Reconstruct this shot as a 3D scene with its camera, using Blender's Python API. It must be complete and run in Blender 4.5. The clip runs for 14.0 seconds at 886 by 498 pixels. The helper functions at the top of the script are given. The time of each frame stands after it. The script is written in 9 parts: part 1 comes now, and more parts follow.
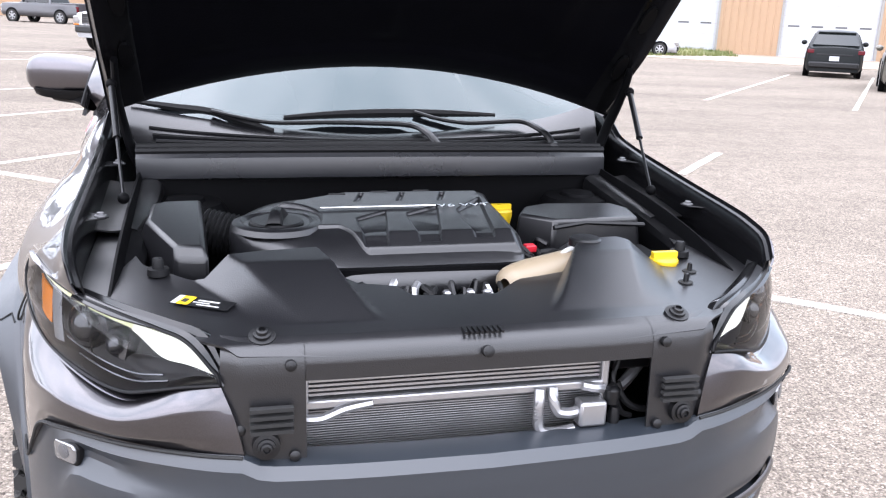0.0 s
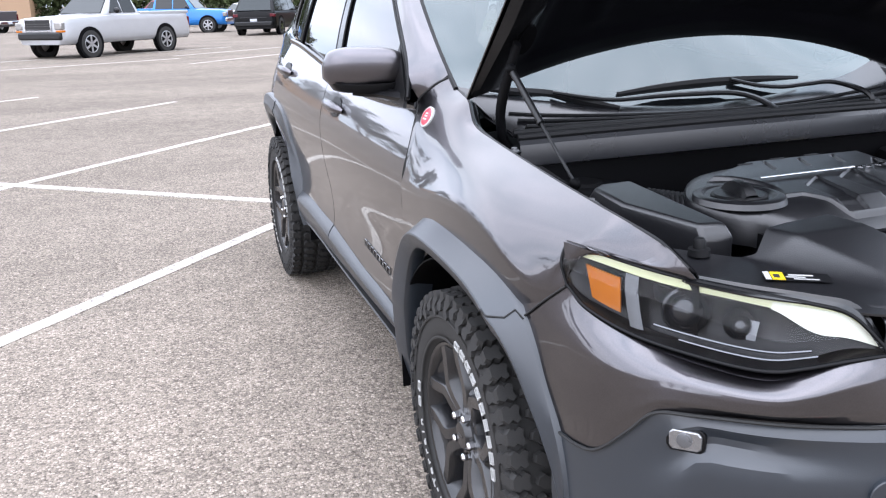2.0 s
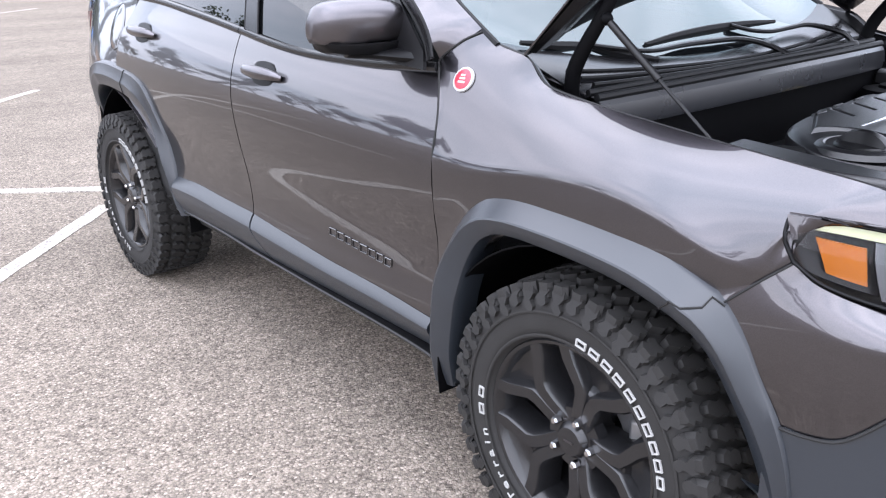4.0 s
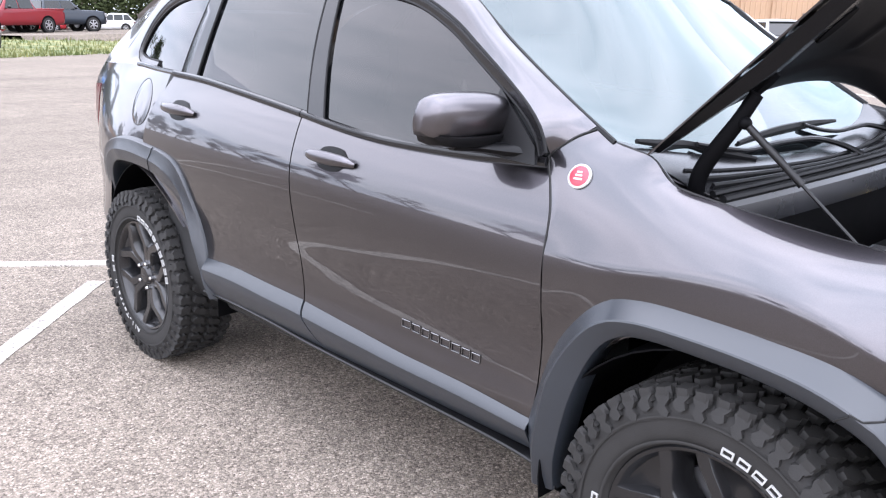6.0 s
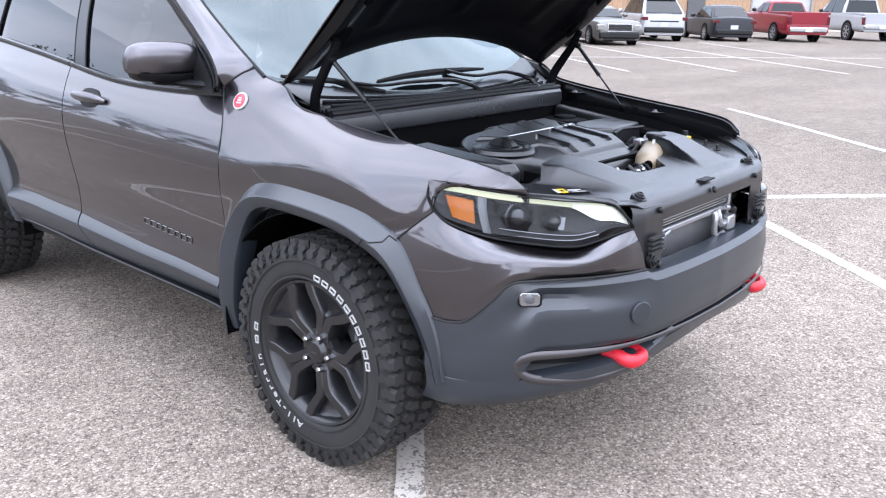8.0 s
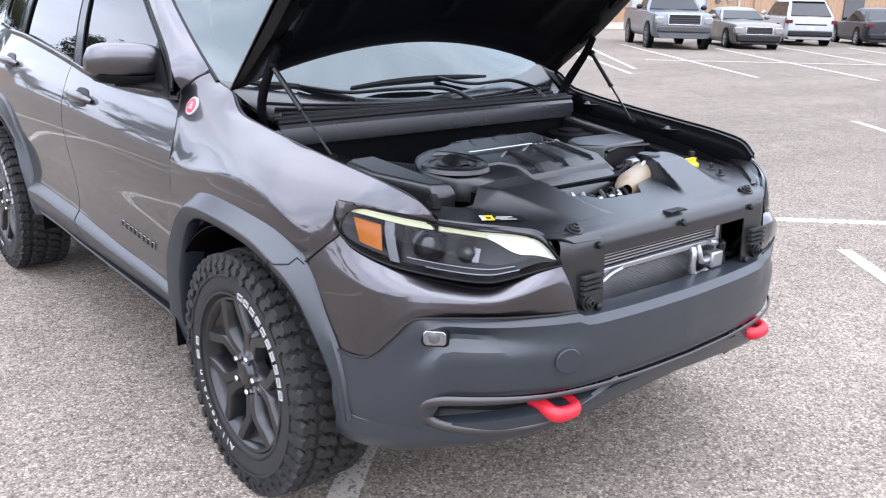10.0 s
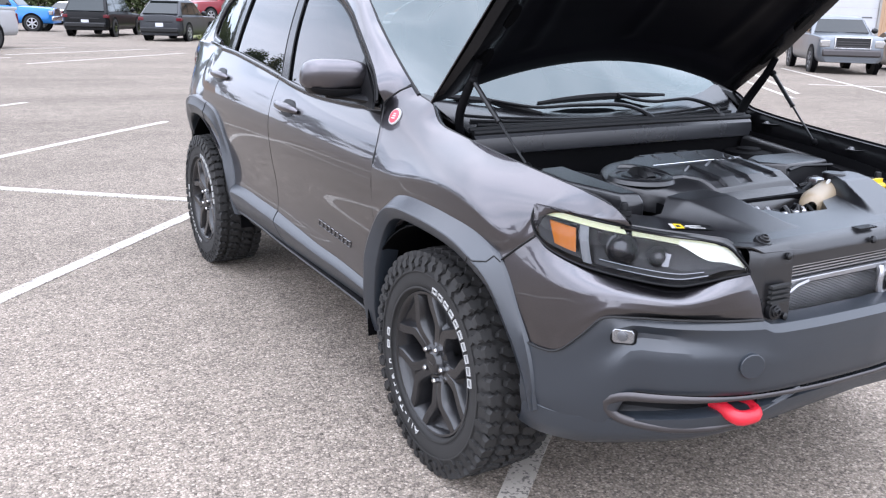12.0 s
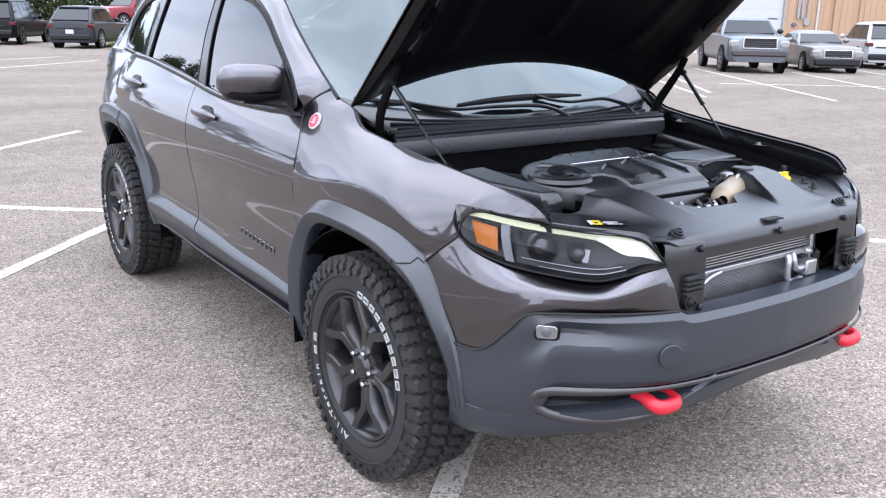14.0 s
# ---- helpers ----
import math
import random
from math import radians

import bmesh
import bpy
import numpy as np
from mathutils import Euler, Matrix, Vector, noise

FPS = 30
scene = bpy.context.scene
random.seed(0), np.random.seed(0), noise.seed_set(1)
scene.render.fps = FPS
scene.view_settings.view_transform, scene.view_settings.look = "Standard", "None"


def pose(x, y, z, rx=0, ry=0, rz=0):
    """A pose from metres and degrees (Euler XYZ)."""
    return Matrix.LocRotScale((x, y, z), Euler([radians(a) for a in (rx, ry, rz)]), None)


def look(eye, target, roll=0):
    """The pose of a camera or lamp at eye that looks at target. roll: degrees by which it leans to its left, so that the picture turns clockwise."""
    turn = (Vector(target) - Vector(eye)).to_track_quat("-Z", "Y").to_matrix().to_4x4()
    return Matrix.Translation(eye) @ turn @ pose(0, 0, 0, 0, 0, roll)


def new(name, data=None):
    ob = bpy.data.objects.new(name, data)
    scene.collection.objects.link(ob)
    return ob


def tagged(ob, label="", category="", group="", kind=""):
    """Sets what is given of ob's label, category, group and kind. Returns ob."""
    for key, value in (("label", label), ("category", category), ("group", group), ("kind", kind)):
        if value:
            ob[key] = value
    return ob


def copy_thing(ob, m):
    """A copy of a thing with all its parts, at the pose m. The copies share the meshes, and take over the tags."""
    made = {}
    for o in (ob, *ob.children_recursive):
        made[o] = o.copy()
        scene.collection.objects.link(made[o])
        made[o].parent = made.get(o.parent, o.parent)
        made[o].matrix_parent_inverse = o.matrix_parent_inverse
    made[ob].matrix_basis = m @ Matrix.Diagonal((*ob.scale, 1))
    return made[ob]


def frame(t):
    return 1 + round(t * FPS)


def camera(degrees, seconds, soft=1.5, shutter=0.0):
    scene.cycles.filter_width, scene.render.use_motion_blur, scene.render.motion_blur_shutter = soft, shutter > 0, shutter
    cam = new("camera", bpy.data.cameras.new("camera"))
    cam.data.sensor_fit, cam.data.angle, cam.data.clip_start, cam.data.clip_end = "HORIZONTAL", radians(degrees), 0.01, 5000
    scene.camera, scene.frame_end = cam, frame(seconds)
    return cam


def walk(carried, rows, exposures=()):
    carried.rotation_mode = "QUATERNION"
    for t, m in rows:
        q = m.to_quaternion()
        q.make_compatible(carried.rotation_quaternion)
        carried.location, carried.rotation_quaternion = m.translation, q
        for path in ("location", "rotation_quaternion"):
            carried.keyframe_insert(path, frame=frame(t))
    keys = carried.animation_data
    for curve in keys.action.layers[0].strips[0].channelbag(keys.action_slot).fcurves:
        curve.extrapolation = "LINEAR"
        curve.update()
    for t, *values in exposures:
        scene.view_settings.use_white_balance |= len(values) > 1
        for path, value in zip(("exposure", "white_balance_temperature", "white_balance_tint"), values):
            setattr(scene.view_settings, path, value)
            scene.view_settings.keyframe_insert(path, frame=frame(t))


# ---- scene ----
cam = camera(54.7, 14.0, soft=1.2)
PATH = [
    (0, (-0.445, -2.214, 1.48), (0.048, -0.35, 0.947), 2.2),
    (0.5, (-0.698, -2.466, 1.458), (-0.116, -0.63, 0.921), 2.0),
    (1, (-0.989, -2.451, 1.459), (-0.42, -0.61, 0.924), 1.2),
    (1.5, (-1.36, -2.208, 1.474), (-0.8, -0.367, 0.928), -0.5),
    (2, (-1.566, -1.839, 1.456), (-0.938, -0.029, 0.885), -1.6),
    (2.5, (-1.736, -1.447, 1.4), (-0.958, 0.292, 0.793), -1.2),
    (2.7, (-1.796, -1.314, 1.412), (-0.953, 0.386, 0.781), -1.6),
    (4.8, (-2.319, -0.965, 1.47), (-1.043, 0.435, 0.83), -0.2),
    (5, (-2.361, -0.862, 1.492), (-1.072, 0.535, 0.872), 0.0),
    (5.5, (-2.405, -0.705, 1.481), (-1.098, 0.694, 0.905), 0.4),
    (6, (-2.406, -0.781, 1.491), (-1.081, 0.62, 0.962), 0.6),
    (6.5, (-2.424, -1.169, 1.497), (-1.062, 0.212, 1.007), 0.7),
    (7, (-2.501, -1.475, 1.485), (-1.116, -0.121, 0.986), 0.5),
    (7.5, (-2.62, -1.739, 1.499), (-1.193, -0.443, 0.969), 0.7),
    (8, (-2.548, -1.949, 1.489), (-1.093, -0.703, 0.913), 1.1),
    (8.2, (-2.476, -2.065, 1.477), (-1.007, -0.845, 0.88), 1.3),
    (10.3, (-1.952, -2.204, 1.511), (-0.773, -0.693, 0.936), 1.6),
    (10.5, (-2.019, -2.219, 1.508), (-0.877, -0.679, 0.94), 1.7),
    (11, (-2.179, -2.244, 1.503), (-1.122, -0.64, 0.945), 1.6),
    (11.5, (-2.2, -2.251, 1.504), (-1.197, -0.611, 0.953), 1.5),
    (12, (-2.194, -2.251, 1.503), (-1.214, -0.595, 0.958), 1.4),
    (12.5, (-2.192, -2.264, 1.504), (-1.205, -0.61, 0.964), 1.3),
    (13, (-2.201, -2.278, 1.51), (-1.183, -0.641, 0.978), 1.1),
    (13.5, (-2.188, -2.272, 1.506), (-1.122, -0.667, 0.971), 1.0),
    (14, (-2.191, -2.266, 1.501), (-1.068, -0.7, 0.968), 1.0),
]
walk(cam, [(t, look(eye, target, roll)) for t, eye, target, roll in PATH], [(0.0, 1.38, 6430, 19), (0.5, 1.18, 6380, 19), (1.5, 1.02, 6350, 18), (2.5, 1.02, 6250, 17), (5.0, 1.26, 6350, 20), (6.0, 1.27, 6350, 20), (7.0, 1.18, 6060, 19), (8.0, 1.08, 6080, 18), (10.5, 1.03, 6200, 18), (14.0, 1.00, 6120, 18)])

# ---- world and light ----
world = bpy.data.worlds.new("world")
scene.world = world
world.use_nodes = True
wn = world.node_tree.nodes
wl = world.node_tree.links
wn.clear()
w_out = wn.new("ShaderNodeOutputWorld")
w_bg = wn.new("ShaderNodeBackground")
w_sky = wn.new("ShaderNodeTexSky")
w_sky.sky_type = "NISHITA"
w_sky.sun_disc = False
w_sky.sun_elevation = radians(52)
w_sky.sun_rotation = radians(200)
w_sky.altitude = 200
w_sky.air_density = 1.0
w_sky.dust_density = 3.0
w_co = wn.new("ShaderNodeTexCoord")
w_map = wn.new("ShaderNodeMapping")
w_map.inputs["Scale"].default_value = (1.0, 1.0, 2.6)
w_noise = wn.new("ShaderNodeTexNoise")
w_noise.inputs["Scale"].default_value = 2.3
w_noise.inputs["Detail"].default_value = 7
w_noise.inputs["Roughness"].default_value = 0.55
w_ramp = wn.new("ShaderNodeValToRGB")
w_ramp.color_ramp.elements[0].position, w_ramp.color_ramp.elements[1].position = 0.38, 0.64
w_ramp.color_ramp.elements[0].color = (10.2, 12.6, 14.6, 1)
w_ramp.color_ramp.elements[1].color = (19.4, 20.6, 22.6, 1)
# the cloud is brighter overhead than towards the horizon
w_sep = wn.new("ShaderNodeSeparateXYZ")
w_grad = wn.new("ShaderNodeMapRange")
w_grad.inputs["From Min"].default_value, w_grad.inputs["From Max"].default_value = 0.45, 1.0
w_grad.inputs["To Min"].default_value, w_grad.inputs["To Max"].default_value = 0.70, 1.15
w_mul = wn.new("ShaderNodeVectorMath")
w_mul.operation = "MULTIPLY"
# a broad glow where the hidden sun stands behind the cloud
w_dot = wn.new("ShaderNodeVectorMath")
w_dot.operation = "DOT_PRODUCT"
w_dot.inputs[1].default_value = Vector((-0.62, -0.38, 0.69)).normalized()
w_glow = wn.new("ShaderNodeMapRange")
w_glow.interpolation_type = "SMOOTHSTEP"
w_glow.inputs["From Min"].default_value, w_glow.inputs["From Max"].default_value = 0.25, 1.0
w_glow.inputs["To Min"].default_value, w_glow.inputs["To Max"].default_value = 0.94, 1.22
w_both = wn.new("ShaderNodeMath")
w_both.operation = "MULTIPLY"
w_mix = wn.new("ShaderNodeMixRGB")
w_mix.inputs["Fac"].default_value = 0.86
wl.new(w_co.outputs["Generated"], w_map.inputs["Vector"])
wl.new(w_map.outputs["Vector"], w_noise.inputs["Vector"])
wl.new(w_noise.outputs["Fac"], w_ramp.inputs["Fac"])
wl.new(w_sky.outputs["Color"], w_mix.inputs[1])
wl.new(w_co.outputs["Generated"], w_sep.inputs["Vector"])
wl.new(w_sep.outputs["Z"], w_grad.inputs["Value"])
wl.new(w_ramp.outputs["Color"], w_mul.inputs[0])
wl.new(w_co.outputs["Generated"], w_dot.inputs[0])
wl.new(w_dot.outputs["Value"], w_glow.inputs["Value"])
wl.new(w_grad.outputs["Result"], w_both.inputs[0])
wl.new(w_glow.outputs["Result"], w_both.inputs[1])
wl.new(w_both.outputs["Value"], w_mul.inputs[1])
wl.new(w_mul.outputs["Vector"], w_mix.inputs[2])
wl.new(w_mix.outputs["Color"], w_bg.inputs["Color"])
w_bg.inputs["Strength"].default_value = 0.13
wl.new(w_bg.outputs["Background"], w_out.inputs["Surface"])

sun_data = bpy.data.lights.new("sun", "SUN")
sun_data.energy = 1.5
sun_data.angle = radians(170)
sun_data.color = (1.0, 0.96, 0.9)
sun = new("sun", sun_data)
sun.matrix_world = look((-5, -4, 12), (0, 0, 0))


# ---- materials ----
def node_mat(name):
    m = bpy.data.materials.new(name)
    m.use_nodes = True
    return m, m.node_tree.nodes, m.node_tree.links, m.node_tree.nodes["Principled BSDF"]


def plain(name, color, rough=0.5, metal=0.0, coat=0.0, vary=0.12, scale=9.0, bump=0.0, bump_scale=120.0, spec=0.5):
    """A surface with colour and gloss that vary softly, with fine relief where bump is given."""
    m, n, l, b = node_mat(name)
    co = n.new("ShaderNodeTexCoord")
    no = n.new("ShaderNodeTexNoise")
    no.inputs["Scale"].default_value = scale
    no.inputs["Detail"].default_value = 6
    l.new(co.outputs["Object"], no.inputs["Vector"])
    r = n.new("ShaderNodeMapRange")
    r.inputs["To Min"].default_value, r.inputs["To Max"].default_value = 1 - vary, 1 + vary
    l.new(no.outputs["Fac"], r.inputs["Value"])
    mul = n.new("ShaderNodeVectorMath")
    mul.operation = "MULTIPLY"
    mul.inputs[0].default_value = color
    l.new(r.outputs["Result"], mul.inputs[1])
    l.new(mul.outputs["Vector"], b.inputs["Base Color"])
    r2 = n.new("ShaderNodeMapRange")
    r2.inputs["To Min"].default_value, r2.inputs["To Max"].default_value = rough * 0.88, min(1.0, rough * 1.12)
    l.new(no.outputs["Fac"], r2.inputs["Value"])
    l.new(r2.outputs["Result"], b.inputs["Roughness"])
    b.inputs["Metallic"].default_value = metal
    b.inputs["Specular IOR Level"].default_value = spec
    b.inputs["Coat Weight"].default_value = coat
    b.inputs["Coat Roughness"].default_value = 0.03
    if bump:
        n2 = n.new("ShaderNodeTexNoise")
        n2.inputs["Scale"].default_value = bump_scale
        n2.inputs["Detail"].default_value = 3
        l.new(co.outputs["Object"], n2.inputs["Vector"])
        bp = n.new("ShaderNodeBump")
        bp.inputs["Strength"].default_value = bump
        bp.inputs["Distance"].default_value = 0.002
        l.new(n2.outputs["Fac"], bp.inputs["Height"])
        l.new(bp.outputs["Normal"], b.inputs["Normal"])
    return m


def tinted_glass(name, tint, clear, rough=0.01, ior=1.52, film=(1.0, 1.0, 1.0)):
    """Thin glass: a mirror-like coat over a film that lets some light through."""
    m, n, l, b = node_mat(name)
    out = n["Material Output"]
    b.inputs["Base Color"].default_value = (0.006, 0.007, 0.008, 1)
    b.inputs["Roughness"].default_value = rough
    b.inputs["IOR"].default_value = 1.52
    tr = n.new("ShaderNodeBsdfTransparent")
    tr.inputs["Color"].default_value = (*tint, 1)
    gl = n.new("ShaderNodeBsdfGlossy")
    gl.inputs["Roughness"].default_value = rough
    gl.inputs["Color"].default_value = (*film, 1)
    mx = n.new("ShaderNodeMixShader")
    mx.inputs["Fac"].default_value = clear
    l.new(b.outputs["BSDF"], mx.inputs[1])
    l.new(tr.outputs["BSDF"], mx.inputs[2])
    fr = n.new("ShaderNodeFresnel")
    fr.inputs["IOR"].default_value = ior
    mx2 = n.new("ShaderNodeMixShader")
    l.new(fr.outputs["Fac"], mx2.inputs["Fac"])
    l.new(mx.outputs["Shader"], mx2.inputs[1])
    l.new(gl.outputs["BSDF"], mx2.inputs[2])
    l.new(mx2.outputs["Shader"], out.inputs["Surface"])
    return m


def glow_mat(name, color, strength):
    m, n, l, b = node_mat(name)
    b.inputs["Base Color"].default_value = (*color, 1)
    b.inputs["Emission Color"].default_value = (*color, 1)
    b.inputs["Emission Strength"].default_value = strength
    b.inputs["Roughness"].default_value = 0.2
    return m


def paint_mat(name, color, flake=0.25, rough=0.32, metal=0.6, coat=1.0, spec=0.5):
    """Metallic car paint: fine flakes under a clear coat."""
    m, n, l, b = node_mat(name)
    co = n.new("ShaderNodeTexCoord")
    vo = n.new("ShaderNodeTexVoronoi")
    vo.inputs["Scale"].default_value = 900
    l.new(co.outputs["Object"], vo.inputs["Vector"])
    no = n.new("ShaderNodeTexNoise")
    no.inputs["Scale"].default_value = 3.0
    no.inputs["Detail"].default_value = 5
    l.new(co.outputs["Object"], no.inputs["Vector"])
    r = n.new("ShaderNodeMapRange")
    r.inputs["To Min"].default_value, r.inputs["To Max"].default_value = 1 - flake, 1 + flake
    l.new(vo.outputs["Color"], r.inputs["Value"])
    r2 = n.new("ShaderNodeMapRange")
    r2.inputs["To Min"].default_value, r2.inputs["To Max"].default_value = 0.93, 1.07
    l.new(no.outputs["Fac"], r2.inputs["Value"])
    mm = n.new("ShaderNodeMath")
    mm.operation = "MULTIPLY"
    l.new(r.outputs["Result"], mm.inputs[0])
    l.new(r2.outputs["Result"], mm.inputs[1])
    mul = n.new("ShaderNodeVectorMath")
    mul.operation = "MULTIPLY"
    mul.inputs[0].default_value = color
    l.new(mm.outputs["Value"], mul.inputs[1])
    l.new(mul.outputs["Vector"], b.inputs["Base Color"])
    b.inputs["Metallic"].default_value = metal
    b.inputs["Roughness"].default_value = rough
    b.inputs["Coat Weight"].default_value = coat
    b.inputs["Coat Roughness"].default_value = 0.02
    b.inputs["Coat IOR"].default_value = 1.62
    b.inputs["Specular IOR Level"].default_value = spec
    return m


def asphalt_mat():
    m, n, l, b = node_mat("asphalt")
    co = n.new("ShaderNodeTexCoord")

    def noise_at(scale, detail=4, rough=0.6):
        t = n.new("ShaderNodeTexNoise")
        t.inputs["Scale"].default_value = scale
        t.inputs["Detail"].default_value = detail
        t.inputs["Roughness"].default_value = rough
        l.new(co.outputs["Object"], t.inputs["Vector"])
        return t

    stones = n.new("ShaderNodeTexVoronoi")
    stones.inputs["Scale"].default_value = 120
    l.new(co.outputs["Object"], stones.inputs["Vector"])
    stones2 = n.new("ShaderNodeTexVoronoi")
    stones2.inputs["Scale"].default_value = 260
    l.new(co.outputs["Object"], stones2.inputs["Vector"])
    sep = n.new("ShaderNodeSeparateColor")
    l.new(stones.outputs["Color"], sep.inputs["Color"])
    ramp = n.new("ShaderNodeValToRGB")
    e = ramp.color_ramp.elements
    e[0].position, e[0].color = 0.0, (0.110, 0.093, 0.079, 1)
    e[1].position, e[1].color = 1.0, (0.400, 0.344, 0.288, 1)
    for at, c in ((0.15, (0.178, 0.151, 0.126, 1)), (0.45, (0.232, 0.197, 0.164, 1)), (0.82, (0.278, 0.236, 0.197, 1))):
        k = ramp.color_ramp.elements.new(at)
        k.color = c
    l.new(sep.outputs["Red"], ramp.inputs["Fac"])
    # gaps between the stones are darker
    gap = n.new("ShaderNodeMapRange")
    gap.inputs["From Min"].default_value, gap.inputs["From Max"].default_value = 0.25, 0.75
    gap.inputs["To Min"].default_value, gap.inputs["To Max"].default_value = 1.08, 0.68
    l.new(stones.outputs["Distance"], gap.inputs["Value"])
    big = noise_at(0.35, 6, 0.62)
    bigr = n.new("ShaderNodeMapRange")
    bigr.inputs["From Min"].default_value, bigr.inputs["From Max"].default_value = 0.3, 0.7
    bigr.inputs["To Min"].default_value, bigr.inputs["To Max"].default_value = 0.91, 1.09
    l.new(big.outputs["Fac"], bigr.inputs["Value"])
    mid = noise_at(5.0, 5, 0.65)
    midr = n.new("ShaderNodeMapRange")
    midr.inputs["From Min"].default_value, midr.inputs["From Max"].default_value = 0.3, 0.7
    midr.inputs["To Min"].default_value, midr.inputs["To Max"].default_value = 0.86, 1.12
    l.new(mid.outputs["Fac"], midr.inputs["Value"])
    clump = noise_at(34.0, 3, 0.6)
    clumpr = n.new("ShaderNodeMapRange")
    clumpr.inputs["From Min"].default_value, clumpr.inputs["From Max"].default_value = 0.32, 0.62
    clumpr.inputs["To Min"].default_value, clumpr.inputs["To Max"].default_value = 0.76, 1.10
    l.new(clump.outputs["Fac"], clumpr.inputs["Value"])
    midm = n.new("ShaderNodeMath")
    midm.operation = "MULTIPLY"
    l.new(midr.outputs["Result"], midm.inputs[0])
    l.new(clumpr.outputs["Result"], midm.inputs[1])
    # near-to-far brightness painted in: worn and paler by the car, dimmer beyond, ragged edge
    far = n.new("ShaderNodeVectorMath")
    far.operation = "DISTANCE"
    far.inputs[1].default_value = (-0.6, -2.2, 0)
    l.new(co.outputs["Object"], far.inputs[0])
    rag = n.new("ShaderNodeMath")
    rag.operation = "MULTIPLY_ADD"
    rag.inputs[1].default_value = 5.0
    l.new(big.outputs["Fac"], rag.inputs[0])
    l.new(far.outputs["Value"], rag.inputs[2])
    worn = n.new("ShaderNodeMapRange")
    worn.interpolation_type = "SMOOTHSTEP"
    worn.inputs["From Min"].default_value, worn.inputs["From Max"].default_value = 5.5, 12.0
    worn.inputs["To Min"].default_value, worn.inputs["To Max"].default_value = 1.08, 0.84
    l.new(rag.outputs["Value"], worn.inputs["Value"])
    # long faint drag marks of the paver
    drag_map = n.new("ShaderNodeMapping")
    drag_map.inputs["Rotation"].default_value = (0, 0, radians(32))
    drag_map.inputs["Scale"].default_value = (0.07, 0.55, 1.0)
    l.new(co.outputs["Object"], drag_map.inputs["Vector"])
    drag = noise_at(1.0, 5, 0.6)
    l.new(drag_map.outputs["Vector"], drag.inputs["Vector"])
    dragr = n.new("ShaderNodeMapRange")
    dragr.inputs["From Min"].default_value, dragr.inputs["From Max"].default_value = 0.35, 0.6
    dragr.inputs["To Min"].default_value, dragr.inputs["To Max"].default_value = 0.86, 1.04
    l.new(drag.outputs["Fac"], dragr.inputs["Value"])
    wd = n.new("ShaderNodeMath")
    wd.operation = "MULTIPLY"
    l.new(worn.outputs["Result"], wd.inputs[0])
    l.new(dragr.outputs["Result"], wd.inputs[1])
    wm = n.new("ShaderNodeMath")
    wm.operation = "MULTIPLY"
    l.new(wd.outputs["Value"], wm.inputs[0])
    l.new(bigr.outputs["Result"], wm.inputs[1])
    a = n.new("ShaderNodeMath")
    a.operation = "MULTIPLY"
    l.new(gap.outputs["Result"], a.inputs[0])
    l.new(wm.outputs["Value"], a.inputs[1])
    a2 = n.new("ShaderNodeMath")
    a2.operation = "MULTIPLY"
    l.new(a.outputs["Value"], a2.inputs[0])
    l.new(midm.outputs["Value"], a2.inputs[1])
    mul = n.new("ShaderNodeVectorMath")
    mul.operation = "MULTIPLY"
    l.new(ramp.outputs["Color"], mul.inputs[0])
    l.new(a2.outputs["Value"], mul.inputs[1])
    l.new(mul.outputs["Vector"], b.inputs["Base Color"])
    b.inputs["Roughness"].default_value = 0.92
    b.inputs["Specular IOR Level"].default_value = 0.06
    bp = n.new("ShaderNodeBump")
    bp.inputs["Strength"].default_value = 0.6
    bp.inputs["Distance"].default_value = 0.006
    hsum = n.new("ShaderNodeMath")
    hsum.operation = "ADD"
    l.new(stones.outputs["Distance"], hsum.inputs[0])
    l.new(stones2.outputs["Distance"], hsum.inputs[1])
    inv = n.new("ShaderNodeMath")
    inv.operation = "MULTIPLY"
    inv.inputs[1].default_value = -1.0
    l.new(hsum.outputs["Value"], inv.inputs[0])
    l.new(inv.outputs["Value"], bp.inputs["Height"])
    l.new(bp.outputs["Normal"], b.inputs["Normal"])
    return m


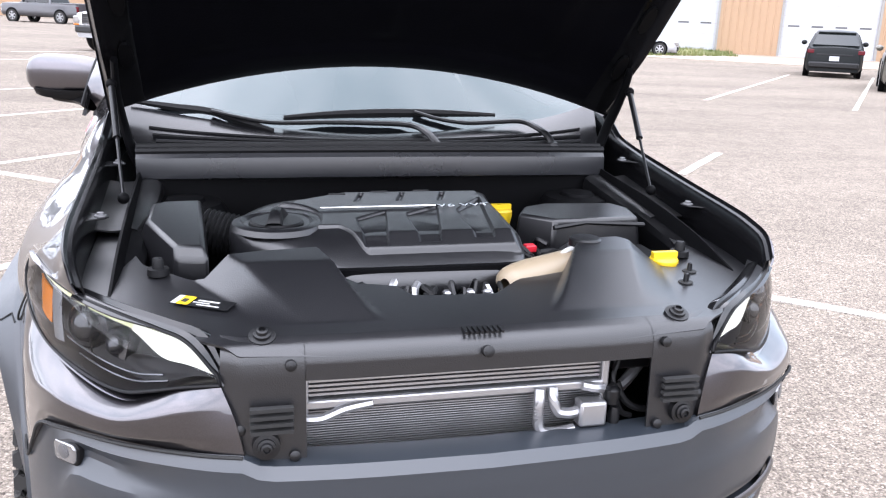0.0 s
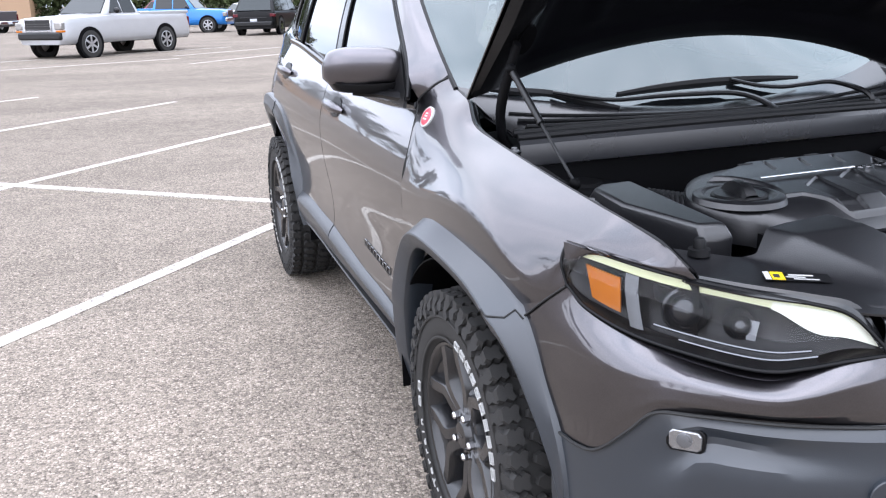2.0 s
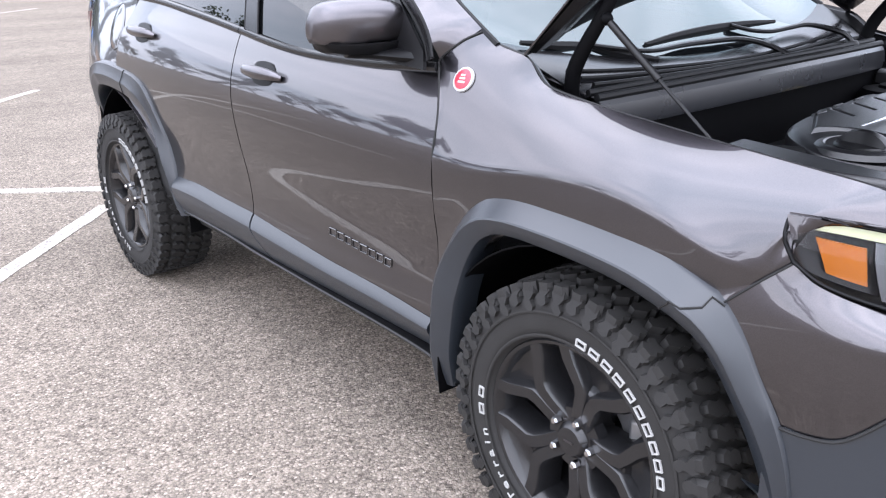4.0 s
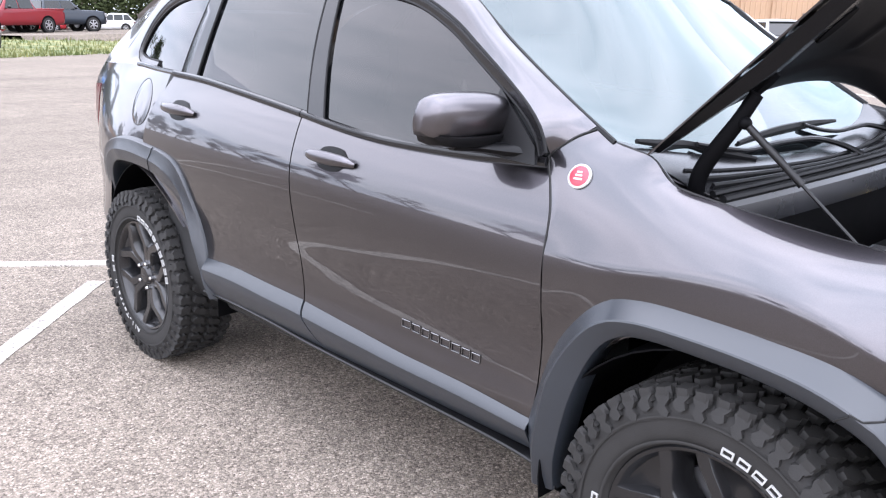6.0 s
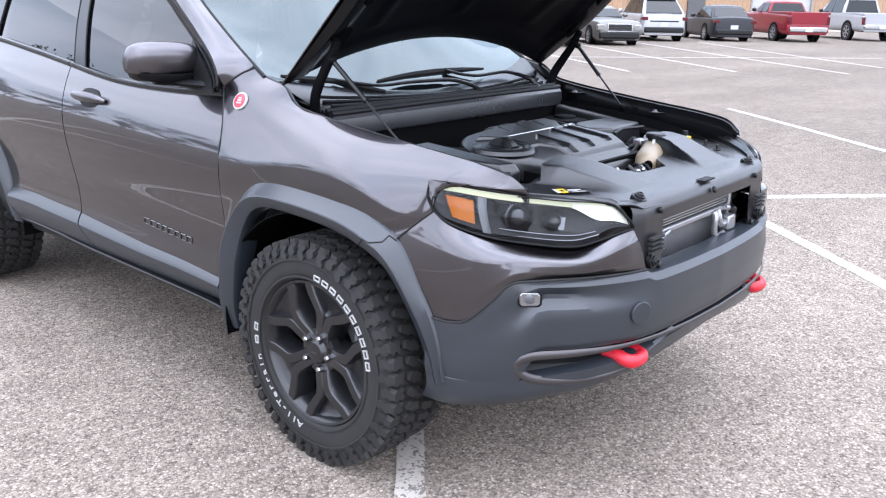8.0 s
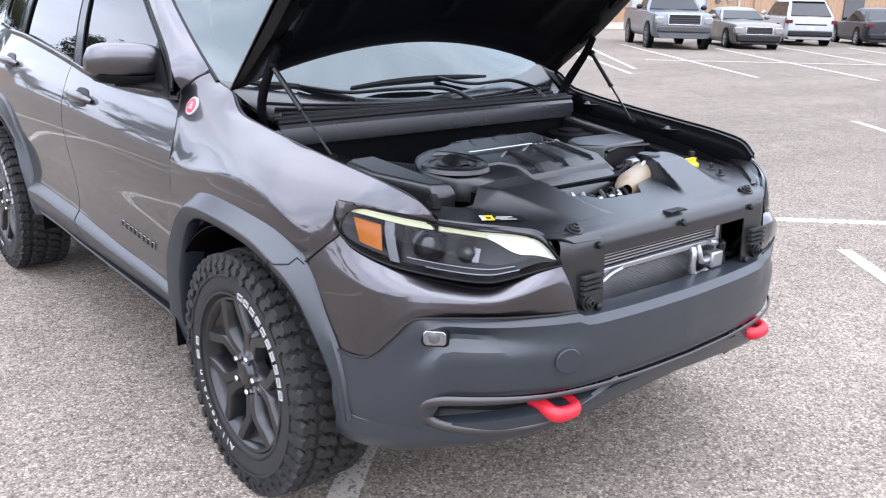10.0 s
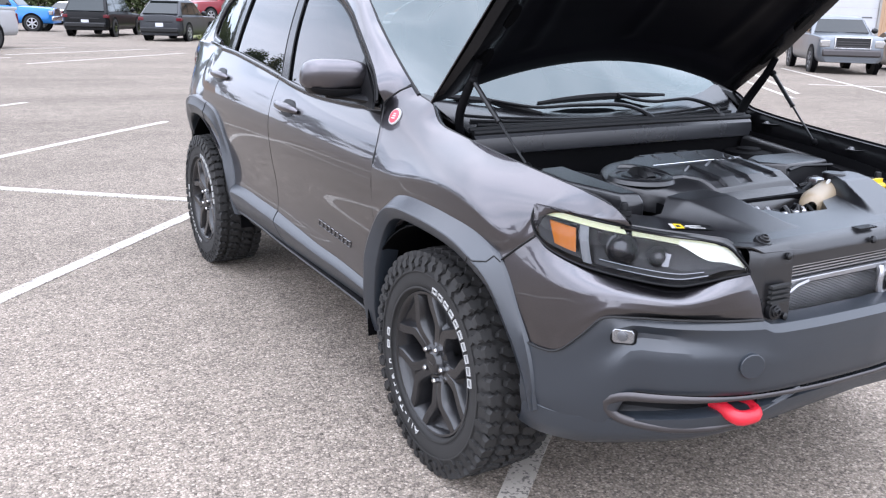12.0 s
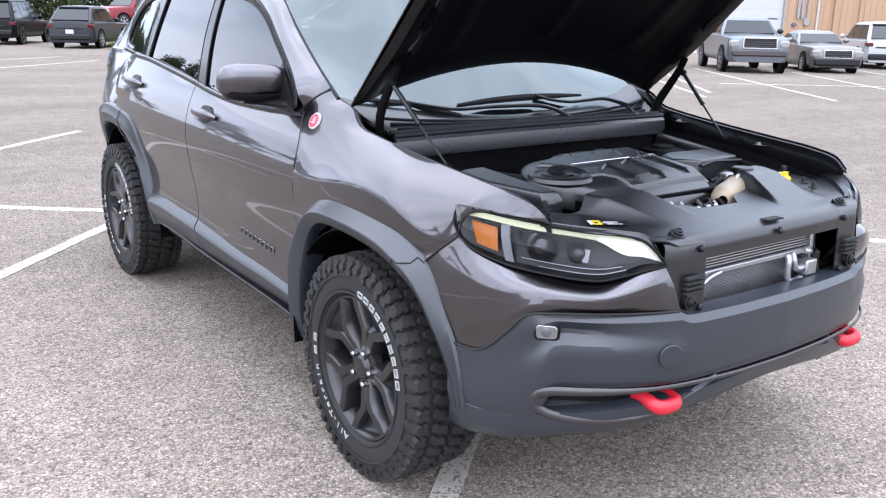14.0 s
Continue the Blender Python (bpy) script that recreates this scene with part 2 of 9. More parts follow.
def line_mat():
    """Worn white road paint: the asphalt's dark stones show through in specks."""
    m, n, l, b = node_mat("road_paint")
    co = n.new("ShaderNodeTexCoord")
    vo = n.new("ShaderNodeTexVoronoi")
    vo.inputs["Scale"].default_value = 110
    l.new(co.outputs["Object"], vo.inputs["Vector"])
    no = n.new("ShaderNodeTexNoise")
    no.inputs["Scale"].default_value = 6
    no.inputs["Detail"].default_value = 6
    l.new(co.outputs["Object"], no.inputs["Vector"])
    sep = n.new("ShaderNodeSeparateColor")
    l.new(vo.outputs["Color"], sep.inputs["Color"])
    add = n.new("ShaderNodeMath")
    add.operation = "ADD"
    l.new(sep.outputs["Red"], add.inputs[0])
    l.new(no.outputs["Fac"], add.inputs[1])
    ramp = n.new("ShaderNodeValToRGB")
    ramp.color_ramp.elements[0].position, ramp.color_ramp.elements[1].position = 0.62, 0.86
    ramp.color_ramp.elements[0].color = (0.14, 0.126, 0.114, 1)
    ramp.color_ramp.elements[1].color = (0.39, 0.355, 0.310, 1)
    l.new(add.outputs["Value"], ramp.inputs["Fac"])
    l.new(ramp.outputs["Color"], b.inputs["Base Color"])
    b.inputs["Roughness"].default_value = 0.75
    bp = n.new("ShaderNodeBump")
    bp.inputs["Strength"].default_value = 0.5
    bp.inputs["Distance"].default_value = 0.003
    l.new(vo.outputs["Distance"], bp.inputs["Height"])
    l.new(bp.outputs["Normal"], b.inputs["Normal"])
    return m


M_ASPHALT, M_LINE = asphalt_mat(), line_mat()
M_PAINT = paint_mat("granite_paint", (0.056, 0.052, 0.058), flake=0.14, rough=0.30, metal=1.0)
M_CLAD = plain("grey_cladding", (0.0155, 0.0192, 0.0244), rough=0.34, spec=0.62, vary=0.10, scale=4, bump=0.12, bump_scale=700)
M_BLACK = plain("black_plastic", (0.0036, 0.0036, 0.0042), rough=0.38, spec=0.33, vary=0.2, scale=6, bump=0.15, bump_scale=500)
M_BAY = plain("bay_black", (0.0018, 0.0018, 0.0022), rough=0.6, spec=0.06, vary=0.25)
M_COVER = plain("cover_plastic", (0.0062, 0.0062, 0.0072), rough=0.30, spec=0.60, vary=0.18, scale=5, bump=0.22, bump_scale=420)
M_GLOSSBLACK = plain("gloss_black", (0.006, 0.006, 0.0065), rough=0.14, vary=0.1)
M_GLOSSTRIM = plain("gloss_trim", (0.011, 0.011, 0.012), rough=0.14, spec=0.42, vary=0.1)
M_CHROMEDARK = plain("dark_chrome", (0.15, 0.15, 0.155), rough=0.25, metal=1.0, vary=0.08)
M_RUBBER = plain("rubber", (0.0045, 0.0045, 0.005), rough=0.55, spec=0.2, vary=0.25, scale=14)
M_TYRE = plain("tyre_rubber", (0.0190, 0.0183, 0.0176), rough=0.72, spec=0.26, vary=0.3, scale=16, bump=0.25, bump_scale=260)
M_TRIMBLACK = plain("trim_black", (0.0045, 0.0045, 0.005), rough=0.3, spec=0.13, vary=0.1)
M_RIM = plain("rim_black", (0.0095, 0.0095, 0.0103), rough=0.25, vary=0.12, scale=8, spec=0.48)
M_LINER = plain("hood_liner", (0.0016, 0.0016, 0.0026), spec=0.07, rough=0.5, vary=0.3, scale=5, bump=0.3, bump_scale=160)
M_CHROME = plain("chrome", (0.50, 0.50, 0.51), rough=0.14, metal=1.0, vary=0.05)
M_ALU = plain("aluminium", (0.36, 0.36, 0.37), rough=0.38, metal=0.9, vary=0.14, scale=20)
M_FINS = plain("radiator_fins", (0.16, 0.16, 0.165), rough=0.55, metal=0.8, vary=0.2, scale=30)
M_RED = plain("red_hook", (0.45, 0.010, 0.022), rough=0.42, vary=0.1)
M_YELLOW = plain("yellow_cap", (0.55, 0.37, 0.01), rough=0.38, vary=0.06)
M_WHITE = plain("white_print", (0.34, 0.34, 0.33), rough=0.6, vary=0.08)
M_CREAM = plain("cream_tank", (0.21, 0.165, 0.11), rough=0.4, vary=0.1)
M_TRIMSILVER = plain("trim_silver", (0.066, 0.061, 0.062), rough=0.34, metal=0.7, vary=0.08)
M_AMBER = plain("amber_lens", (0.34, 0.100, 0.008), rough=0.2, vary=0.14, scale=40, spec=0.3)
M_REFLECTOR = plain("lamp_chrome", (0.13, 0.133, 0.14), rough=0.2, metal=1.0, vary=0.1)
M_LAMPBOWL = plain("lamp_bowl", (0.005, 0.005, 0.006), rough=0.3, spec=0.3, vary=0.15)
M_LENS = tinted_glass("lamp_lens", (0.95, 0.96, 0.97), 0.96, rough=0.01, ior=1.24)
M_GLASS = tinted_glass("side_glass", (0.06, 0.065, 0.07), 0.55, rough=0.01, ior=1.39)
M_WINDSCREEN = tinted_glass("windscreen_glass", (0.30, 0.36, 0.36), 0.35, rough=0.004, ior=1.56, film=(0.71, 0.86, 0.87))
M_DRL = glow_mat("running_light", (0.44, 0.46, 0.27), 0.22)
M_FOG = plain("fog_glass", (0.25, 0.252, 0.26), rough=0.14, metal=0.8, vary=0.25, scale=60)
M_DRL_HOT = glow_mat("running_light_end", (0.54, 0.55, 0.46), 0.16)
M_PROJ = plain("projector_glass", (0.007, 0.0075, 0.009), rough=0.12, vary=0.1, spec=0.6)
M_MIRRORCAP = paint_mat("mirror_grey", (0.105, 0.099, 0.107), flake=0.10, rough=0.30, metal=1.0, coat=0.35)
M_CABIN = plain("cabin_dark", (0.018, 0.018, 0.019), rough=0.8, vary=0.3)
M_TAIL = plain("tail_lamp_red", (0.075, 0.005, 0.009), rough=0.15, vary=0.1, spec=0.3)
M_BADGE = plain("badge_red", (0.40, 0.03, 0.05), rough=0.35, vary=0.1)
M_DOORGAP = plain("gap_black", (0.006, 0.006, 0.006), rough=0.8, vary=0.1)
M_FRAMEBLACK = plain("painted_black", (0.0035, 0.0035, 0.004), rough=0.22, spec=0.17, vary=0.15, scale=5)
M_LAMPGREY = plain("lamp_grey", (0.11, 0.112, 0.118), rough=0.28, metal=0.5, vary=0.12, scale=12)


# ---- shaping helpers ----
def shell(bm, t):
    """Gives an open skin its thickness, inwards, with a rim of its own."""
    bm.normal_update()
    faces, verts = bm.faces[:], bm.verts[:]
    rim = [e.link_loops[0] for e in bm.edges if len(e.link_faces) == 1]
    rim = [(l.link_loop_next.vert, l.vert) for l in rim]
    inner = {v: bm.verts.new(v.co - v.normal * t) for v in verts}
    for f in faces:
        bm.faces.new([inner[v] for v in reversed(f.verts)])
    for b, a in rim:
        bm.faces.new((b, a, inner[a], inner[b]))


def part(name, bm, material, parent, label="", out=None, smooth=40, thick=0.0, bevel=0.0, kind=""):
    """Links a bmesh as one mesh object under a thing or a part. out: the way its outer face looks."""
    bm.normal_update()
    if out is not None:
        o = Vector(out)
        if sum((f.normal.dot(o) * f.calc_area() for f in bm.faces)) < 0:
            bmesh.ops.reverse_faces(bm, faces=bm.faces[:])
    if thick:
        shell(bm, thick)
    me = bpy.data.meshes.new(name)
    bm.to_mesh(me)
    bm.free()
    mats = material if isinstance(material, (list, tuple)) else [material]
    for m in mats:
        me.materials.append(m)
    if smooth:
        me.polygons.foreach_set("use_smooth", [True] * len(me.polygons))
        me.set_sharp_from_angle(angle=radians(smooth))
    ob = new(name, me)
    if parent is not None:
        ob.parent = parent
        ob.matrix_parent_inverse = parent.matrix_world.inverted() if parent.matrix_world else Matrix()
        ob.matrix_parent_inverse = Matrix()
    if bevel:
        b = ob.modifiers.new("edge", "BEVEL")
        b.width, b.segments, b.limit_method, b.angle_limit = bevel, 2, "ANGLE", radians(35)
    if label:
        ob["label"] = label
    if kind:
        ob["kind"] = kind
    return ob


def thing(name, label, category, group="", kind=""):
    return tagged(new(name), label, category, group, kind)


def spline(points, n, closed=False):
    """n points, evenly spread by length, on a smooth curve through the given ones."""
    p = np.array(points, float)
    if len(p) == 2:
        t = np.linspace(0, 1, n)[:, None]
        return p[0] * (1 - t) + p[1] * t
    if closed:
        p = np.vstack([p[-1], p, p[0], p[1]])
    else:
        p = np.vstack([2 * p[0] - p[1], p, 2 * p[-1] - p[-2]])
    fine = []
    for i in range(1, len(p) - 2):
        a, b, c, d = p[i - 1], p[i], p[i + 1], p[i + 2]
        for s in np.linspace(0, 1, 12, endpoint=False):
            fine.append(0.5 * (2 * b + (c - a) * s + (2 * a - 5 * b + 4 * c - d) * s * s + (3 * b - a - 3 * c + d) * s ** 3))
    fine.append(p[-2])
    fine = np.array(fine)
    run = np.r_[0, np.cumsum(np.linalg.norm(np.diff(fine, axis=0), axis=1))]
    want = np.linspace(0, run[-1], n, endpoint=not closed)
    return np.stack([np.interp(want, run, fine[:, k]) for k in range(p.shape[1])], 1)


def smooth_interp(x, xs, ys):
    """A smooth value at x between knots."""
    xs, ys = np.asarray(xs, float), np.asarray(ys, float)
    d = np.gradient(ys, xs)
    i = int(np.clip(np.searchsorted(xs, x) - 1, 0, len(xs) - 2))
    h = xs[i + 1] - xs[i]
    t = min(1.0, max(0.0, (x - xs[i]) / h))
    return ((2 * t**3 - 3 * t**2 + 1) * ys[i] + (t**3 - 2 * t**2 + t) * h * d[i] + (-2 * t**3 + 3 * t**2) * ys[i + 1] + (t**3 - t**2) * h * d[i + 1])


def coons(bottom, top, left, right, nu, nv):
    """A patch between four curves. bottom and top run left to right, left and right run bottom to top."""
    c0, c1, d0, d1 = spline(bottom, nu), spline(top, nu), spline(left, nv), spline(right, nv)
    out = np.zeros((nu, nv, c0.shape[1]))
    for i in range(nu):
        u = i / (nu - 1)
        for j in range(nv):
            v = j / (nv - 1)
            lin = (1 - v) * c0[i] + v * c1[i] + (1 - u) * d0[j] + u * d1[j]
            lin -= (1 - u) * (1 - v) * c0[0] + u * (1 - v) * c0[-1] + (1 - u) * v * c1[0] + u * v * c1[-1]
            out[i, j] = lin
    return out


def grid(bm, pts, wrap=False):
    """Quads over an array of points [nu][nv]."""
    vs = [[bm.verts.new(p) for p in row] for row in pts]
    nu = len(vs)
    for i in range(nu if wrap else nu - 1):
        a, b = vs[i], vs[(i + 1) % nu]
        for j in range(len(a) - 1):
            bm.faces.new((a[j], b[j], b[j + 1], a[j + 1]))
    return vs


def loft(sections, nu, nv):
    """Points over a smooth skin through cross sections, each a list of 3D points."""
    rows = [spline(s, nv) for s in sections]
    cols = [spline([r[j] for r in rows], nu) for j in range(nv)]
    return np.stack(cols, 1)


def sweep(bm, path, radius, sides=8, flat=1.0, up=(0, 0, 1), cap=True):
    """A rod along a path; radius is one number or one for each point; flat squeezes it along up."""
    p = [Vector(q) for q in path]
    rings = []
    for i, q in enumerate(p):
        t = (p[min(i + 1, len(p) - 1)] - p[max(i - 1, 0)]).normalized()
        u = Vector(up) - t * Vector(up).dot(t)
        if u.length < 1e-4:
            u = Vector((1, 0, 0)) - t * t.x
        u.normalize()
        s = t.cross(u)
        r = radius[i] if isinstance(radius, (list, tuple)) else radius
        rings.append([bm.verts.new(q + s * r * math.cos(2 * math.pi * k / sides) + u * r * flat * math.sin(2 * math.pi * k / sides)) for k in range(sides)])
    for a, b in zip(rings, rings[1:]):
        for k in range(sides):
            bm.faces.new((a[k], a[(k + 1) % sides], b[(k + 1) % sides], b[k]))
    if cap:
        bm.faces.new(rings[0][::-1])
        bm.faces.new(rings[-1])


def lathe(bm, profile, centre, axis="x", n=48, a0=0.0):
    """Turns a profile of (along the axis, radius) round an axis."""
    rows = []
    for k in range(n):
        a = a0 + 2 * math.pi * k / n
        c, s = math.cos(a), math.sin(a)
        if axis == "x":
            rows.append([(centre[0] + h, centre[1] + r * c, centre[2] + r * s) for h, r in profile])
        elif axis == "y":
            rows.append([(centre[0] + r * c, centre[1] + h, centre[2] + r * s) for h, r in profile])
        else:
            rows.append([(centre[0] + r * c, centre[1] + r * s, centre[2] + h) for h, r in profile])
    grid(bm, rows, wrap=True)


def box(bm, lo, hi, m=None, taper=1.0):
    """A box between two corners; taper shrinks its top; m places it."""
    cx, cy = (lo[0] + hi[0]) / 2, (lo[1] + hi[1]) / 2
    v = []
    for z, k in ((lo[2], 1.0), (hi[2], taper)):
        for x, y in ((lo[0], lo[1]), (hi[0], lo[1]), (hi[0], hi[1]), (lo[0], hi[1])):
            q = Vector((cx + (x - cx) * k, cy + (y - cy) * k, z))
            v.append(bm.verts.new(m @ q if m else q))
    for f in ((3, 2, 1, 0), (4, 5, 6, 7), (0, 1, 5, 4), (1, 2, 6, 5), (2, 3, 7, 6), (3, 0, 4, 7)):
        bm.faces.new([v[i] for i in f])


def prism(bm, outline, lo, hi, axis="z", shrink=0.0):
    """An outline of 2D points pushed along an axis; its end is shrunk towards the middle."""
    o = np.array(outline, float)
    mid = o.mean(0)
    top = mid + (o - mid) * (1 - shrink)

    def at(p, h):
        return (p[0], p[1], h) if axis == "z" else ((p[0], h, p[1]) if axis == "y" else (h, p[0], p[1]))

    a = [bm.verts.new(at(p, lo)) for p in o]
    b = [bm.verts.new(at(p, hi)) for p in top]
    k = len(o)
    for i in range(k):
        bm.faces.new((a[i], a[(i + 1) % k], b[(i + 1) % k], b[i]))
    bm.faces.new(a[::-1])
    bm.faces.new(b)
    bmesh.ops.recalc_face_normals(bm, faces=bm.faces[:])


def mirror_if(side, pts):
    """Points made for the near flank (x below zero), turned over for the far one."""
    a = np.array(pts, float)
    if side > 0:
        a = a.copy()
        a[..., 0] *= -1
    return a


def text_part(name, words, size, place, parent, material, label="", depth=0.0015):
    cu = bpy.data.curves.new(name, "FONT")
    cu.body, cu.size, cu.extrude, cu.align_x = words, size, depth, "CENTER"
    tmp = new(name + "_tmp", cu)
    dg = bpy.context.evaluated_depsgraph_get()
    me = bpy.data.meshes.new_from_object(tmp.evaluated_get(dg))
    bpy.data.objects.remove(tmp)
    me.name = name
    me.transform(place)
    me.materials.clear()
    me.materials.append(material)
    ob = new(name, me)
    ob.parent = parent
    if label:
        ob["label"] = label
    return ob

# ---- ground, parking lines ----
def fall(x, y):
    """Height of the lot: level round the car, then falling gently away to the drains."""
    d = math.hypot(x, y)
    ramp = min(1.0, max(0.0, (d - 5.0) / 8.0))
    ramp = ramp * ramp * (3 - 2 * ramp)
    s = max(0.0, 0.0088 * x + 0.0036 * y) * ramp
    return -0.8 * math.tanh(s / 0.8)


def settle(x, y):
    """Slides a place of the level plan out to where the falling ground lies in the same line of sight."""
    ex, ey, ez = EYE_PLAN
    k = 1.0
    for _ in range(30):
        px, py = ex + (x - ex) * k, ey + (y - ey) * k
        k = (ez - fall(px, py)) / ez
    return ex + (x - ex) * k, ey + (y - ey) * k


EYE_PLAN = (-1.9, -2.6, 1.49)
steps = np.r_[-900, -400, -200, -120, -80, np.arange(-60, 121, 2.0), 150, 200, 400, 900]
bm = bmesh.new()
grid(bm, [[(x, y, fall(x, y)) for y in steps] for x in steps])
ground = tagged(part("ground", bm, M_ASPHALT, None, out=(0, 0, 1), smooth=60), "grey weathered asphalt of a wide parking lot", "ground", kind="structure")


def parking_line(x, y, angle, length, width=0.097, lift=0.0045):
    """A painted stripe from a point, along an angle in degrees, as a thin coat on the asphalt."""
    bm = bmesh.new()
    rnd = random.Random(int(x * 100) + int(y * 7))
    e = (x + length * math.cos(radians(angle)), y + length * math.sin(radians(angle)))
    (x0, y0), (x1, y1) = settle(x, y), settle(*e)
    a = Vector((x0, y0, 0))
    d = Vector((x1 - x0, y1 - y0, 0))
    n = max(4, int(d.length / 0.15))
    side = Vector((-d.y, d.x, 0)).normalized()
    rows = []
    for i in range(n + 1):
        c = a + d * (i / n)
        w0, w1 = width / 2 + rnd.uniform(-0.005, 0.005), width / 2 + rnd.uniform(-0.005, 0.005)
        z = max(fall(c.x, c.y), max(fall(c.x + 1, c.y), fall(c.x - 1, c.y), fall(c.x, c.y + 1), fall(c.x, c.y - 1)) - 0.012) + lift
        rows.append([(c.x - side.x * w, c.y - side.y * w, z + h) for w, h in ((w0, -0.02), (w0, 0.0), (-w1, 0.0), (-w1, -0.02))])
    grid(bm, rows)
    ob = part("parking_line", bm, M_LINE, None, out=(0, 0, 1), smooth=0)
    return tagged(ob, "worn white painted parking line on grey asphalt", "road marking", "parking lines", "structure")


# the row beside the car: 45-degree stalls on both sides of a centre line
for px, py, ang, ln in (
    (-4.9, -0.55, 46.6, 6.2),
    (-4.0, 4.62, 45.5, 6.15),
    (-4.9, 8.0, 44.5, 5.4),
    (-6.2, 11.4, 38, 3.9),
    (-1.00, -0.52, 43, 3.0),
    (2.05, -1.28, 49, 1.85),
    (5.2, -1.8, 50, 6.0),
    (4.0, 5.4, 47, 1.75),
    (8.7, 13.0, 47, 11.4),
    (10.8, 11.35, 48.6, 12.6),
    (12.6, 9.0, 49, 10.5),
):
    parking_line(px, py, ang, ln)
# the row's centre line
parking_line(-6.5, 9.2, -39.2, 11.55, lift=0.009)
parking_line(2.42, 1.82, -42.5, 6.0, lift=0.009)
# stalls farther off
for px, py, ang, ln in (
    (13.4, 6.7, 54, 9.8), (15.2, 5.2, 52.7, 9.0), (16.7, 3.4, 51.6, 11.0), (19.2, 3.4, 49, 9.8), (11.65, 8.36, 53, 10.0),
    (14.9, 10.5, -38, 10.0), (-0.3, 20.0, 40, 6.0), (-0.5, 23.5, 31, 5.0), (-9.0, 19.5, 18, 9.0), (-6.0, 24.0, 22, 8.0),
):
    parking_line(px, py, ang, ln)


# ---- the car: an open-bonnet SUV. Its nose looks along -y, its front axle stands at y = 0 ----
suv = thing("suv", "dark metallic grey SUV with its hood propped open, parked on asphalt", "car")

KNOTS_Z = (0.30, 0.40, 0.50, 0.60, 0.70, 0.80, 0.90, 0.97, 1.03, 1.09, 1.15, 1.21, 1.28, 1.35)
FLANK_FRONT = (0.79, 0.85, 0.880, 0.868, 0.864, 0.876, 0.881, 0.873, 0.856, 0.831, 0.797, 0.765, 0.73, 0.70)
FLANK_MID = (0.79, 0.85, 0.880, 0.866, 0.870, 0.886, 0.897, 0.897, 0.887, 0.867, 0.840, 0.806, 0.78, 0.76)
FLANK_REAR = (0.79, 0.85, 0.882, 0.872, 0.878, 0.896, 0.913, 0.918, 0.914, 0.902, 0.880, 0.848, 0.815, 0.785)


def flank(y, z, proud=0.0):
    """The half width of the body's side at a height and a place along the car."""
    a, b, c = (smooth_interp(z, KNOTS_Z, k) for k in (FLANK_FRONT, FLANK_MID, FLANK_REAR))
    w = smooth_interp(y, (-0.4, 0.45, 1.5, 2.6, 3.0, 3.3, 3.5, 3.7), (a, a, b, c, c * 0.984, c * 0.935, c * 0.83, c * 0.61))
    return w + proud


def on_flank(yz, proud=0.0):
    """Lays an array of (y, z) on the near flank."""
    q = np.asarray(yz, float)
    out = np.zeros(q.shape[:-1] + (3,))
    for i in np.ndindex(q.shape[:-1]):
        y, z = q[i]
        out[i] = (-flank(y, z, proud), y, z)
    return out


def skin(name, pts, material, parent, side, label="", thick=0.01, out=(-1, 0, 0), smooth=40):
    bm = bmesh.new()
    grid(bm, mirror_if(side, pts))
    o = (out[0] * -side, out[1], out[2])
    return part(name, bm, material, parent, label, out=o, smooth=smooth, thick=thick)


DOOR_F_FRONT = [(0.507, 0.408), (0.500, 0.506), (0.490, 0.75), (0.488, 0.94), (0.493, 1.03), (0.517, 1.095), (0.546, 1.142)]
DOOR_F_REAR = [(1.40, 0.413), (1.475, 0.500), (1.512, 0.56), (1.526, 0.70), (1.530, 0.85), (1.540, 1.02), (1.548, 1.172)]
DOOR_R_FRONT = [(y + 0.0055, z) for y, z in DOOR_F_REAR]
DOOR_R_REAR = [(2.16, 0.42), (2.28, 0.62), (2.46, 0.80), (2.565, 0.93), (2.53, 1.08), (2.425, 1.252)]
BELT_F = [DOOR_F_FRONT[-1], (0.66, 1.136), (0.80, 1.130), (1.05, 1.130), (1.20, 1.136), (1.36, 1.150), DOOR_F_REAR[-1]]
BELT_R = [DOOR_R_FRONT[-1], (1.753, 1.194), (1.967, 1.217), (2.199, 1.240), DOOR_R_REAR[-1]]
SILL_F = [DOOR_F_FRONT[0], (0.95, 0.412), DOOR_F_REAR[0]]
SILL_R = [DOOR_R_FRONT[0], (1.8, 0.42), DOOR_R_REAR[0]]


def glass_x(z):
    return -0.826 + 0.335 * (z - 1.184)


def on_glass(yz, proud=0.0):
    q = np.asarray(yz, float)
    out = np.zeros(q.shape[:-1] + (3,))
    for i in np.ndindex(q.shape[:-1]):
        y, z = q[i]
        bow = 0.012 * math.sin(math.pi * min(1, max(0, (z - 1.15) / 0.45)))
        taper = 0.0 if y < 2.2 else 0.13 * (y - 2.2) ** 1.5
        out[i] = (glass_x(z) - bow + taper - proud, y, z)
    return out


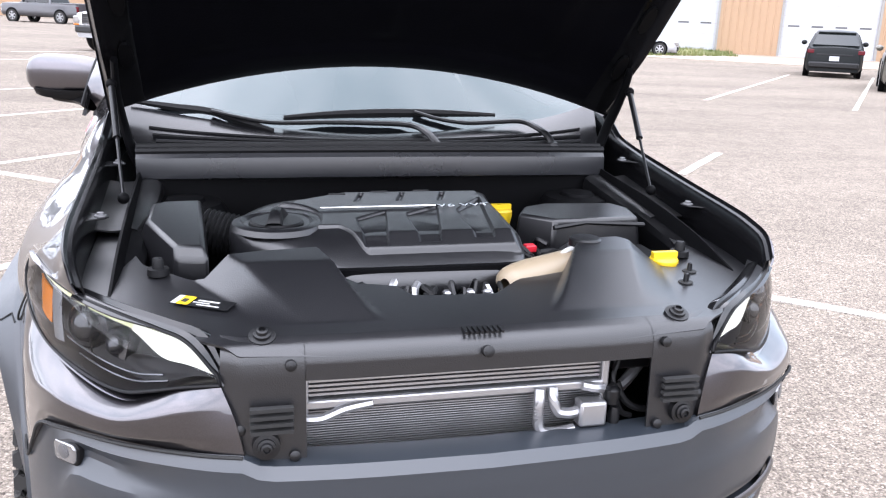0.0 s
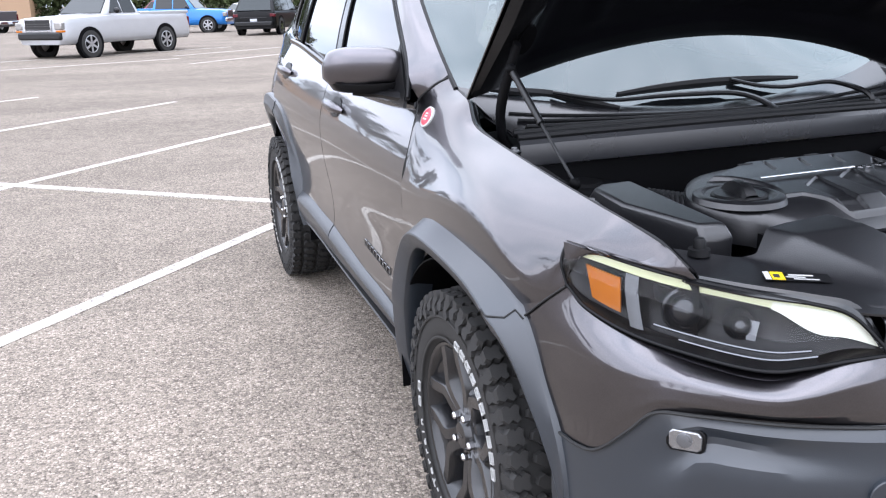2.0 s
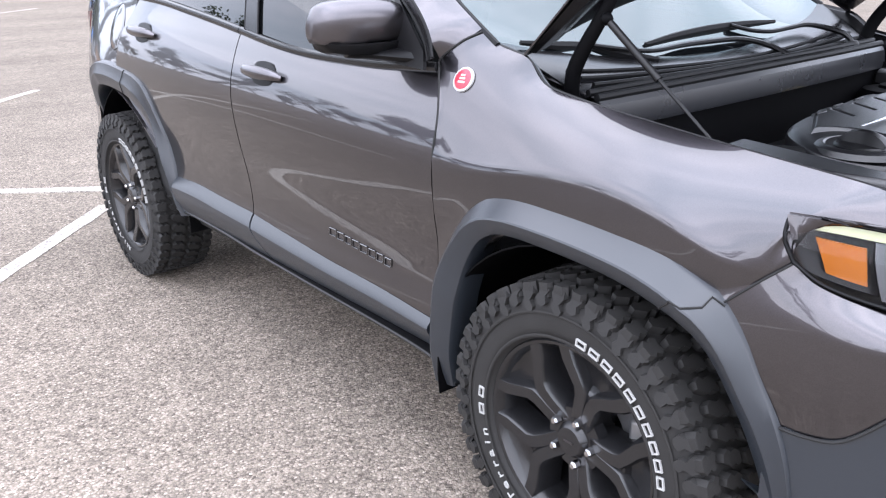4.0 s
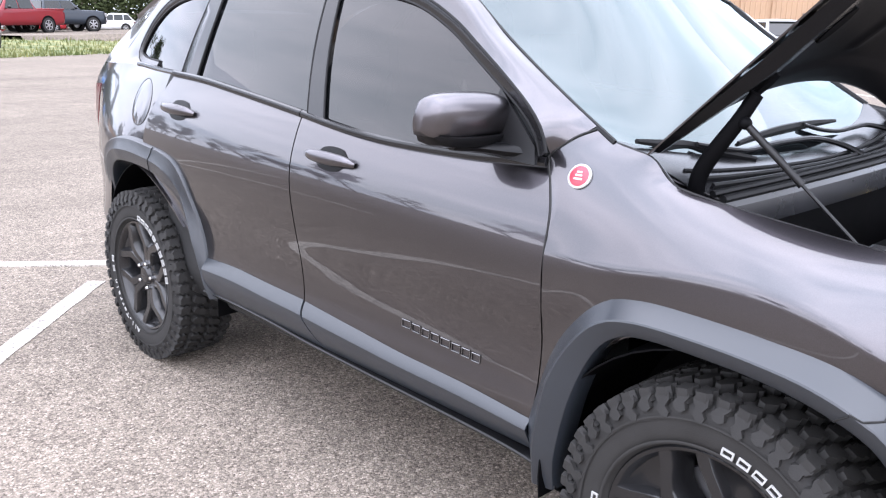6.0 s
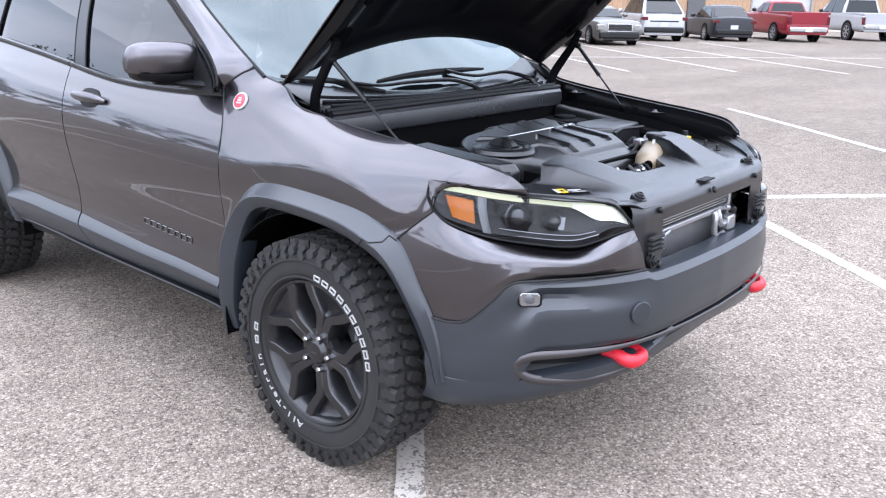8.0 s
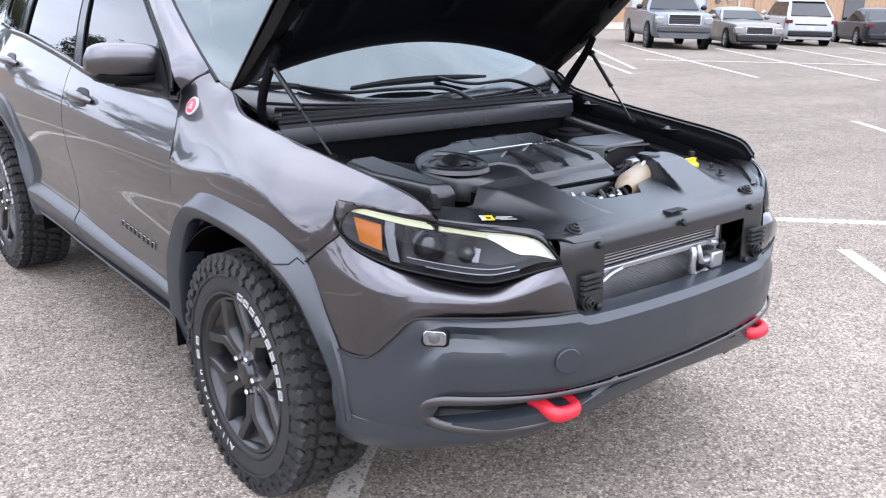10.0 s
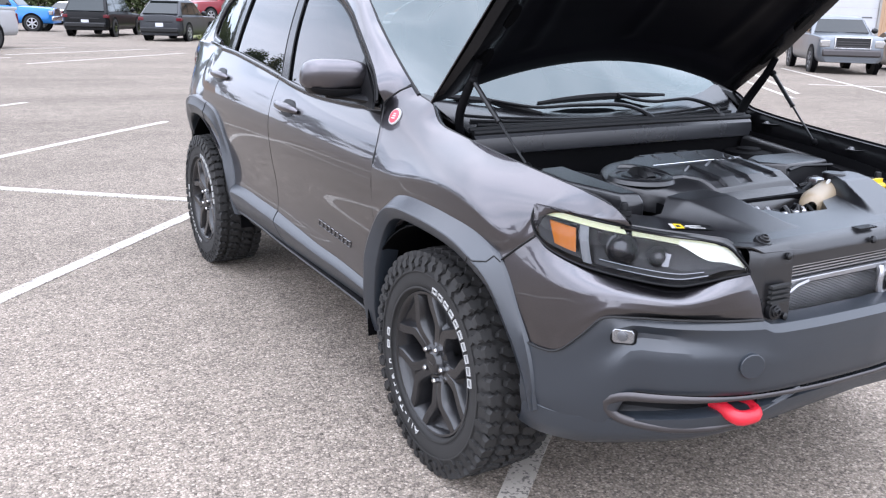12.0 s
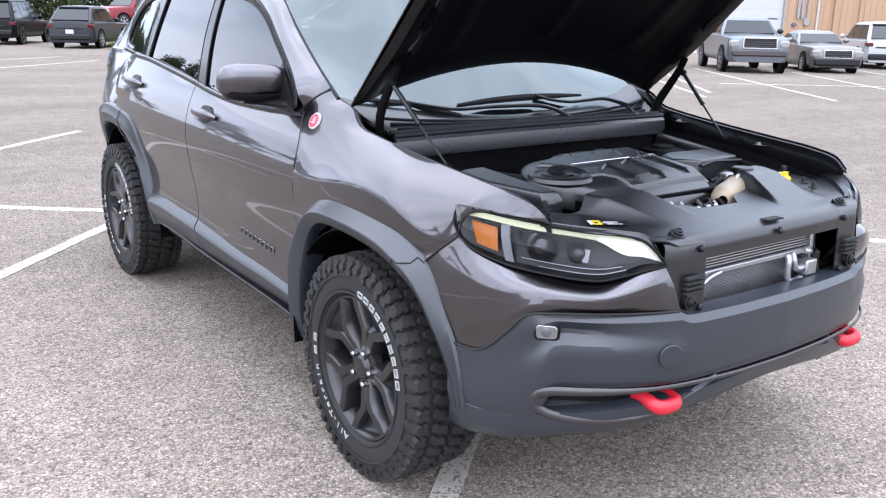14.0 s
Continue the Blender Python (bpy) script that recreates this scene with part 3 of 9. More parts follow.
def door_handle(y0, y1, z, parent, side):
    """A strap handle over a flat black disc that paints the recess's shade."""
    bm = bmesh.new()
    mid = (y0 + y1) / 2
    w = flank(mid, z)
    path = [(-w - 0.002, y0, z - 0.006), (-w - 0.021, y0 + 0.03, z + 0.003), (-w - 0.027, mid, z + 0.005), (-w - 0.023, y1 - 0.03, z + 0.006), (-w - 0.004, y1, z + 0.002)]
    pts = spline(path, 14)
    sweep(bm, mirror_if(side, pts), [0.007 + 0.010 * abs(math.sin(math.pi * i / 13)) ** 0.6 for i in range(14)], 10, flat=1.2)
    h = part("door_handle", bm, M_MIRRORCAP, parent, "body-coloured strap handle")
    # recess shade painted as a slightly raised black disc; the door has no hollow
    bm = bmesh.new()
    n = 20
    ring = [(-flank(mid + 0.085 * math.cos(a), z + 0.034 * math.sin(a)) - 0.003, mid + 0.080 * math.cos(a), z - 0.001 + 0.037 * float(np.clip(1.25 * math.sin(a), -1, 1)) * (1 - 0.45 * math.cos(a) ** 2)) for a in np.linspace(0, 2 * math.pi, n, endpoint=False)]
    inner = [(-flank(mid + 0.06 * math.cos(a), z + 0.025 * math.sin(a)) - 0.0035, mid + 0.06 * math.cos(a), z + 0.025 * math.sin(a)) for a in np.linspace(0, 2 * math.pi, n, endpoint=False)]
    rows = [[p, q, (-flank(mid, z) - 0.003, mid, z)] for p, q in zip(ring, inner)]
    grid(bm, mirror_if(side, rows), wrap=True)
    part("handle_recess_shade", bm, M_TRIMBLACK, parent, "flat black disc for the shade of the handle recess", out=(side, 0, 0))


def build_doors(side):
    for name, front, rear, sill, belt, hy in (
        ("front_door", DOOR_F_FRONT, DOOR_F_REAR, SILL_F, BELT_F, (1.225, 1.455, 1.062)),
        ("rear_door", DOOR_R_FRONT, DOOR_R_REAR, SILL_R, BELT_R, (2.175, 2.405, 1.130)),
    ):
        yz = coons(sill, belt, front, rear, 36, 44)
        door = skin(name, on_flank(yz), M_PAINT, suv, side, "metallic grey door panel with reflections", thick=0.012)
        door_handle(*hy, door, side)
        # the grey cladding along the foot of the door: a chamfer that looks up over a face that tucks under
        lo = [(p[0], p[1] - 0.004) for p in sill]
        hi_f = {"front_door": [(0.502, 0.503), (0.74, 0.520), (1.00, 0.528), (1.165, 0.538), (1.342, 0.549), (1.508, 0.560)], "rear_door": [(1.518, 0.562), (1.739, 0.568), (1.959, 0.577), (2.160, 0.572)]}[name]
        end = {"front_door": [(1.398, 0.409), (1.470, 0.495), (1.508, 0.560)], "rear_door": [(2.155, 0.415), (2.160, 0.572)]}[name]
        start = {"front_door": [lo[0], (0.502, 0.503)], "rear_door": [(1.408, 0.409), (1.480, 0.497), (1.518, 0.562)]}[name]
        lo = [start[0]] + lo[1:-1] + [end[0]]
        cl = coons(lo, hi_f, start, end, 34, 13)
        pts = on_flank(cl, 0.0)
        for j in range(13):
            v = j / 12
            pts[:, j, 0] -= float(np.interp(v, (0.0, 0.08, 0.60, 0.72, 0.80, 0.97, 1.0), (0.002, 0.010, 0.021, 0.025, 0.023, 0.006, 0.001)))
        skin("door_cladding", pts, M_CLAD, door, side, "grey plastic strip along the door's foot", thick=0.006, smooth=22)
        # belt moulding
        bm = bmesh.new()
        p = spline(belt, 24)
        q = on_flank([(a, b + 0.004) for a, b in p], 0.004)
        sweep(bm, mirror_if(side, q), 0.011, 8, flat=1.2)
        part("belt_moulding", bm, M_GLOSSTRIM, door, "black strip under the window")


def shoulder_x(y):
    """Where the quarter panel ends under the rear window."""
    return float(np.interp(y, (2.40, 2.60, 2.90, 3.15, 3.30, 3.43), (-0.816, -0.792, -0.750, -0.742, -0.728, -0.690)))


def build_quarter(side):
    """The panel round the rear wheel, up to the tail."""
    left = [(2.325, 0.665), (2.470, 0.803), (2.573, 0.93), (2.538, 1.08), (2.433, 1.252)]
    bottom = [(2.325, 0.665), (2.45, 0.80), (2.60, 0.872), (2.75, 0.886), (2.95, 0.83), (3.08, 0.70), (3.16, 0.52)]
    right = [(3.16, 0.52), (3.46, 0.66), (3.58, 0.90), (3.56, 1.10), (3.43, 1.250)]
    top = [(2.433, 1.252), (2.70, 1.257), (2.90, 1.264), (3.15, 1.262), (3.43, 1.250)]
    yz = coons(bottom, top, left, right, 48, 36)
    pts = on_flank(yz)
    for k in range(48):
        for j in range(36):
            v = max(0.0, (j / 35 - 0.08) / 0.92)
            y, z = yz[k, j]
            pts[k, j, 0] = -flank(y, min(z, 1.08)) + (shoulder_x(y) + flank(y, 1.08)) * v ** 1.7
    body = relax(pts, 160)
    q = skin("quarter_panel", body, M_PAINT, suv, side, "metallic grey rear quarter panel", thick=0.012)
    if side < 0:
        # the flap lies in the panel's own curve
        cy, cz = 2.735, 1.122
        near = np.array([p for p in body.reshape(-1, 3) if math.hypot(p[1] - cy, p[2] - cz) < 0.17])
        dy, dz = near[:, 1] - cy, near[:, 2] - cz
        fit = np.linalg.lstsq(np.stack([np.ones(len(near)), dy, dz, dy * dy, dy * dz, dz * dz], 1), near[:, 0], rcond=None)[0]

        def on_panel(k, proud):
            out = []
            for a in np.linspace(0, 2 * math.pi, 32, endpoint=False):
                u, v = 0.085 * k * math.cos(a), 0.095 * k * math.sin(a)
                out.append((float(fit @ np.array([1, u, v, u * u, u * v, v * v])) - proud, cy + u, cz + v))
            return np.array(out)

        bm = bmesh.new()
        grid(bm, [list(r) for r in zip(on_panel(0.985, 0.0004), on_panel(0.96, 0.0010), on_panel(0.5, 0.0011), on_panel(0.02, 0.0011))], wrap=True)
        part("fuel_flap", bm, M_PAINT, q, "round fuel flap", out=(-1, 0, 0), smooth=40)
        bm = bmesh.new()
        rim = on_panel(1.0, -0.0002)
        sweep(bm, np.vstack([rim, rim[:1]]), 0.0018, 6, cap=False)
        part("flap_gap", bm, M_DOORGAP, q)
    # moulding along the foot of the rear window
    bm = bmesh.new()
    sweep(bm, mirror_if(side, [(shoulder_x(y) + 0.002, y, z + 0.003) for y, z in spline(top[:4], 20) if y < 2.96]), 0.010, 8, flat=1.1)
    part("belt_moulding", bm, M_GLOSSTRIM, q, "black strip under the rear window")
    # tail lamp, flush in the panel's end, and rear bumper end
    skin("tail_lamp", body[43:, 19:31] + np.array([-0.002, 0.002, 0.0]), M_TAIL, suv, side, "red tail lamp", thick=0.006)
    bm = bmesh.new()
    rows = []
    for y, hw in ((3.12, 0.80), (3.26, 0.72), (3.42, 0.62), (3.54, 0.52), (3.63, 0.36), (3.66, 0.0)):
        rows.append([(-hw + 0.06, y, 0.34), (-hw, y, 0.42), (-hw - 0.005, y, 0.55), (-hw + 0.01, y, 0.70)])
    grid(bm, mirror_if(side, loft(rows, 22, 10)))
    part("rear_bumper", bm, M_CLAD, suv, "grey plastic rear bumper", out=(side, 0.4, 0), thick=0.01)


WIN_TOP = [(0.520, 1.175), (0.545, 1.222), (0.599, 1.274), (0.692, 1.337), (0.822, 1.415), (0.928, 1.475), (1.069, 1.533), (1.206, 1.565), (1.378, 1.584), (1.562, 1.596), (1.962, 1.598), (2.188, 1.594), (2.46, 1.578), (2.700, 1.540), (2.860, 1.462), (2.960, 1.360), (2.975, 1.300), (2.90, 1.272), (2.70, 1.262)]
WIN_BOT = [(0.520, 1.165), (0.80, 1.146), (1.05, 1.144), (1.19, 1.150), (1.366, 1.168), (1.536, 1.187), (1.762, 1.207), (1.988, 1.228), (2.24, 1.250), (2.44, 1.262), (2.70, 1.262), (2.97, 1.296)]


def inset(outline, d):
    """An open outline of (y, z), moved by d to its right-hand side."""
    o = np.array(outline, float)
    t = np.gradient(o, axis=0)
    t /= np.linalg.norm(t, axis=1)[:, None]
    return o + np.stack([t[:, 1], -t[:, 0]], 1) * d


def build_greenhouse(side):
    """Side windows with their black frames, the pillars and the roof rail."""
    # painted pillar and cant rail, from the fender round to the tail
    outer = [(-0.742, 0.452, 1.238), (-0.736, 0.519, 1.277), (-0.725, 0.648, 1.355), (-0.710, 0.785, 1.442), (-0.693, 0.930, 1.546), (-0.676, 1.12, 1.600), (-0.662, 1.45, 1.628), (-0.655, 2.15, 1.630), (-0.642, 2.45, 1.618), (-0.632, 2.62, 1.602)]
    inner = [tuple(p) for p in on_glass(WIN_TOP[:14], 0.012)]
    inner[0] = (-0.803, 0.540, 1.168)
    a, b = spline(outer, 64), spline(inner, 64)
    rows = []
    for p, q in zip(a, b):
        mid = q * 0.40 + p * 0.60 + np.array([-0.016, 0, 0.012]) * min(1.0, 0.02 + 5 * max(0.0, q[1] - 0.545))
        rows.append(spline([q, mid, p], 9))
    skin("pillar_and_roof_rail", rows, M_PAINT, suv, side, "metallic grey windscreen pillar and roof side", thick=0.02, out=(-1, 0, 0.6))
    # rear pillar, from the roof down to the shoulder behind the quarter window
    outer = [(-0.632, 2.62, 1.602), (-0.622, 2.85, 1.566), (-0.607, 3.08, 1.500), (-0.614, 3.26, 1.415), (-0.655, 3.37, 1.330), (-0.690, 3.43, 1.250)]
    inner = [tuple(p) for p in on_glass(WIN_TOP[13:18], 0.012)]
    a, b = spline(outer, 28), spline(inner, 28)
    rows = []
    for k, (p, q) in enumerate(zip(a, b)):
        t = k / 27
        mid = q * 0.40 + p * 0.60 + np.array([-0.016, 0, 0.012]) * (1 - t)
        low = np.array([shoulder_x(3.13), 3.13, 1.264])
        mid = mid * (1 - t ** 2) + low * t ** 2
        rows.append(spline([q, mid, p], 11))
    edge = spline([(2.90, 1.264), (3.15, 1.262), (3.43, 1.250)], 11)
    rows[-1] = np.array([(shoulder_x(y), y, z) for y, z in edge])
    skin("rear_pillar", relax(rows, 6), M_PAINT, suv, side, "metallic grey rear pillar", thick=0.012, out=(-1, 0.2, 0.4))
    # gloss black surround with a rubber edge on either side
    widths = np.interp(np.arange(19), (0, 2, 6, 9, 12, 14, 18), (0.026, 0.030, 0.030, 0.030, 0.028, 0.030, 0.026))
    fine_o = spline(WIN_TOP, 90)
    fine_i = inset(fine_o, 1.0)
    wd = np.interp(np.linspace(0, 18, 90), np.arange(19), widths)[:, None]
    fine_i = fine_o + (fine_i - fine_o) * wd
    po, pi = on_glass(fine_o, 0.011), on_glass(fine_i, 0.002)
    rows = [[p, p * 0.9 + q * 0.1 + np.array([-0.003, 0, 0]), q * 0.85 + p * 0.15 + np.array([-0.003, 0, 0]), q] for p, q in zip(po, pi)]
    fr = skin("window_frame", rows, M_GLOSSTRIM, suv, side, "gloss black window surround", thick=0.010)
    for nm, line, r in (("outer_seal", po, 0.0045), ("glass_seal", pi, 0.0050)):
        bm = bmesh.new()
        sweep(bm, mirror_if(side, line), r, 6)
        part(nm, bm, M_RUBBER, fr, "black rubber edge of the window")
    # pillars between the windows: (foot, top) of the front and the rear edge
    for (f0, f1), (r0, r1), dark in ((((1.425, 1.170), (1.492, 1.572)), ((1.516, 1.182), (1.560, 1.580)), 0), (((2.275, 1.248), (2.212, 1.572)), ((2.425, 1.258), (2.312, 1.566)), 1)):
        fp = [(f0[0] + (f1[0] - f0[0]) * v + (0.010 if not dark else -0.006) * math.sin(math.pi * v), f0[1] + (f1[1] - f0[1]) * v) for v in np.linspace(0, 1, 9)]
        rp = [(r0[0] + (r1[0] - r0[0]) * v + (0.010 if not dark else 0.0) * math.sin(math.pi * v), r0[1] + (r1[1] - r0[1]) * v) for v in np.linspace(0, 1, 9)]
        rows = [[(a[0] + (b[0] - a[0]) * u, a[1] + (b[1] - a[1]) * u) for u in (0, 0.05, 0.5, 0.95, 1)] for a, b in zip(fp, rp)]
        pts = on_glass(rows, 0.006)
        pts[:, 0, 0] += 0.006
        pts[:, -1, 0] += 0.006
        skin("window_pillar", pts, M_GLOSSTRIM, fr, side, "gloss black pillar", thick=0.010)
        for k, line in enumerate((fp, rp)):
            bm = bmesh.new()
            sweep(bm, mirror_if(side, on_glass(line, 0.003)), 0.0055 if (dark and k == 0) or (not dark and k == 1) else 0.0035, 6)
            part("pillar_seal", bm, M_RUBBER, fr)
    top = [tuple(p) for p in inset(WIN_TOP[:16], 0.016)]
    ty, tz = [p[0] for p in top], [p[1] for p in top]
    zb = lambda y: float(np.interp(y, [p[0] for p in WIN_BOT], [p[1] for p in WIN_BOT]))
    for name, y0, y1 in (("front_window", 0.56, 1.50), ("rear_window", 1.50, 2.33), ("quarter_window", 2.28, 2.94)):
        rows = []
        for y in np.linspace(y0, y1, 22):
            t = max(float(np.interp(y, ty, tz)), zb(y) + 0.002)
            rows.append([(y, zb(y) + (t - zb(y)) * v) for v in np.linspace(0, 1, 9)])
        skin(name, on_glass(rows, -0.004 if name != "quarter_window" else -0.002), M_GLASS, fr, side, "dark tinted side window", thick=0.0)


def build_roof():
    ys = (0.955, 1.10, 1.45, 2.15, 2.6, 3.0, 3.25)
    zs = (1.582, 1.615, 1.637, 1.637, 1.610, 1.548, 1.47)
    rows = []
    for y, z in zip(ys, zs):
        hw = 0.628 if y < 1.2 else (0.642 if y < 2.4 else 0.642 - 0.06 * (y - 2.4))
        rows.append([(x, y - 0.05 * (1 - (x / hw) ** 2) * (y < 1.2), z + 0.050 * (1 - abs(x / hw) ** 2.4)) for x in np.linspace(-hw, hw, 9)])
    bm = bmesh.new()
    grid(bm, loft(rows, 26, 22))
    part("roof", bm, M_PAINT, suv, "metallic grey roof", out=(0, 0, 1), thick=0.02)
    for s in (-1, 1):
        bm = bmesh.new()
        rail = spline([(s * 0.585, 1.10, 1.625), (s * 0.585, 1.16, 1.672), (s * 0.59, 1.6, 1.692), (s * 0.59, 2.3, 1.690), (s * 0.58, 2.9, 1.625), (s * 0.58, 2.95, 1.575)], 30)
        sweep(bm, rail, 0.016, 8, flat=1.1)
        part("roof_rail", bm, M_BLACK, suv, "black roof rail")
    # tailgate and its window
    bm = bmesh.new()
    rows = [[(x, y + 0.05 * (1 - (x / hw) ** 2), z) for x in np.linspace(-hw, hw, 9)] for y, z, hw in ((3.24, 1.50, 0.56), (3.45, 1.32, 0.60), (3.60, 1.15, 0.60), (3.64, 0.90, 0.60), (3.64, 0.62, 0.60))]
    grid(bm, loft(rows, 18, 16))
    part("tailgate", bm, M_PAINT, suv, "metallic grey tailgate", out=(0, 1, 0.3), thick=0.02)


WS_BASE = [(-0.738, 0.400, 1.203), (-0.56, 0.345, 1.163), (-0.28, 0.300, 1.130), (0, 0.284, 1.117), (0.28, 0.300, 1.130), (0.56, 0.345, 1.163), (0.738, 0.400, 1.203)]
WS_TOP = [(-0.688, 0.930, 1.541), (-0.35, 0.880, 1.590), (0, 0.865, 1.604), (0.35, 0.880, 1.590), (0.688, 0.930, 1.541)]
WS_SIDE = [(-0.738, 0.400, 1.203), (-0.731, 0.519, 1.272), (-0.720, 0.648, 1.350), (-0.705, 0.785, 1.437), (-0.688, 0.930, 1.541)]


WS_GRID = coons(WS_BASE, WS_TOP, WS_SIDE, [(-x, y, z) for x, y, z in WS_SIDE], 41, 25)
for i in range(41):
    for j in range(25):
        WS_GRID[i, j] += np.array([0, -0.010, 0.010]) * math.sin(math.pi * i / 40) * math.sin(math.pi * j / 24)


def build_windscreen():
    bm = bmesh.new()
    grid(bm, WS_GRID)
    ws = part("windscreen", bm, M_WINDSCREEN, suv, "clear windscreen that mirrors the cloudy sky", out=(0, -1, 1))
    bm = bmesh.new()
    for pts in (WS_GRID[0, :], WS_GRID[-1, :]):
        sweep(bm, pts, 0.008, 6)
    sweep(bm, WS_GRID[:, -1], 0.008, 6)
    part("windscreen_seal", bm, M_RUBBER, ws, "black rubber edge")
    # dark band of the screen print
    bm = bmesh.new()
    grid(bm, WS_GRID[:, :3] + np.array([0, 0.004, -0.004]))
    part("screen_band", bm, M_BAY, ws, "black printed band at the foot of the glass", out=(0, -1, 1))
    # the dark cabin behind the glass
    bm = bmesh.new()
    rows = []
    for y, zt, hw in ((0.50, 1.10, 0.64), (0.62, 1.12, 0.66), (0.80, 1.08, 0.66), (0.95, 1.00, 0.66)):
        rows.append([(x, y - 0.12 * (1 - (x / hw) ** 2), zt + 0.03 * (1 - (x / hw) ** 4)) for x in np.linspace(-hw, hw, 11)])
    grid(bm, loft(rows, 10, 22))
    part("dashboard", bm, M_CABIN, suv, "dark dashboard behind the windscreen", out=(0, 0, 1), thick=0.03)
    for x in (-0.37, 0.37):
        for y in (1.35, 2.25):
            bm = bmesh.new()
            back = loft([[(x - w, y + dy, z), (x, y + dy - 0.05, z), (x + w, y + dy, z)] for z, w, dy in ((0.70, 0.24, -0.05), (0.95, 0.25, 0.02), (1.15, 0.22, 0.08), (1.26, 0.13, 0.11), (1.30, 0.12, 0.12), (1.42, 0.12, 0.13))], 16, 9)
            grid(bm, back)
            part("seat_back", bm, M_CABIN, suv, "dark seat behind tinted glass", out=(0, -1, 0), thick=0.10)
    bm = bmesh.new()
    grid(bm, [[(x, y, 0.50) for y in (0.45, 1.9, 3.05)] for x in (-0.62, 0, 0.62)])
    part("cabin_floor", bm, M_CABIN, suv, out=(0, 0, 1), thick=0.05)


def build_shell():
    """Dark sheet behind the door gaps, the sills and the underside."""
    for side in (-1, 1):
        yz = coons([(0.485, 0.36), (2.5, 0.36)], [(0.54, 1.125), (1.5, 1.18), (2.5, 1.255)], [(0.485, 0.36), (0.475, 0.90), (0.54, 1.125)], [(2.5, 0.36), (2.5, 1.255)], 20, 20)
        skin("door_frame", on_flank(yz, -0.020), M_DOORGAP, suv, side, "dark door frame seen in the gaps", thick=0.01)
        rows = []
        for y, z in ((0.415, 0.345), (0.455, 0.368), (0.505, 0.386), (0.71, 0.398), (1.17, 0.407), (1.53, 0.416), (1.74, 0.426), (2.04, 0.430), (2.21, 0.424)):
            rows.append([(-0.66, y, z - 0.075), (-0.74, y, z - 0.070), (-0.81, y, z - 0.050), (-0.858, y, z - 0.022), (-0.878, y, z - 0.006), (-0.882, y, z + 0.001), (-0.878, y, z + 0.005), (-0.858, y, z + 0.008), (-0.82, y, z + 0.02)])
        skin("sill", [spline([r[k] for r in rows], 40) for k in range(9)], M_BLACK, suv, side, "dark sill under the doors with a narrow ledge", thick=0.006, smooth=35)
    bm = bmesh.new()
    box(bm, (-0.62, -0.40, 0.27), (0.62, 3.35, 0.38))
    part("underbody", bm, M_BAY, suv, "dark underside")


# wheel openings: outer and inner edge of the grey flares, as (y, z)
FLARE_F_OUT = [(0.522, 0.345), (0.517, 0.40), (0.500, 0.522), (0.456, 0.693), (0.370, 0.811), (0.294, 0.873), (0.225, 0.895), (0.151, 0.903), (0.062, 0.903), (-0.023, 0.900), (-0.103, 0.894), (-0.179, 0.886), (-0.251, 0.869), (-0.307, 0.844), (-0.345, 0.820), (-0.388, 0.761), (-0.423, 0.689), (-0.462, 0.610), (-0.490, 0.52), (-0.505, 0.42)]
FLARE_F_IN = [(0.418, 0.338), (0.405, 0.43), (0.375, 0.547), (0.324, 0.692), (0.274, 0.778), (0.225, 0.815), (0.168, 0.828), (0.077, 0.829), (-0.058, 0.823), (-0.152, 0.812), (-0.226, 0.795), (-0.291, 0.772), (-0.335, 0.727), (-0.367, 0.662), (-0.395, 0.596), (-0.425, 0.50), (-0.450, 0.39)]
FLARE_R_OUT = [(2.12, 0.41), (2.150, 0.50), (2.160, 0.586), (2.190, 0.716), (2.215, 0.801), (2.245, 0.880), (2.295, 0.934), (2.375, 0.960), (2.489, 0.973), (2.683, 0.984), (2.827, 0.972), (2.95, 0.930), (3.06, 0.85), (3.18, 0.69), (3.25, 0.50)]
FLARE_R_IN = [(2.165, 0.41), (2.190, 0.50), (2.225, 0.616), (2.282, 0.734), (2.344, 0.808), (2.420, 0.847), (2.503, 0.866), (2.650, 0.880), (2.810, 0.876), (2.913, 0.845), (3.00, 0.775), (3.08, 0.65), (3.13, 0.45)]


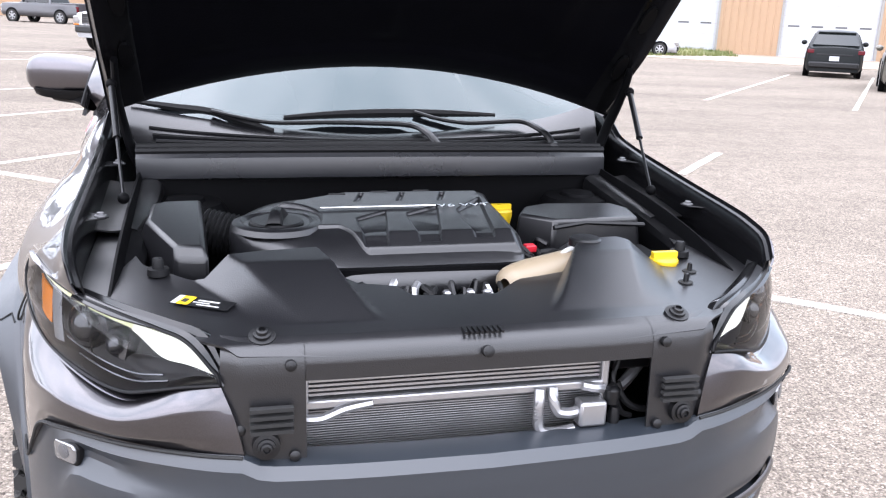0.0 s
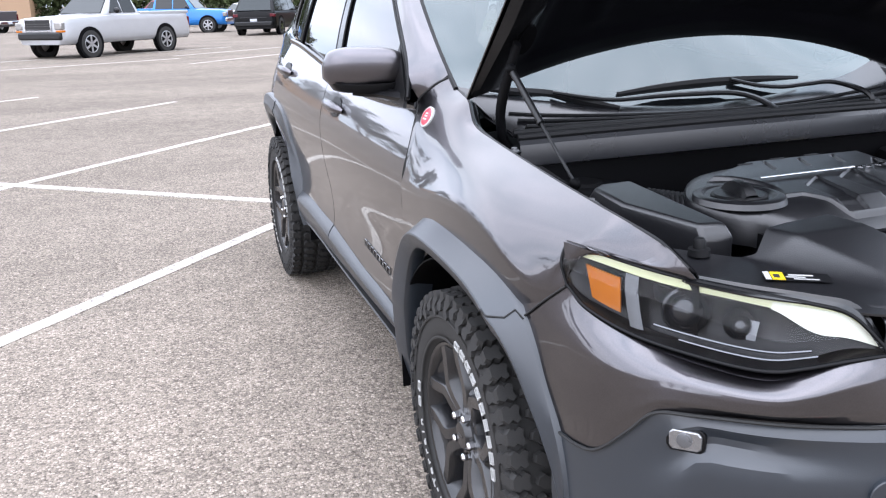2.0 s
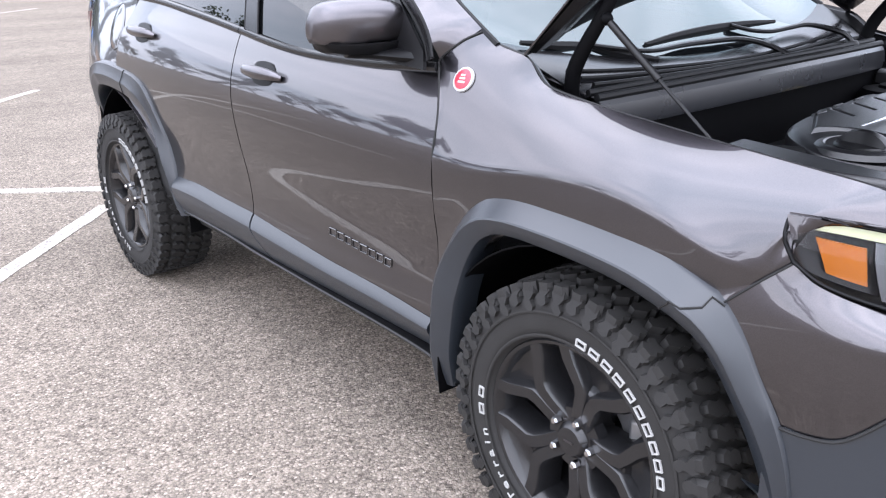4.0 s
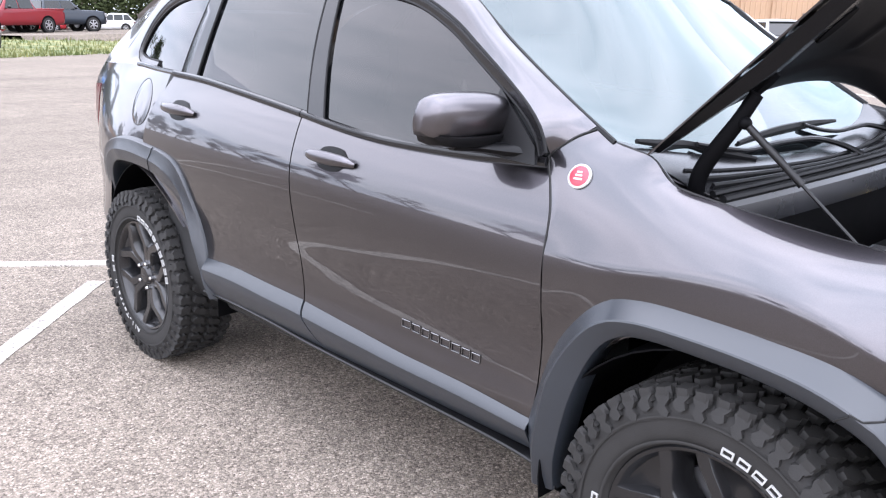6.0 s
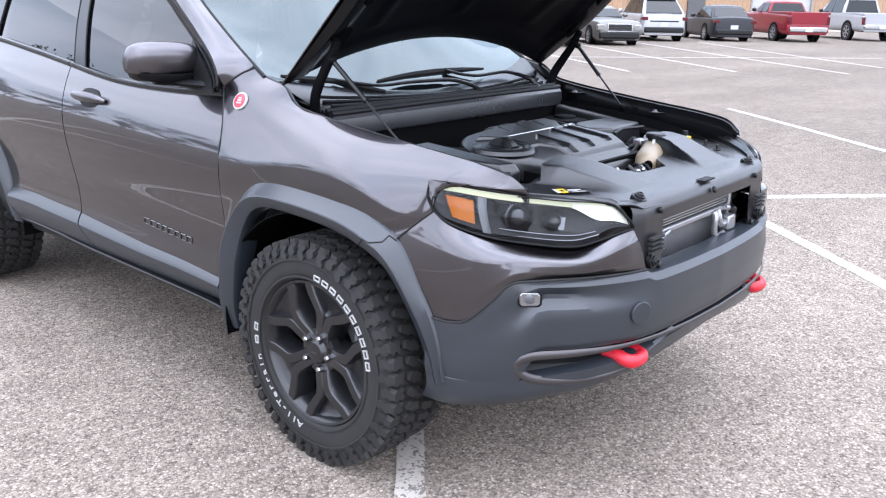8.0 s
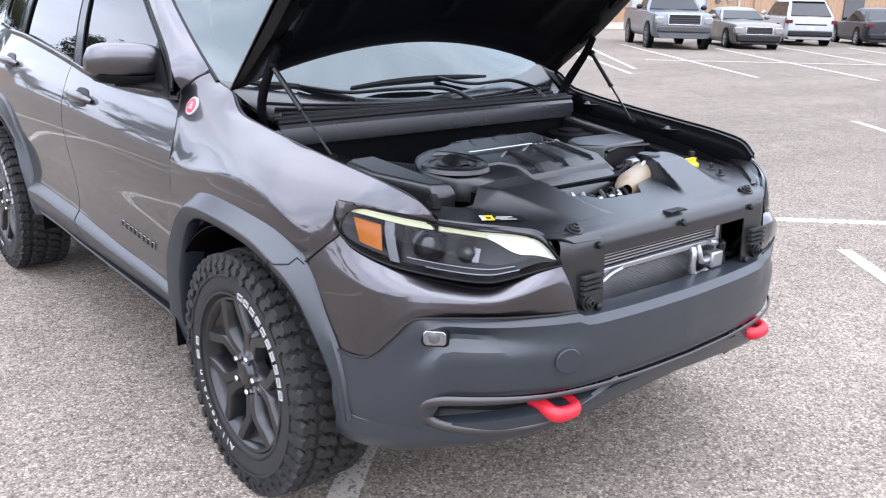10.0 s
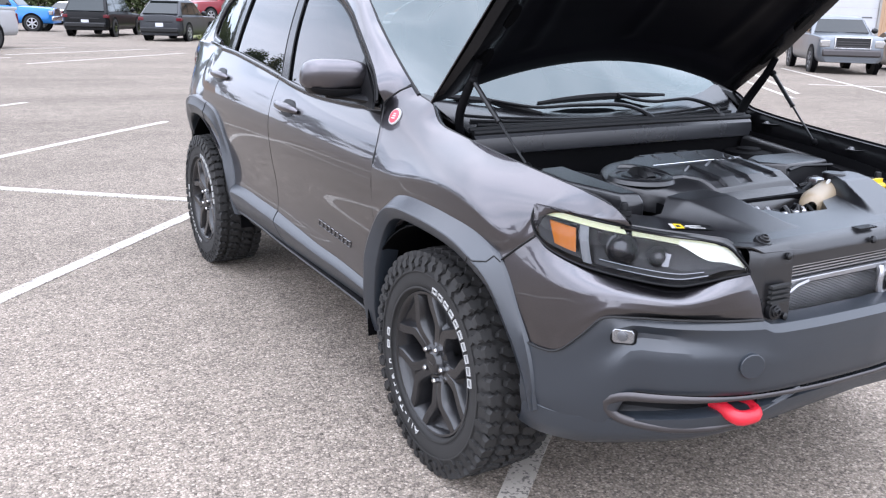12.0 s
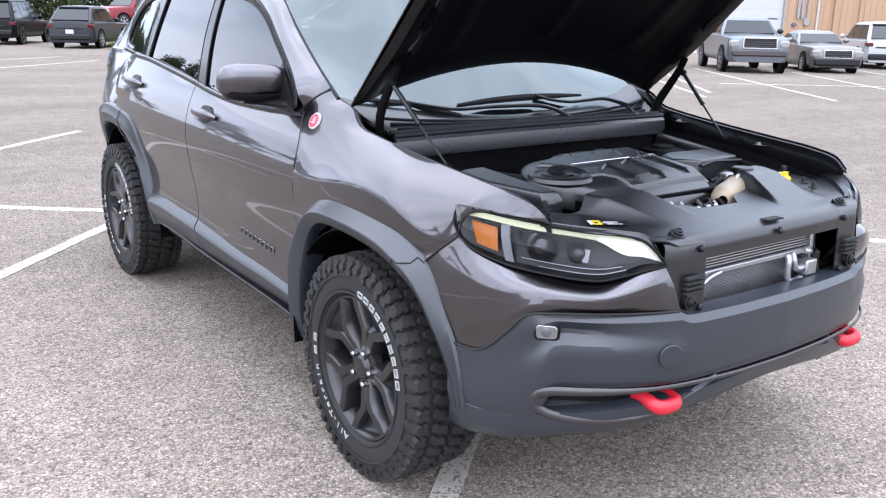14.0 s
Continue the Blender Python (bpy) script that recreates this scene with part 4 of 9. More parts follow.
def build_flare(name, out_yz, in_yz, side, crest):
    """A flare in two bands: one that leans up and out from the body to a ridge, one that stands below it."""
    o, i = spline(out_yz, 64), spline(in_yz, 64)
    rows = []
    for (yo, zo), (yi, zi) in zip(o, i):
        front = max(0.0, -0.30 - yo)
        w = crest - 0.30 * front - 0.35 * front ** 2 - 0.17 * max(0.0, yo - 2.80) - 0.9 * max(0.0, yo - 2.95) ** 2
        nose = float(np.interp(-yo, (0.33, 0.38, 0.44, 0.505, 0.58), (0.874, 0.868, 0.855, 0.842, 0.82)))
        if 2.0 < yo < 2.5:
            w -= 0.022 * min(1.0, max(0.0, (0.95 - zo) / 0.10))
        if yo > 0.3 and yo < 2.4:
            w -= 0.10 * max(0.0, 0.66 - zo) + 0.12 * max(0.0, 0.46 - zo)
        turn = min(1.0, max(0.0, (-0.22 - yo) / 0.20))
        turn = turn * turn * (3 - 2 * turn)
        base = min(flank(yo, min(zo, 1.2)) * (1 - turn) + nose * turn, w - 0.014)
        if yo < -0.25:
            w = base + (w - base) * float(np.interp(zo, (0.42, 0.60, 0.82), (0.30, 0.75, 1.0)))
        at = lambda k, x: (-x, yo + (yi - yo) * k, zo + (zi - zo) * k)
        rows.append([at(-0.03, base - 0.015), at(0.0, base + 0.006), at(0.05, base + 0.012), at(0.25, base * 0.45 + w * 0.55 + 0.002), at(0.44, w - 0.002), at(0.49, w), at(0.54, w - 0.001), at(0.92, w - 0.014), at(0.98, w - 0.018), at(1.01, w - 0.026), at(1.02, w - 0.05), at(0.98, w - 0.10)])
    fl = skin(name, rows, M_CLAD, suv, side, "grey plastic wheel arch flare", thick=0.004, smooth=26)
    # the joint between its two pieces
    cut = min(range(64), key=lambda k: abs(o[k][0] - (-0.345 if in_yz[0][0] < 1 else 2.46)) + (1 if o[k][1] < 0.7 else 0))
    lean = 5 if in_yz[0][0] < 1 else 0
    line = []
    for j in range(1, 10):
        k = min(63, max(0, int(round(cut - lean * (j - 1) / 8))))
        line.append(np.array(rows[k][j]) + np.array([-0.0006, 0, 0.0006]))
    bm = bmesh.new()
    sweep(bm, mirror_if(side, line), 0.0022, 5)
    part("flare_joint", bm, M_DOORGAP, fl, "dark joint in the flare")
    return fl


def build_arch_liner(side, yc, r0, z0):
    bm = bmesh.new()
    rows = []
    for a in np.linspace(radians(-8), radians(168 if yc < 1 else 186), 26):
        c, s = math.cos(a), math.sin(a)
        lip = 0.915 - 0.10 * min(1.0, max(0.0, (-c - 0.35) / 0.4)) if yc < 1 else 0.862
        rows.append([(-x, yc + (r0 - k) * c * 1.02, z0 + (r0 - k) * s) for x, k in ((lip, 0.0), (0.80, 0.0), (0.62, 0.0), (0.55, 0.03))])
    grid(bm, mirror_if(side, rows))
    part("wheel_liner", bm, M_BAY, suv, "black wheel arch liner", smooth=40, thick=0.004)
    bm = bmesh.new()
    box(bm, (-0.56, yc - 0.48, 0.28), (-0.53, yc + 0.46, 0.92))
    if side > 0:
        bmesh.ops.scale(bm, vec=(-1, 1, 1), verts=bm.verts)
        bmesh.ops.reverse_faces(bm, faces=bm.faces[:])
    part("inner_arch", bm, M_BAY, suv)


def fender_sections():
    """Cross sections of the fender from the door to the lamp, each below and above its crease."""
    stations = (
        (0.34, 0.884, 0.68, 0.943, 0.742, 1.193),
        (0.285, 0.887, 0.76, 0.949, 0.747, 1.180),
        (0.215, 0.888, 0.81, 0.962, 0.758, 1.128),
        (0.08, 0.890, 0.84, 0.976, 0.757, 1.106),
        (-0.06, 0.890, 0.84, 0.977, 0.756, 1.090),
        (-0.18, 0.889, 0.825, 0.957, 0.754, 1.077),
        (-0.28, 0.886, 0.80, 0.922, 0.753, 1.067),
    )
    rows = [
        ([(-0.876, 0.494, 0.50), (-0.868, 0.484, 0.70), (-0.881, 0.483, 0.82), (-0.8825, 0.482, 0.935)], [(-0.8825, 0.482, 0.935), (-0.856, 0.486, 1.03), (-0.831, 0.508, 1.092), (-0.803, 0.537, 1.146), (-0.799, 0.535, 1.166), (-0.768, 0.490, 1.206), (-0.741, 0.446, 1.228)]),
        ([(-0.880, 0.44, 0.62), (-0.876, 0.43, 0.76), (-0.883, 0.43, 0.86), (-0.884, 0.43, 0.945)], [(-0.884, 0.43, 0.945), (-0.858, 0.43, 1.03), (-0.826, 0.43, 1.095), (-0.800, 0.42, 1.140), (-0.785, 0.41, 1.162), (-0.760, 0.40, 1.186), (-0.739, 0.395, 1.204)]),
    ]
    for y, xf, zf, zc, xi, zi in stations:
        crease = (-0.885, y, zc)
        rise = [(-0.875, y, zc + 0.019)]
        for k in (0.35, 0.6, 0.8):
            rise.append((-(0.875 + (xi - 0.875) * k + 0.010 * math.sin(math.pi * k)), y, zc + 0.019 + (zi - zc - 0.019) * k + 0.006 * math.sin(math.pi * k)))
        rows.append(([(-xf, y, zf), (-xf - 0.001, y, (zf + zc) / 2), crease], [crease, *rise, (-xi, y, zi)]))
    rows.append(([(-0.872, -0.338, 0.820), (-0.868, -0.350, 0.842), (-0.863, -0.363, 0.864)], [(-0.863, -0.363, 0.864), (-0.852, -0.382, 0.915), (-0.828, -0.405, 0.970), (-0.800, -0.416, 1.004), (-0.775, -0.424, 1.028), (-0.750, -0.43, 1.053)]))
    rows.append(([(-0.829, -0.432, 0.905), (-0.8285, -0.4315, 0.914), (-0.828, -0.431, 0.922)], [(-0.828, -0.431, 0.922), (-0.818, -0.428, 0.972), (-0.802, -0.46, 0.996), (-0.783, -0.485, 1.014), (-0.764, -0.50, 1.029), (-0.745, -0.51, 1.044)]))
    rows.append(([(-0.819, -0.414, 0.990), (-0.8165, -0.424, 0.990), (-0.814, -0.434, 0.9897)], [(-0.814, -0.434, 0.9897), (-0.803, -0.470, 0.9890), (-0.787, -0.506, 0.9880), (-0.769, -0.545, 0.9850), (-0.753, -0.576, 0.9870), (-0.740, -0.597, 1.000), (-0.731, -0.603, 1.0255)]))
    return rows


def relax(pts, rounds):
    """Evens out a grid of points; its border stays."""
    p = np.array(pts, float)
    for _ in range(rounds):
        p[1:-1, 1:-1] = 0.5 * p[1:-1, 1:-1] + 0.125 * (p[:-2, 1:-1] + p[2:, 1:-1] + p[1:-1, :-2] + p[1:-1, 2:])
    return p


def build_fender(side):
    cut = [np.vstack([spline(low, 11), spline(high, 22)[1:]]) for low, high in fender_sections()]
    rows = np.stack([spline([r[j] for r in cut], 80) for j in range(32)], 1)
    for _ in range(60):
        rows[1:-10, 1:-1] = 0.5 * rows[1:-10, 1:-1] + 0.25 * (rows[:-11, 1:-1] + rows[2:-9, 1:-1])
    for _ in range(12):
        rows[1:-1, 13:-1] = 0.5 * rows[1:-1, 13:-1] + 0.25 * (rows[1:-1, 12:-2] + rows[1:-1, 14:])
    FENDER = rows
    # the nose tip between lamp and bonnet gap
    f = skin("front_fender", rows, M_PAINT, suv, side, "metallic grey front fender", thick=0.006, out=(-1, 0, 0.7))
    tip = coons([(-0.8185, -0.416, 0.9895), (-0.790, -0.500, 0.988), (-0.748, -0.592, 0.981), (-0.706, -0.664, 0.974)], [(-0.731, -0.603, 1.0255), (-0.724, -0.632, 1.014), (-0.713, -0.658, 0.992), (-0.703, -0.668, 0.976)], [(-0.8185, -0.416, 0.9895), (-0.803, -0.470, 0.9890), (-0.769, -0.545, 0.9850), (-0.753, -0.576, 0.9870), (-0.740, -0.597, 1.000), (-0.731, -0.603, 1.0255)], [(-0.706, -0.664, 0.974), (-0.703, -0.668, 0.976)], 16, 10)
    bm = bmesh.new()
    sweep(bm, mirror_if(side, spline([(-0.8765, -0.334, 0.812), (-0.868, -0.362, 0.838), (-0.853, -0.394, 0.869), (-0.832, -0.438, 0.908)], 16)), 0.0024, 6)
    part("fascia_gap", bm, M_DOORGAP, f, "dark gap between fender and bumper piece")
    skin("fender_tip", tip, M_PAINT, f, side, thick=0.004, out=(0, 0, 1))
    # dark inner edge that carries the bonnet's rubber stop
    edge = [(-0.738, 0.395, 1.203), (-0.741, 0.335, 1.192), (-0.746, 0.285, 1.179), (-0.755, 0.235, 1.140), (-0.758, 0.205, 1.125), (-0.757, 0.08, 1.105), (-0.755, -0.12, 1.082), (-0.753, -0.30, 1.064), (-0.750, -0.43, 1.052), (-0.745, -0.51, 1.043), (-0.733, -0.60, 1.027), (-0.713, -0.658, 0.991)]
    e = spline(edge, 54)
    rows = [[p, p + np.array([0.004, 0, 0.003]), p + np.array([0.010, 0, -0.004]), p + np.array([0.018, 0, -0.006]), p + np.array([0.024, 0, -0.016]), p + np.array([0.028, 0, -0.05]), p + np.array([0.030, 0, -0.13])] for p in e]
    skin("fender_edge", rows, M_FRAMEBLACK, f, side, "black inner edge of the fender", thick=0.003, out=(1, 0, 0.5), smooth=30)
    seam = [(-0.872, 0.498, 0.50), (-0.862, 0.487, 0.70), (-0.879, 0.485, 0.93), (-0.856, 0.490, 1.03), (-0.832, 0.511, 1.092), (-0.806, 0.541, 1.146), (-0.802, 0.538, 1.170), (-0.770, 0.493, 1.210), (-0.741, 0.450, 1.233)]
    bm = bmesh.new()
    sweep(bm, mirror_if(side, spline(seam, 50) + np.array([0.002, 0, -0.001])), 0.0034, 6)
    part("fender_gap", bm, M_DOORGAP, f, "dark gap between fender, door and pillar")
    if side < 0:
        # round trail badge
        near = min(np.ndindex(*FENDER.shape[:2]), key=lambda k: (FENDER[k][1] - 0.44) ** 2 + (FENDER[k][2] - 1.127) ** 2)
        c = FENDER[near]
        i, j = near
        n = Vector(FENDER[i + 1, j] - FENDER[i - 1, j]).cross(Vector(FENDER[i, j + 1] - FENDER[i, j - 1])).normalized()
        n = n if n.x < 0 else -n
        c = c + np.array(n) * 0.002
        for nm, r, h, m in (("badge_ring", 0.031, 0.004, M_WHITE), ("badge", 0.0255, 0.0055, M_BADGE)):
            bm = bmesh.new()
            lathe(bm, [(-0.01, r), (h - 0.0015, r), (h, r - 0.002), (h, 0.0005)], (0, 0, 0), "z", 28)
            bmesh.ops.transform(bm, matrix=Matrix.Translation(c) @ n.to_track_quat("Z", "Y").to_matrix().to_4x4(), verts=bm.verts)
            part(nm, bm, m, f, "round red and white badge")
        bm = bmesh.new()
        for dz, w in ((0.009, 0.014), (0.001, 0.018), (-0.008, 0.022)):
            box(bm, (-w / 2, dz - 0.0025, 0), (w / 2, dz + 0.0025, 0.0068))
        bmesh.ops.transform(bm, matrix=Matrix.Translation(c) @ n.to_track_quat("Z", "Y").to_matrix().to_4x4(), verts=bm.verts)
        part("badge_bars", bm, M_WHITE, f)


def build_fascia(side):
    """The painted piece round the head lamp, and the lamp in it."""
    top = [(-0.828, -0.439, 0.907), (-0.815, -0.487, 0.874), (-0.768, -0.585, 0.842), (-0.690, -0.700, 0.822), (-0.625, -0.770, 0.815), (-0.575, -0.806, 0.832), (-0.520, -0.835, 0.856), (-0.459, -0.856, 0.864)]
    bottom = [(-0.853, -0.438, 0.612), (-0.842, -0.505, 0.610), (-0.826, -0.562, 0.623), (-0.800, -0.628, 0.690), (-0.776, -0.672, 0.742), (-0.730, -0.728, 0.754), (-0.620, -0.810, 0.755), (-0.50, -0.864, 0.752), (-0.424, -0.886, 0.750)]
    left = [(-0.853, -0.438, 0.612), (-0.872, -0.375, 0.730), (-0.873, -0.340, 0.815), (-0.850, -0.392, 0.868), (-0.828, -0.439, 0.907)]
    right = [(-0.424, -0.886, 0.750), (-0.438, -0.874, 0.81), (-0.459, -0.856, 0.864)]
    g = coons(bottom, top, left, right, 44, 22)
    shaped = g.copy()
    # a narrow shelf under the lamp, an upright face, and a foot that runs out to the bumper
    for i in range(44):
        n = np.array([-0.62, -0.78, 0.0]) * (1 - i / 43) + np.array([-0.30, -0.95, 0.0]) * (i / 43)
        n /= np.linalg.norm(n)
        out = float(np.dot(g[i, 0] - g[i, -1], n))
        face = 0.024 * math.sin(math.pi * i / 43) ** 0.4 + 0.62 * max(0.0, out)
        for j in range(22):
            v = j / 21
            want = float(np.interp(v, (0, 0.10, 0.26, 0.55, 0.74, 0.86, 1), (out, 0.80 * out + 0.2 * face, face, face, 0.96 * face, 0.66 * face, 0.0)))
            flat = g[i, 0] * (1 - v) + g[i, -1] * v + n * (want - (1 - v) * out)
            keep = math.exp(-i / 3.5) + math.exp(-(43 - i) / 1.5)
            shaped[i, j] = g[i, j] * min(1.0, keep) + flat * (1 - min(1.0, keep))
    g = shaped
    fa = skin("bumper_fascia", g, M_PAINT, suv, side, "metallic grey bumper piece under the head lamp", thick=0.008, out=(-0.6, -0.8, 0.2))
    bm = bmesh.new()
    seam = spline(bottom, 60)
    sweep(bm, mirror_if(side, [p + np.array([-0.003, -0.004, -0.002]) for p in seam]), 0.0034, 6)
    part("fascia_seam", bm, M_DOORGAP, fa, "dark gap above the grey bumper")
    # the bright-edged lip that rolls under the lamp
    lip = spline(top, 50)
    rows = [[p, p + np.array([0.008, 0.010, 0.010]), p + np.array([0.03, 0.035, 0.014])] for p in lip]
    skin("fascia_lip", rows, M_PAINT, fa, side, thick=0.003, out=(0, 0, 1), smooth=60)
    build_headlamp(side)


def build_headlamp(side):
    top = [(-0.820, -0.416, 0.985), (-0.790, -0.500, 0.985), (-0.745, -0.590, 0.976), (-0.690, -0.668, 0.968), (-0.625, -0.735, 0.960), (-0.560, -0.790, 0.950), (-0.512, -0.824, 0.936), (-0.465, -0.852, 0.885)]
    bottom = [(-0.829, -0.438, 0.912), (-0.812, -0.492, 0.878), (-0.765, -0.590, 0.851), (-0.688, -0.704, 0.837), (-0.625, -0.772, 0.833), (-0.575, -0.808, 0.845), (-0.520, -0.837, 0.860), (-0.460, -0.857, 0.868)]
    left = [(-0.829, -0.438, 0.912), (-0.832, -0.420, 0.95), (-0.820, -0.416, 0.985)]
    right = [(-0.460, -0.857, 0.868), (-0.462, -0.855, 0.877), (-0.465, -0.852, 0.885)]
    lamp = tagged(new("headlamp"), "swept head lamp with a lit light strip and amber side lamp")
    lamp.parent = suv
    g = coons(bottom, top, left, right, 50, 16)
    lens = g.copy()
    for i in range(50):
        for j in range(16):
            lens[i, j] += np.array([-0.55, -0.75, 0.30]) * 0.008 * math.sin(math.pi * i / 49) ** 0.5 * math.sin(math.pi * j / 15) ** 0.7
    l = skin("lens", lens, M_LENS, lamp, side, "clear lamp lens", thick=0, out=(-0.6, -0.8, 0.3))
    l.visible_shadow = False
    # black rim round the lens
    bm = bmesh.new()
    loop = np.vstack([g[:, 0], g[-1, 1:], g[::-1, -1][1:], g[0, ::-1][1:]])
    sweep(bm, mirror_if(side, loop), 0.0036, 6, cap=False)
    part("lamp_rim", bm, M_TRIMBLACK, lamp, "black rim")
    inward = np.array([0.45, 0.62, -0.10])

    def inside(i, j, depth):
        i, j = min(48.999, max(0.0, i)), min(14.999, max(0.0, j))
        a, b = int(i), int(j)
        u, v = i - a, j - b
        p = (g[a, b] * (1 - u) + g[a + 1, b] * u) * (1 - v) + (g[a, b + 1] * (1 - u) + g[a + 1, b + 1] * u) * v
        return p + inward * depth

    # bowl
    rows = []
    for i in range(50):
        d = 0.075 * math.sin(math.pi * min(1, max(0, i / 49))) ** 0.6 + 0.004
        rows.append([inside(i, 0, 0.004), inside(i, 1, d * 0.9), inside(i, 5, d), inside(i, 10, d), inside(i, 14, d * 0.8), inside(i, 15, 0.004)])
    skin("lamp_bowl", rows, M_LAMPBOWL, lamp, side, "dark inside of the lamp", thick=0.002, out=(-0.6, -0.8, 0.3), smooth=50)
    # light strip along the top edge, broad and brighter at its inner end
    rows, hot = [], []
    for i in range(3, 49):
        t = i / 49
        depth = 0.020
        j0 = 13.0 - 0.9 * max(0, (t - 0.55)) / 0.45
        row = [inside(i, 15, depth) * (1 - k) + inside(i, j0, depth) * k + np.array([0, 0, -0.004]) for k in (0.06, 0.35, 0.7, 1.0)]
        rows.append(row)
        if t > 0.66:
            w = min(1.0, (t - 0.66) / 0.18)
            lowj = 12.2 - 5.0 * w * w * (3 - 2 * w)
            hot.append([inside(i, 13.6, 0.016) * (1 - k) + inside(i, lowj, 0.016) * k for k in (0, 0.33, 0.66, 1.0)])
    skin("light_strip", rows, M_DRL, lamp, side, "lit pale yellow light strip", thick=0.004, out=(-0.6, -0.8, 0.2))
    skin("light_strip_end", hot, M_DRL_HOT, lamp, side, "bright white end of the light strip", thick=0.004, out=(-0.5, -0.85, 0.2))
    # amber side lamp
    rows = []
    for u in np.linspace(0, 1, 9):
        row = []
        for k in range(9):
            v = k / 8
            ii = 4.2 + 6.6 * u + (1.7 - 1.1 * u) * (1 - v)
            a = int(ii)
            edge = g[a] * (1 - ii + a) + g[a + 1] * (ii - a)
            j = 3.0 + 7.6 * v
            p = edge[0] * (1 - j / 15) + edge[15] * (j / 15)
            row.append(p + inward * (0.018 + (0.0009 if k % 2 else 0.0) + 0.004 * abs(2 * u - 1) ** 3))
        rows.append(row)
    skin("amber_bar", rows, M_AMBER, lamp, side, "ribbed amber side lamp", thick=0.004, out=(-0.8, -0.5, 0.2), smooth=20)
    # silver divider
    rows = [[inside(12.4 + k * 2.2 + 0.12 * (9 - j), j, 0.020 + 0.012 * k * k) for j in (1, 5, 9, 12.3)] for k in (0, 0.5, 1.0)]
    skin("lamp_divider", rows, M_LAMPGREY, lamp, side, thick=0.003, out=(-0.7, -0.7, 0))
    # projector and small reflectors
    for i, j, r in ((22.0, 8.0, 0.034), (29.5, 7.6, 0.022)):
        c = inside(i, j, 0.055)
        c = mirror_if(side, [c])[0]
        n = Vector((0.52 * side, -0.85, 0.05)).normalized()
        bm = bmesh.new()
        lathe(bm, [(-0.02, r * 1.25), (0.012, r * 1.28), (0.016, r * 1.15), (0.010, r * 1.0), (0.018, r * 0.95), (0.030, r * 0.65), (0.035, r * 0.25), (0.036, 0.0005)], (0, 0, 0), "z", 24)
        bmesh.ops.transform(bm, matrix=Matrix.Translation(c) @ n.to_track_quat("Z", "Y").to_matrix().to_4x4(), verts=bm.verts)
        part("projector", bm, M_PROJ, lamp, "round projector lens")
    rows = [[inside(31.0 + k * (0.4 + 0.1 * j), j, 0.030) for j in (9.0, 7, 5.0)] for k in (-0.6, 0.2, 0.8)]
    skin("lamp_blade", rows, M_REFLECTOR, lamp, side, thick=0.003, out=(-0.6, -0.8, 0))
    for jj, i0, i1 in ((3.2, 17, 40), (1.6, 21, 41)):
        bm = bmesh.new()
        pts = [g[i, 0] * (1 - jj / 15) + g[i, 15] * (jj / 15) + inward * 0.028 for i in range(i0, i1)]
        sweep(bm, mirror_if(side, pts), 0.0022, 5)
        part("lamp_line", bm, M_REFLECTOR, lamp)
    return lamp


PLAN = [(0.0, -0.940), (0.25, -0.930), (0.44, -0.905), (0.56, -0.858), (0.66, -0.796), (0.745, -0.710), (0.800, -0.625), (0.836, -0.540), (0.858, -0.440)]


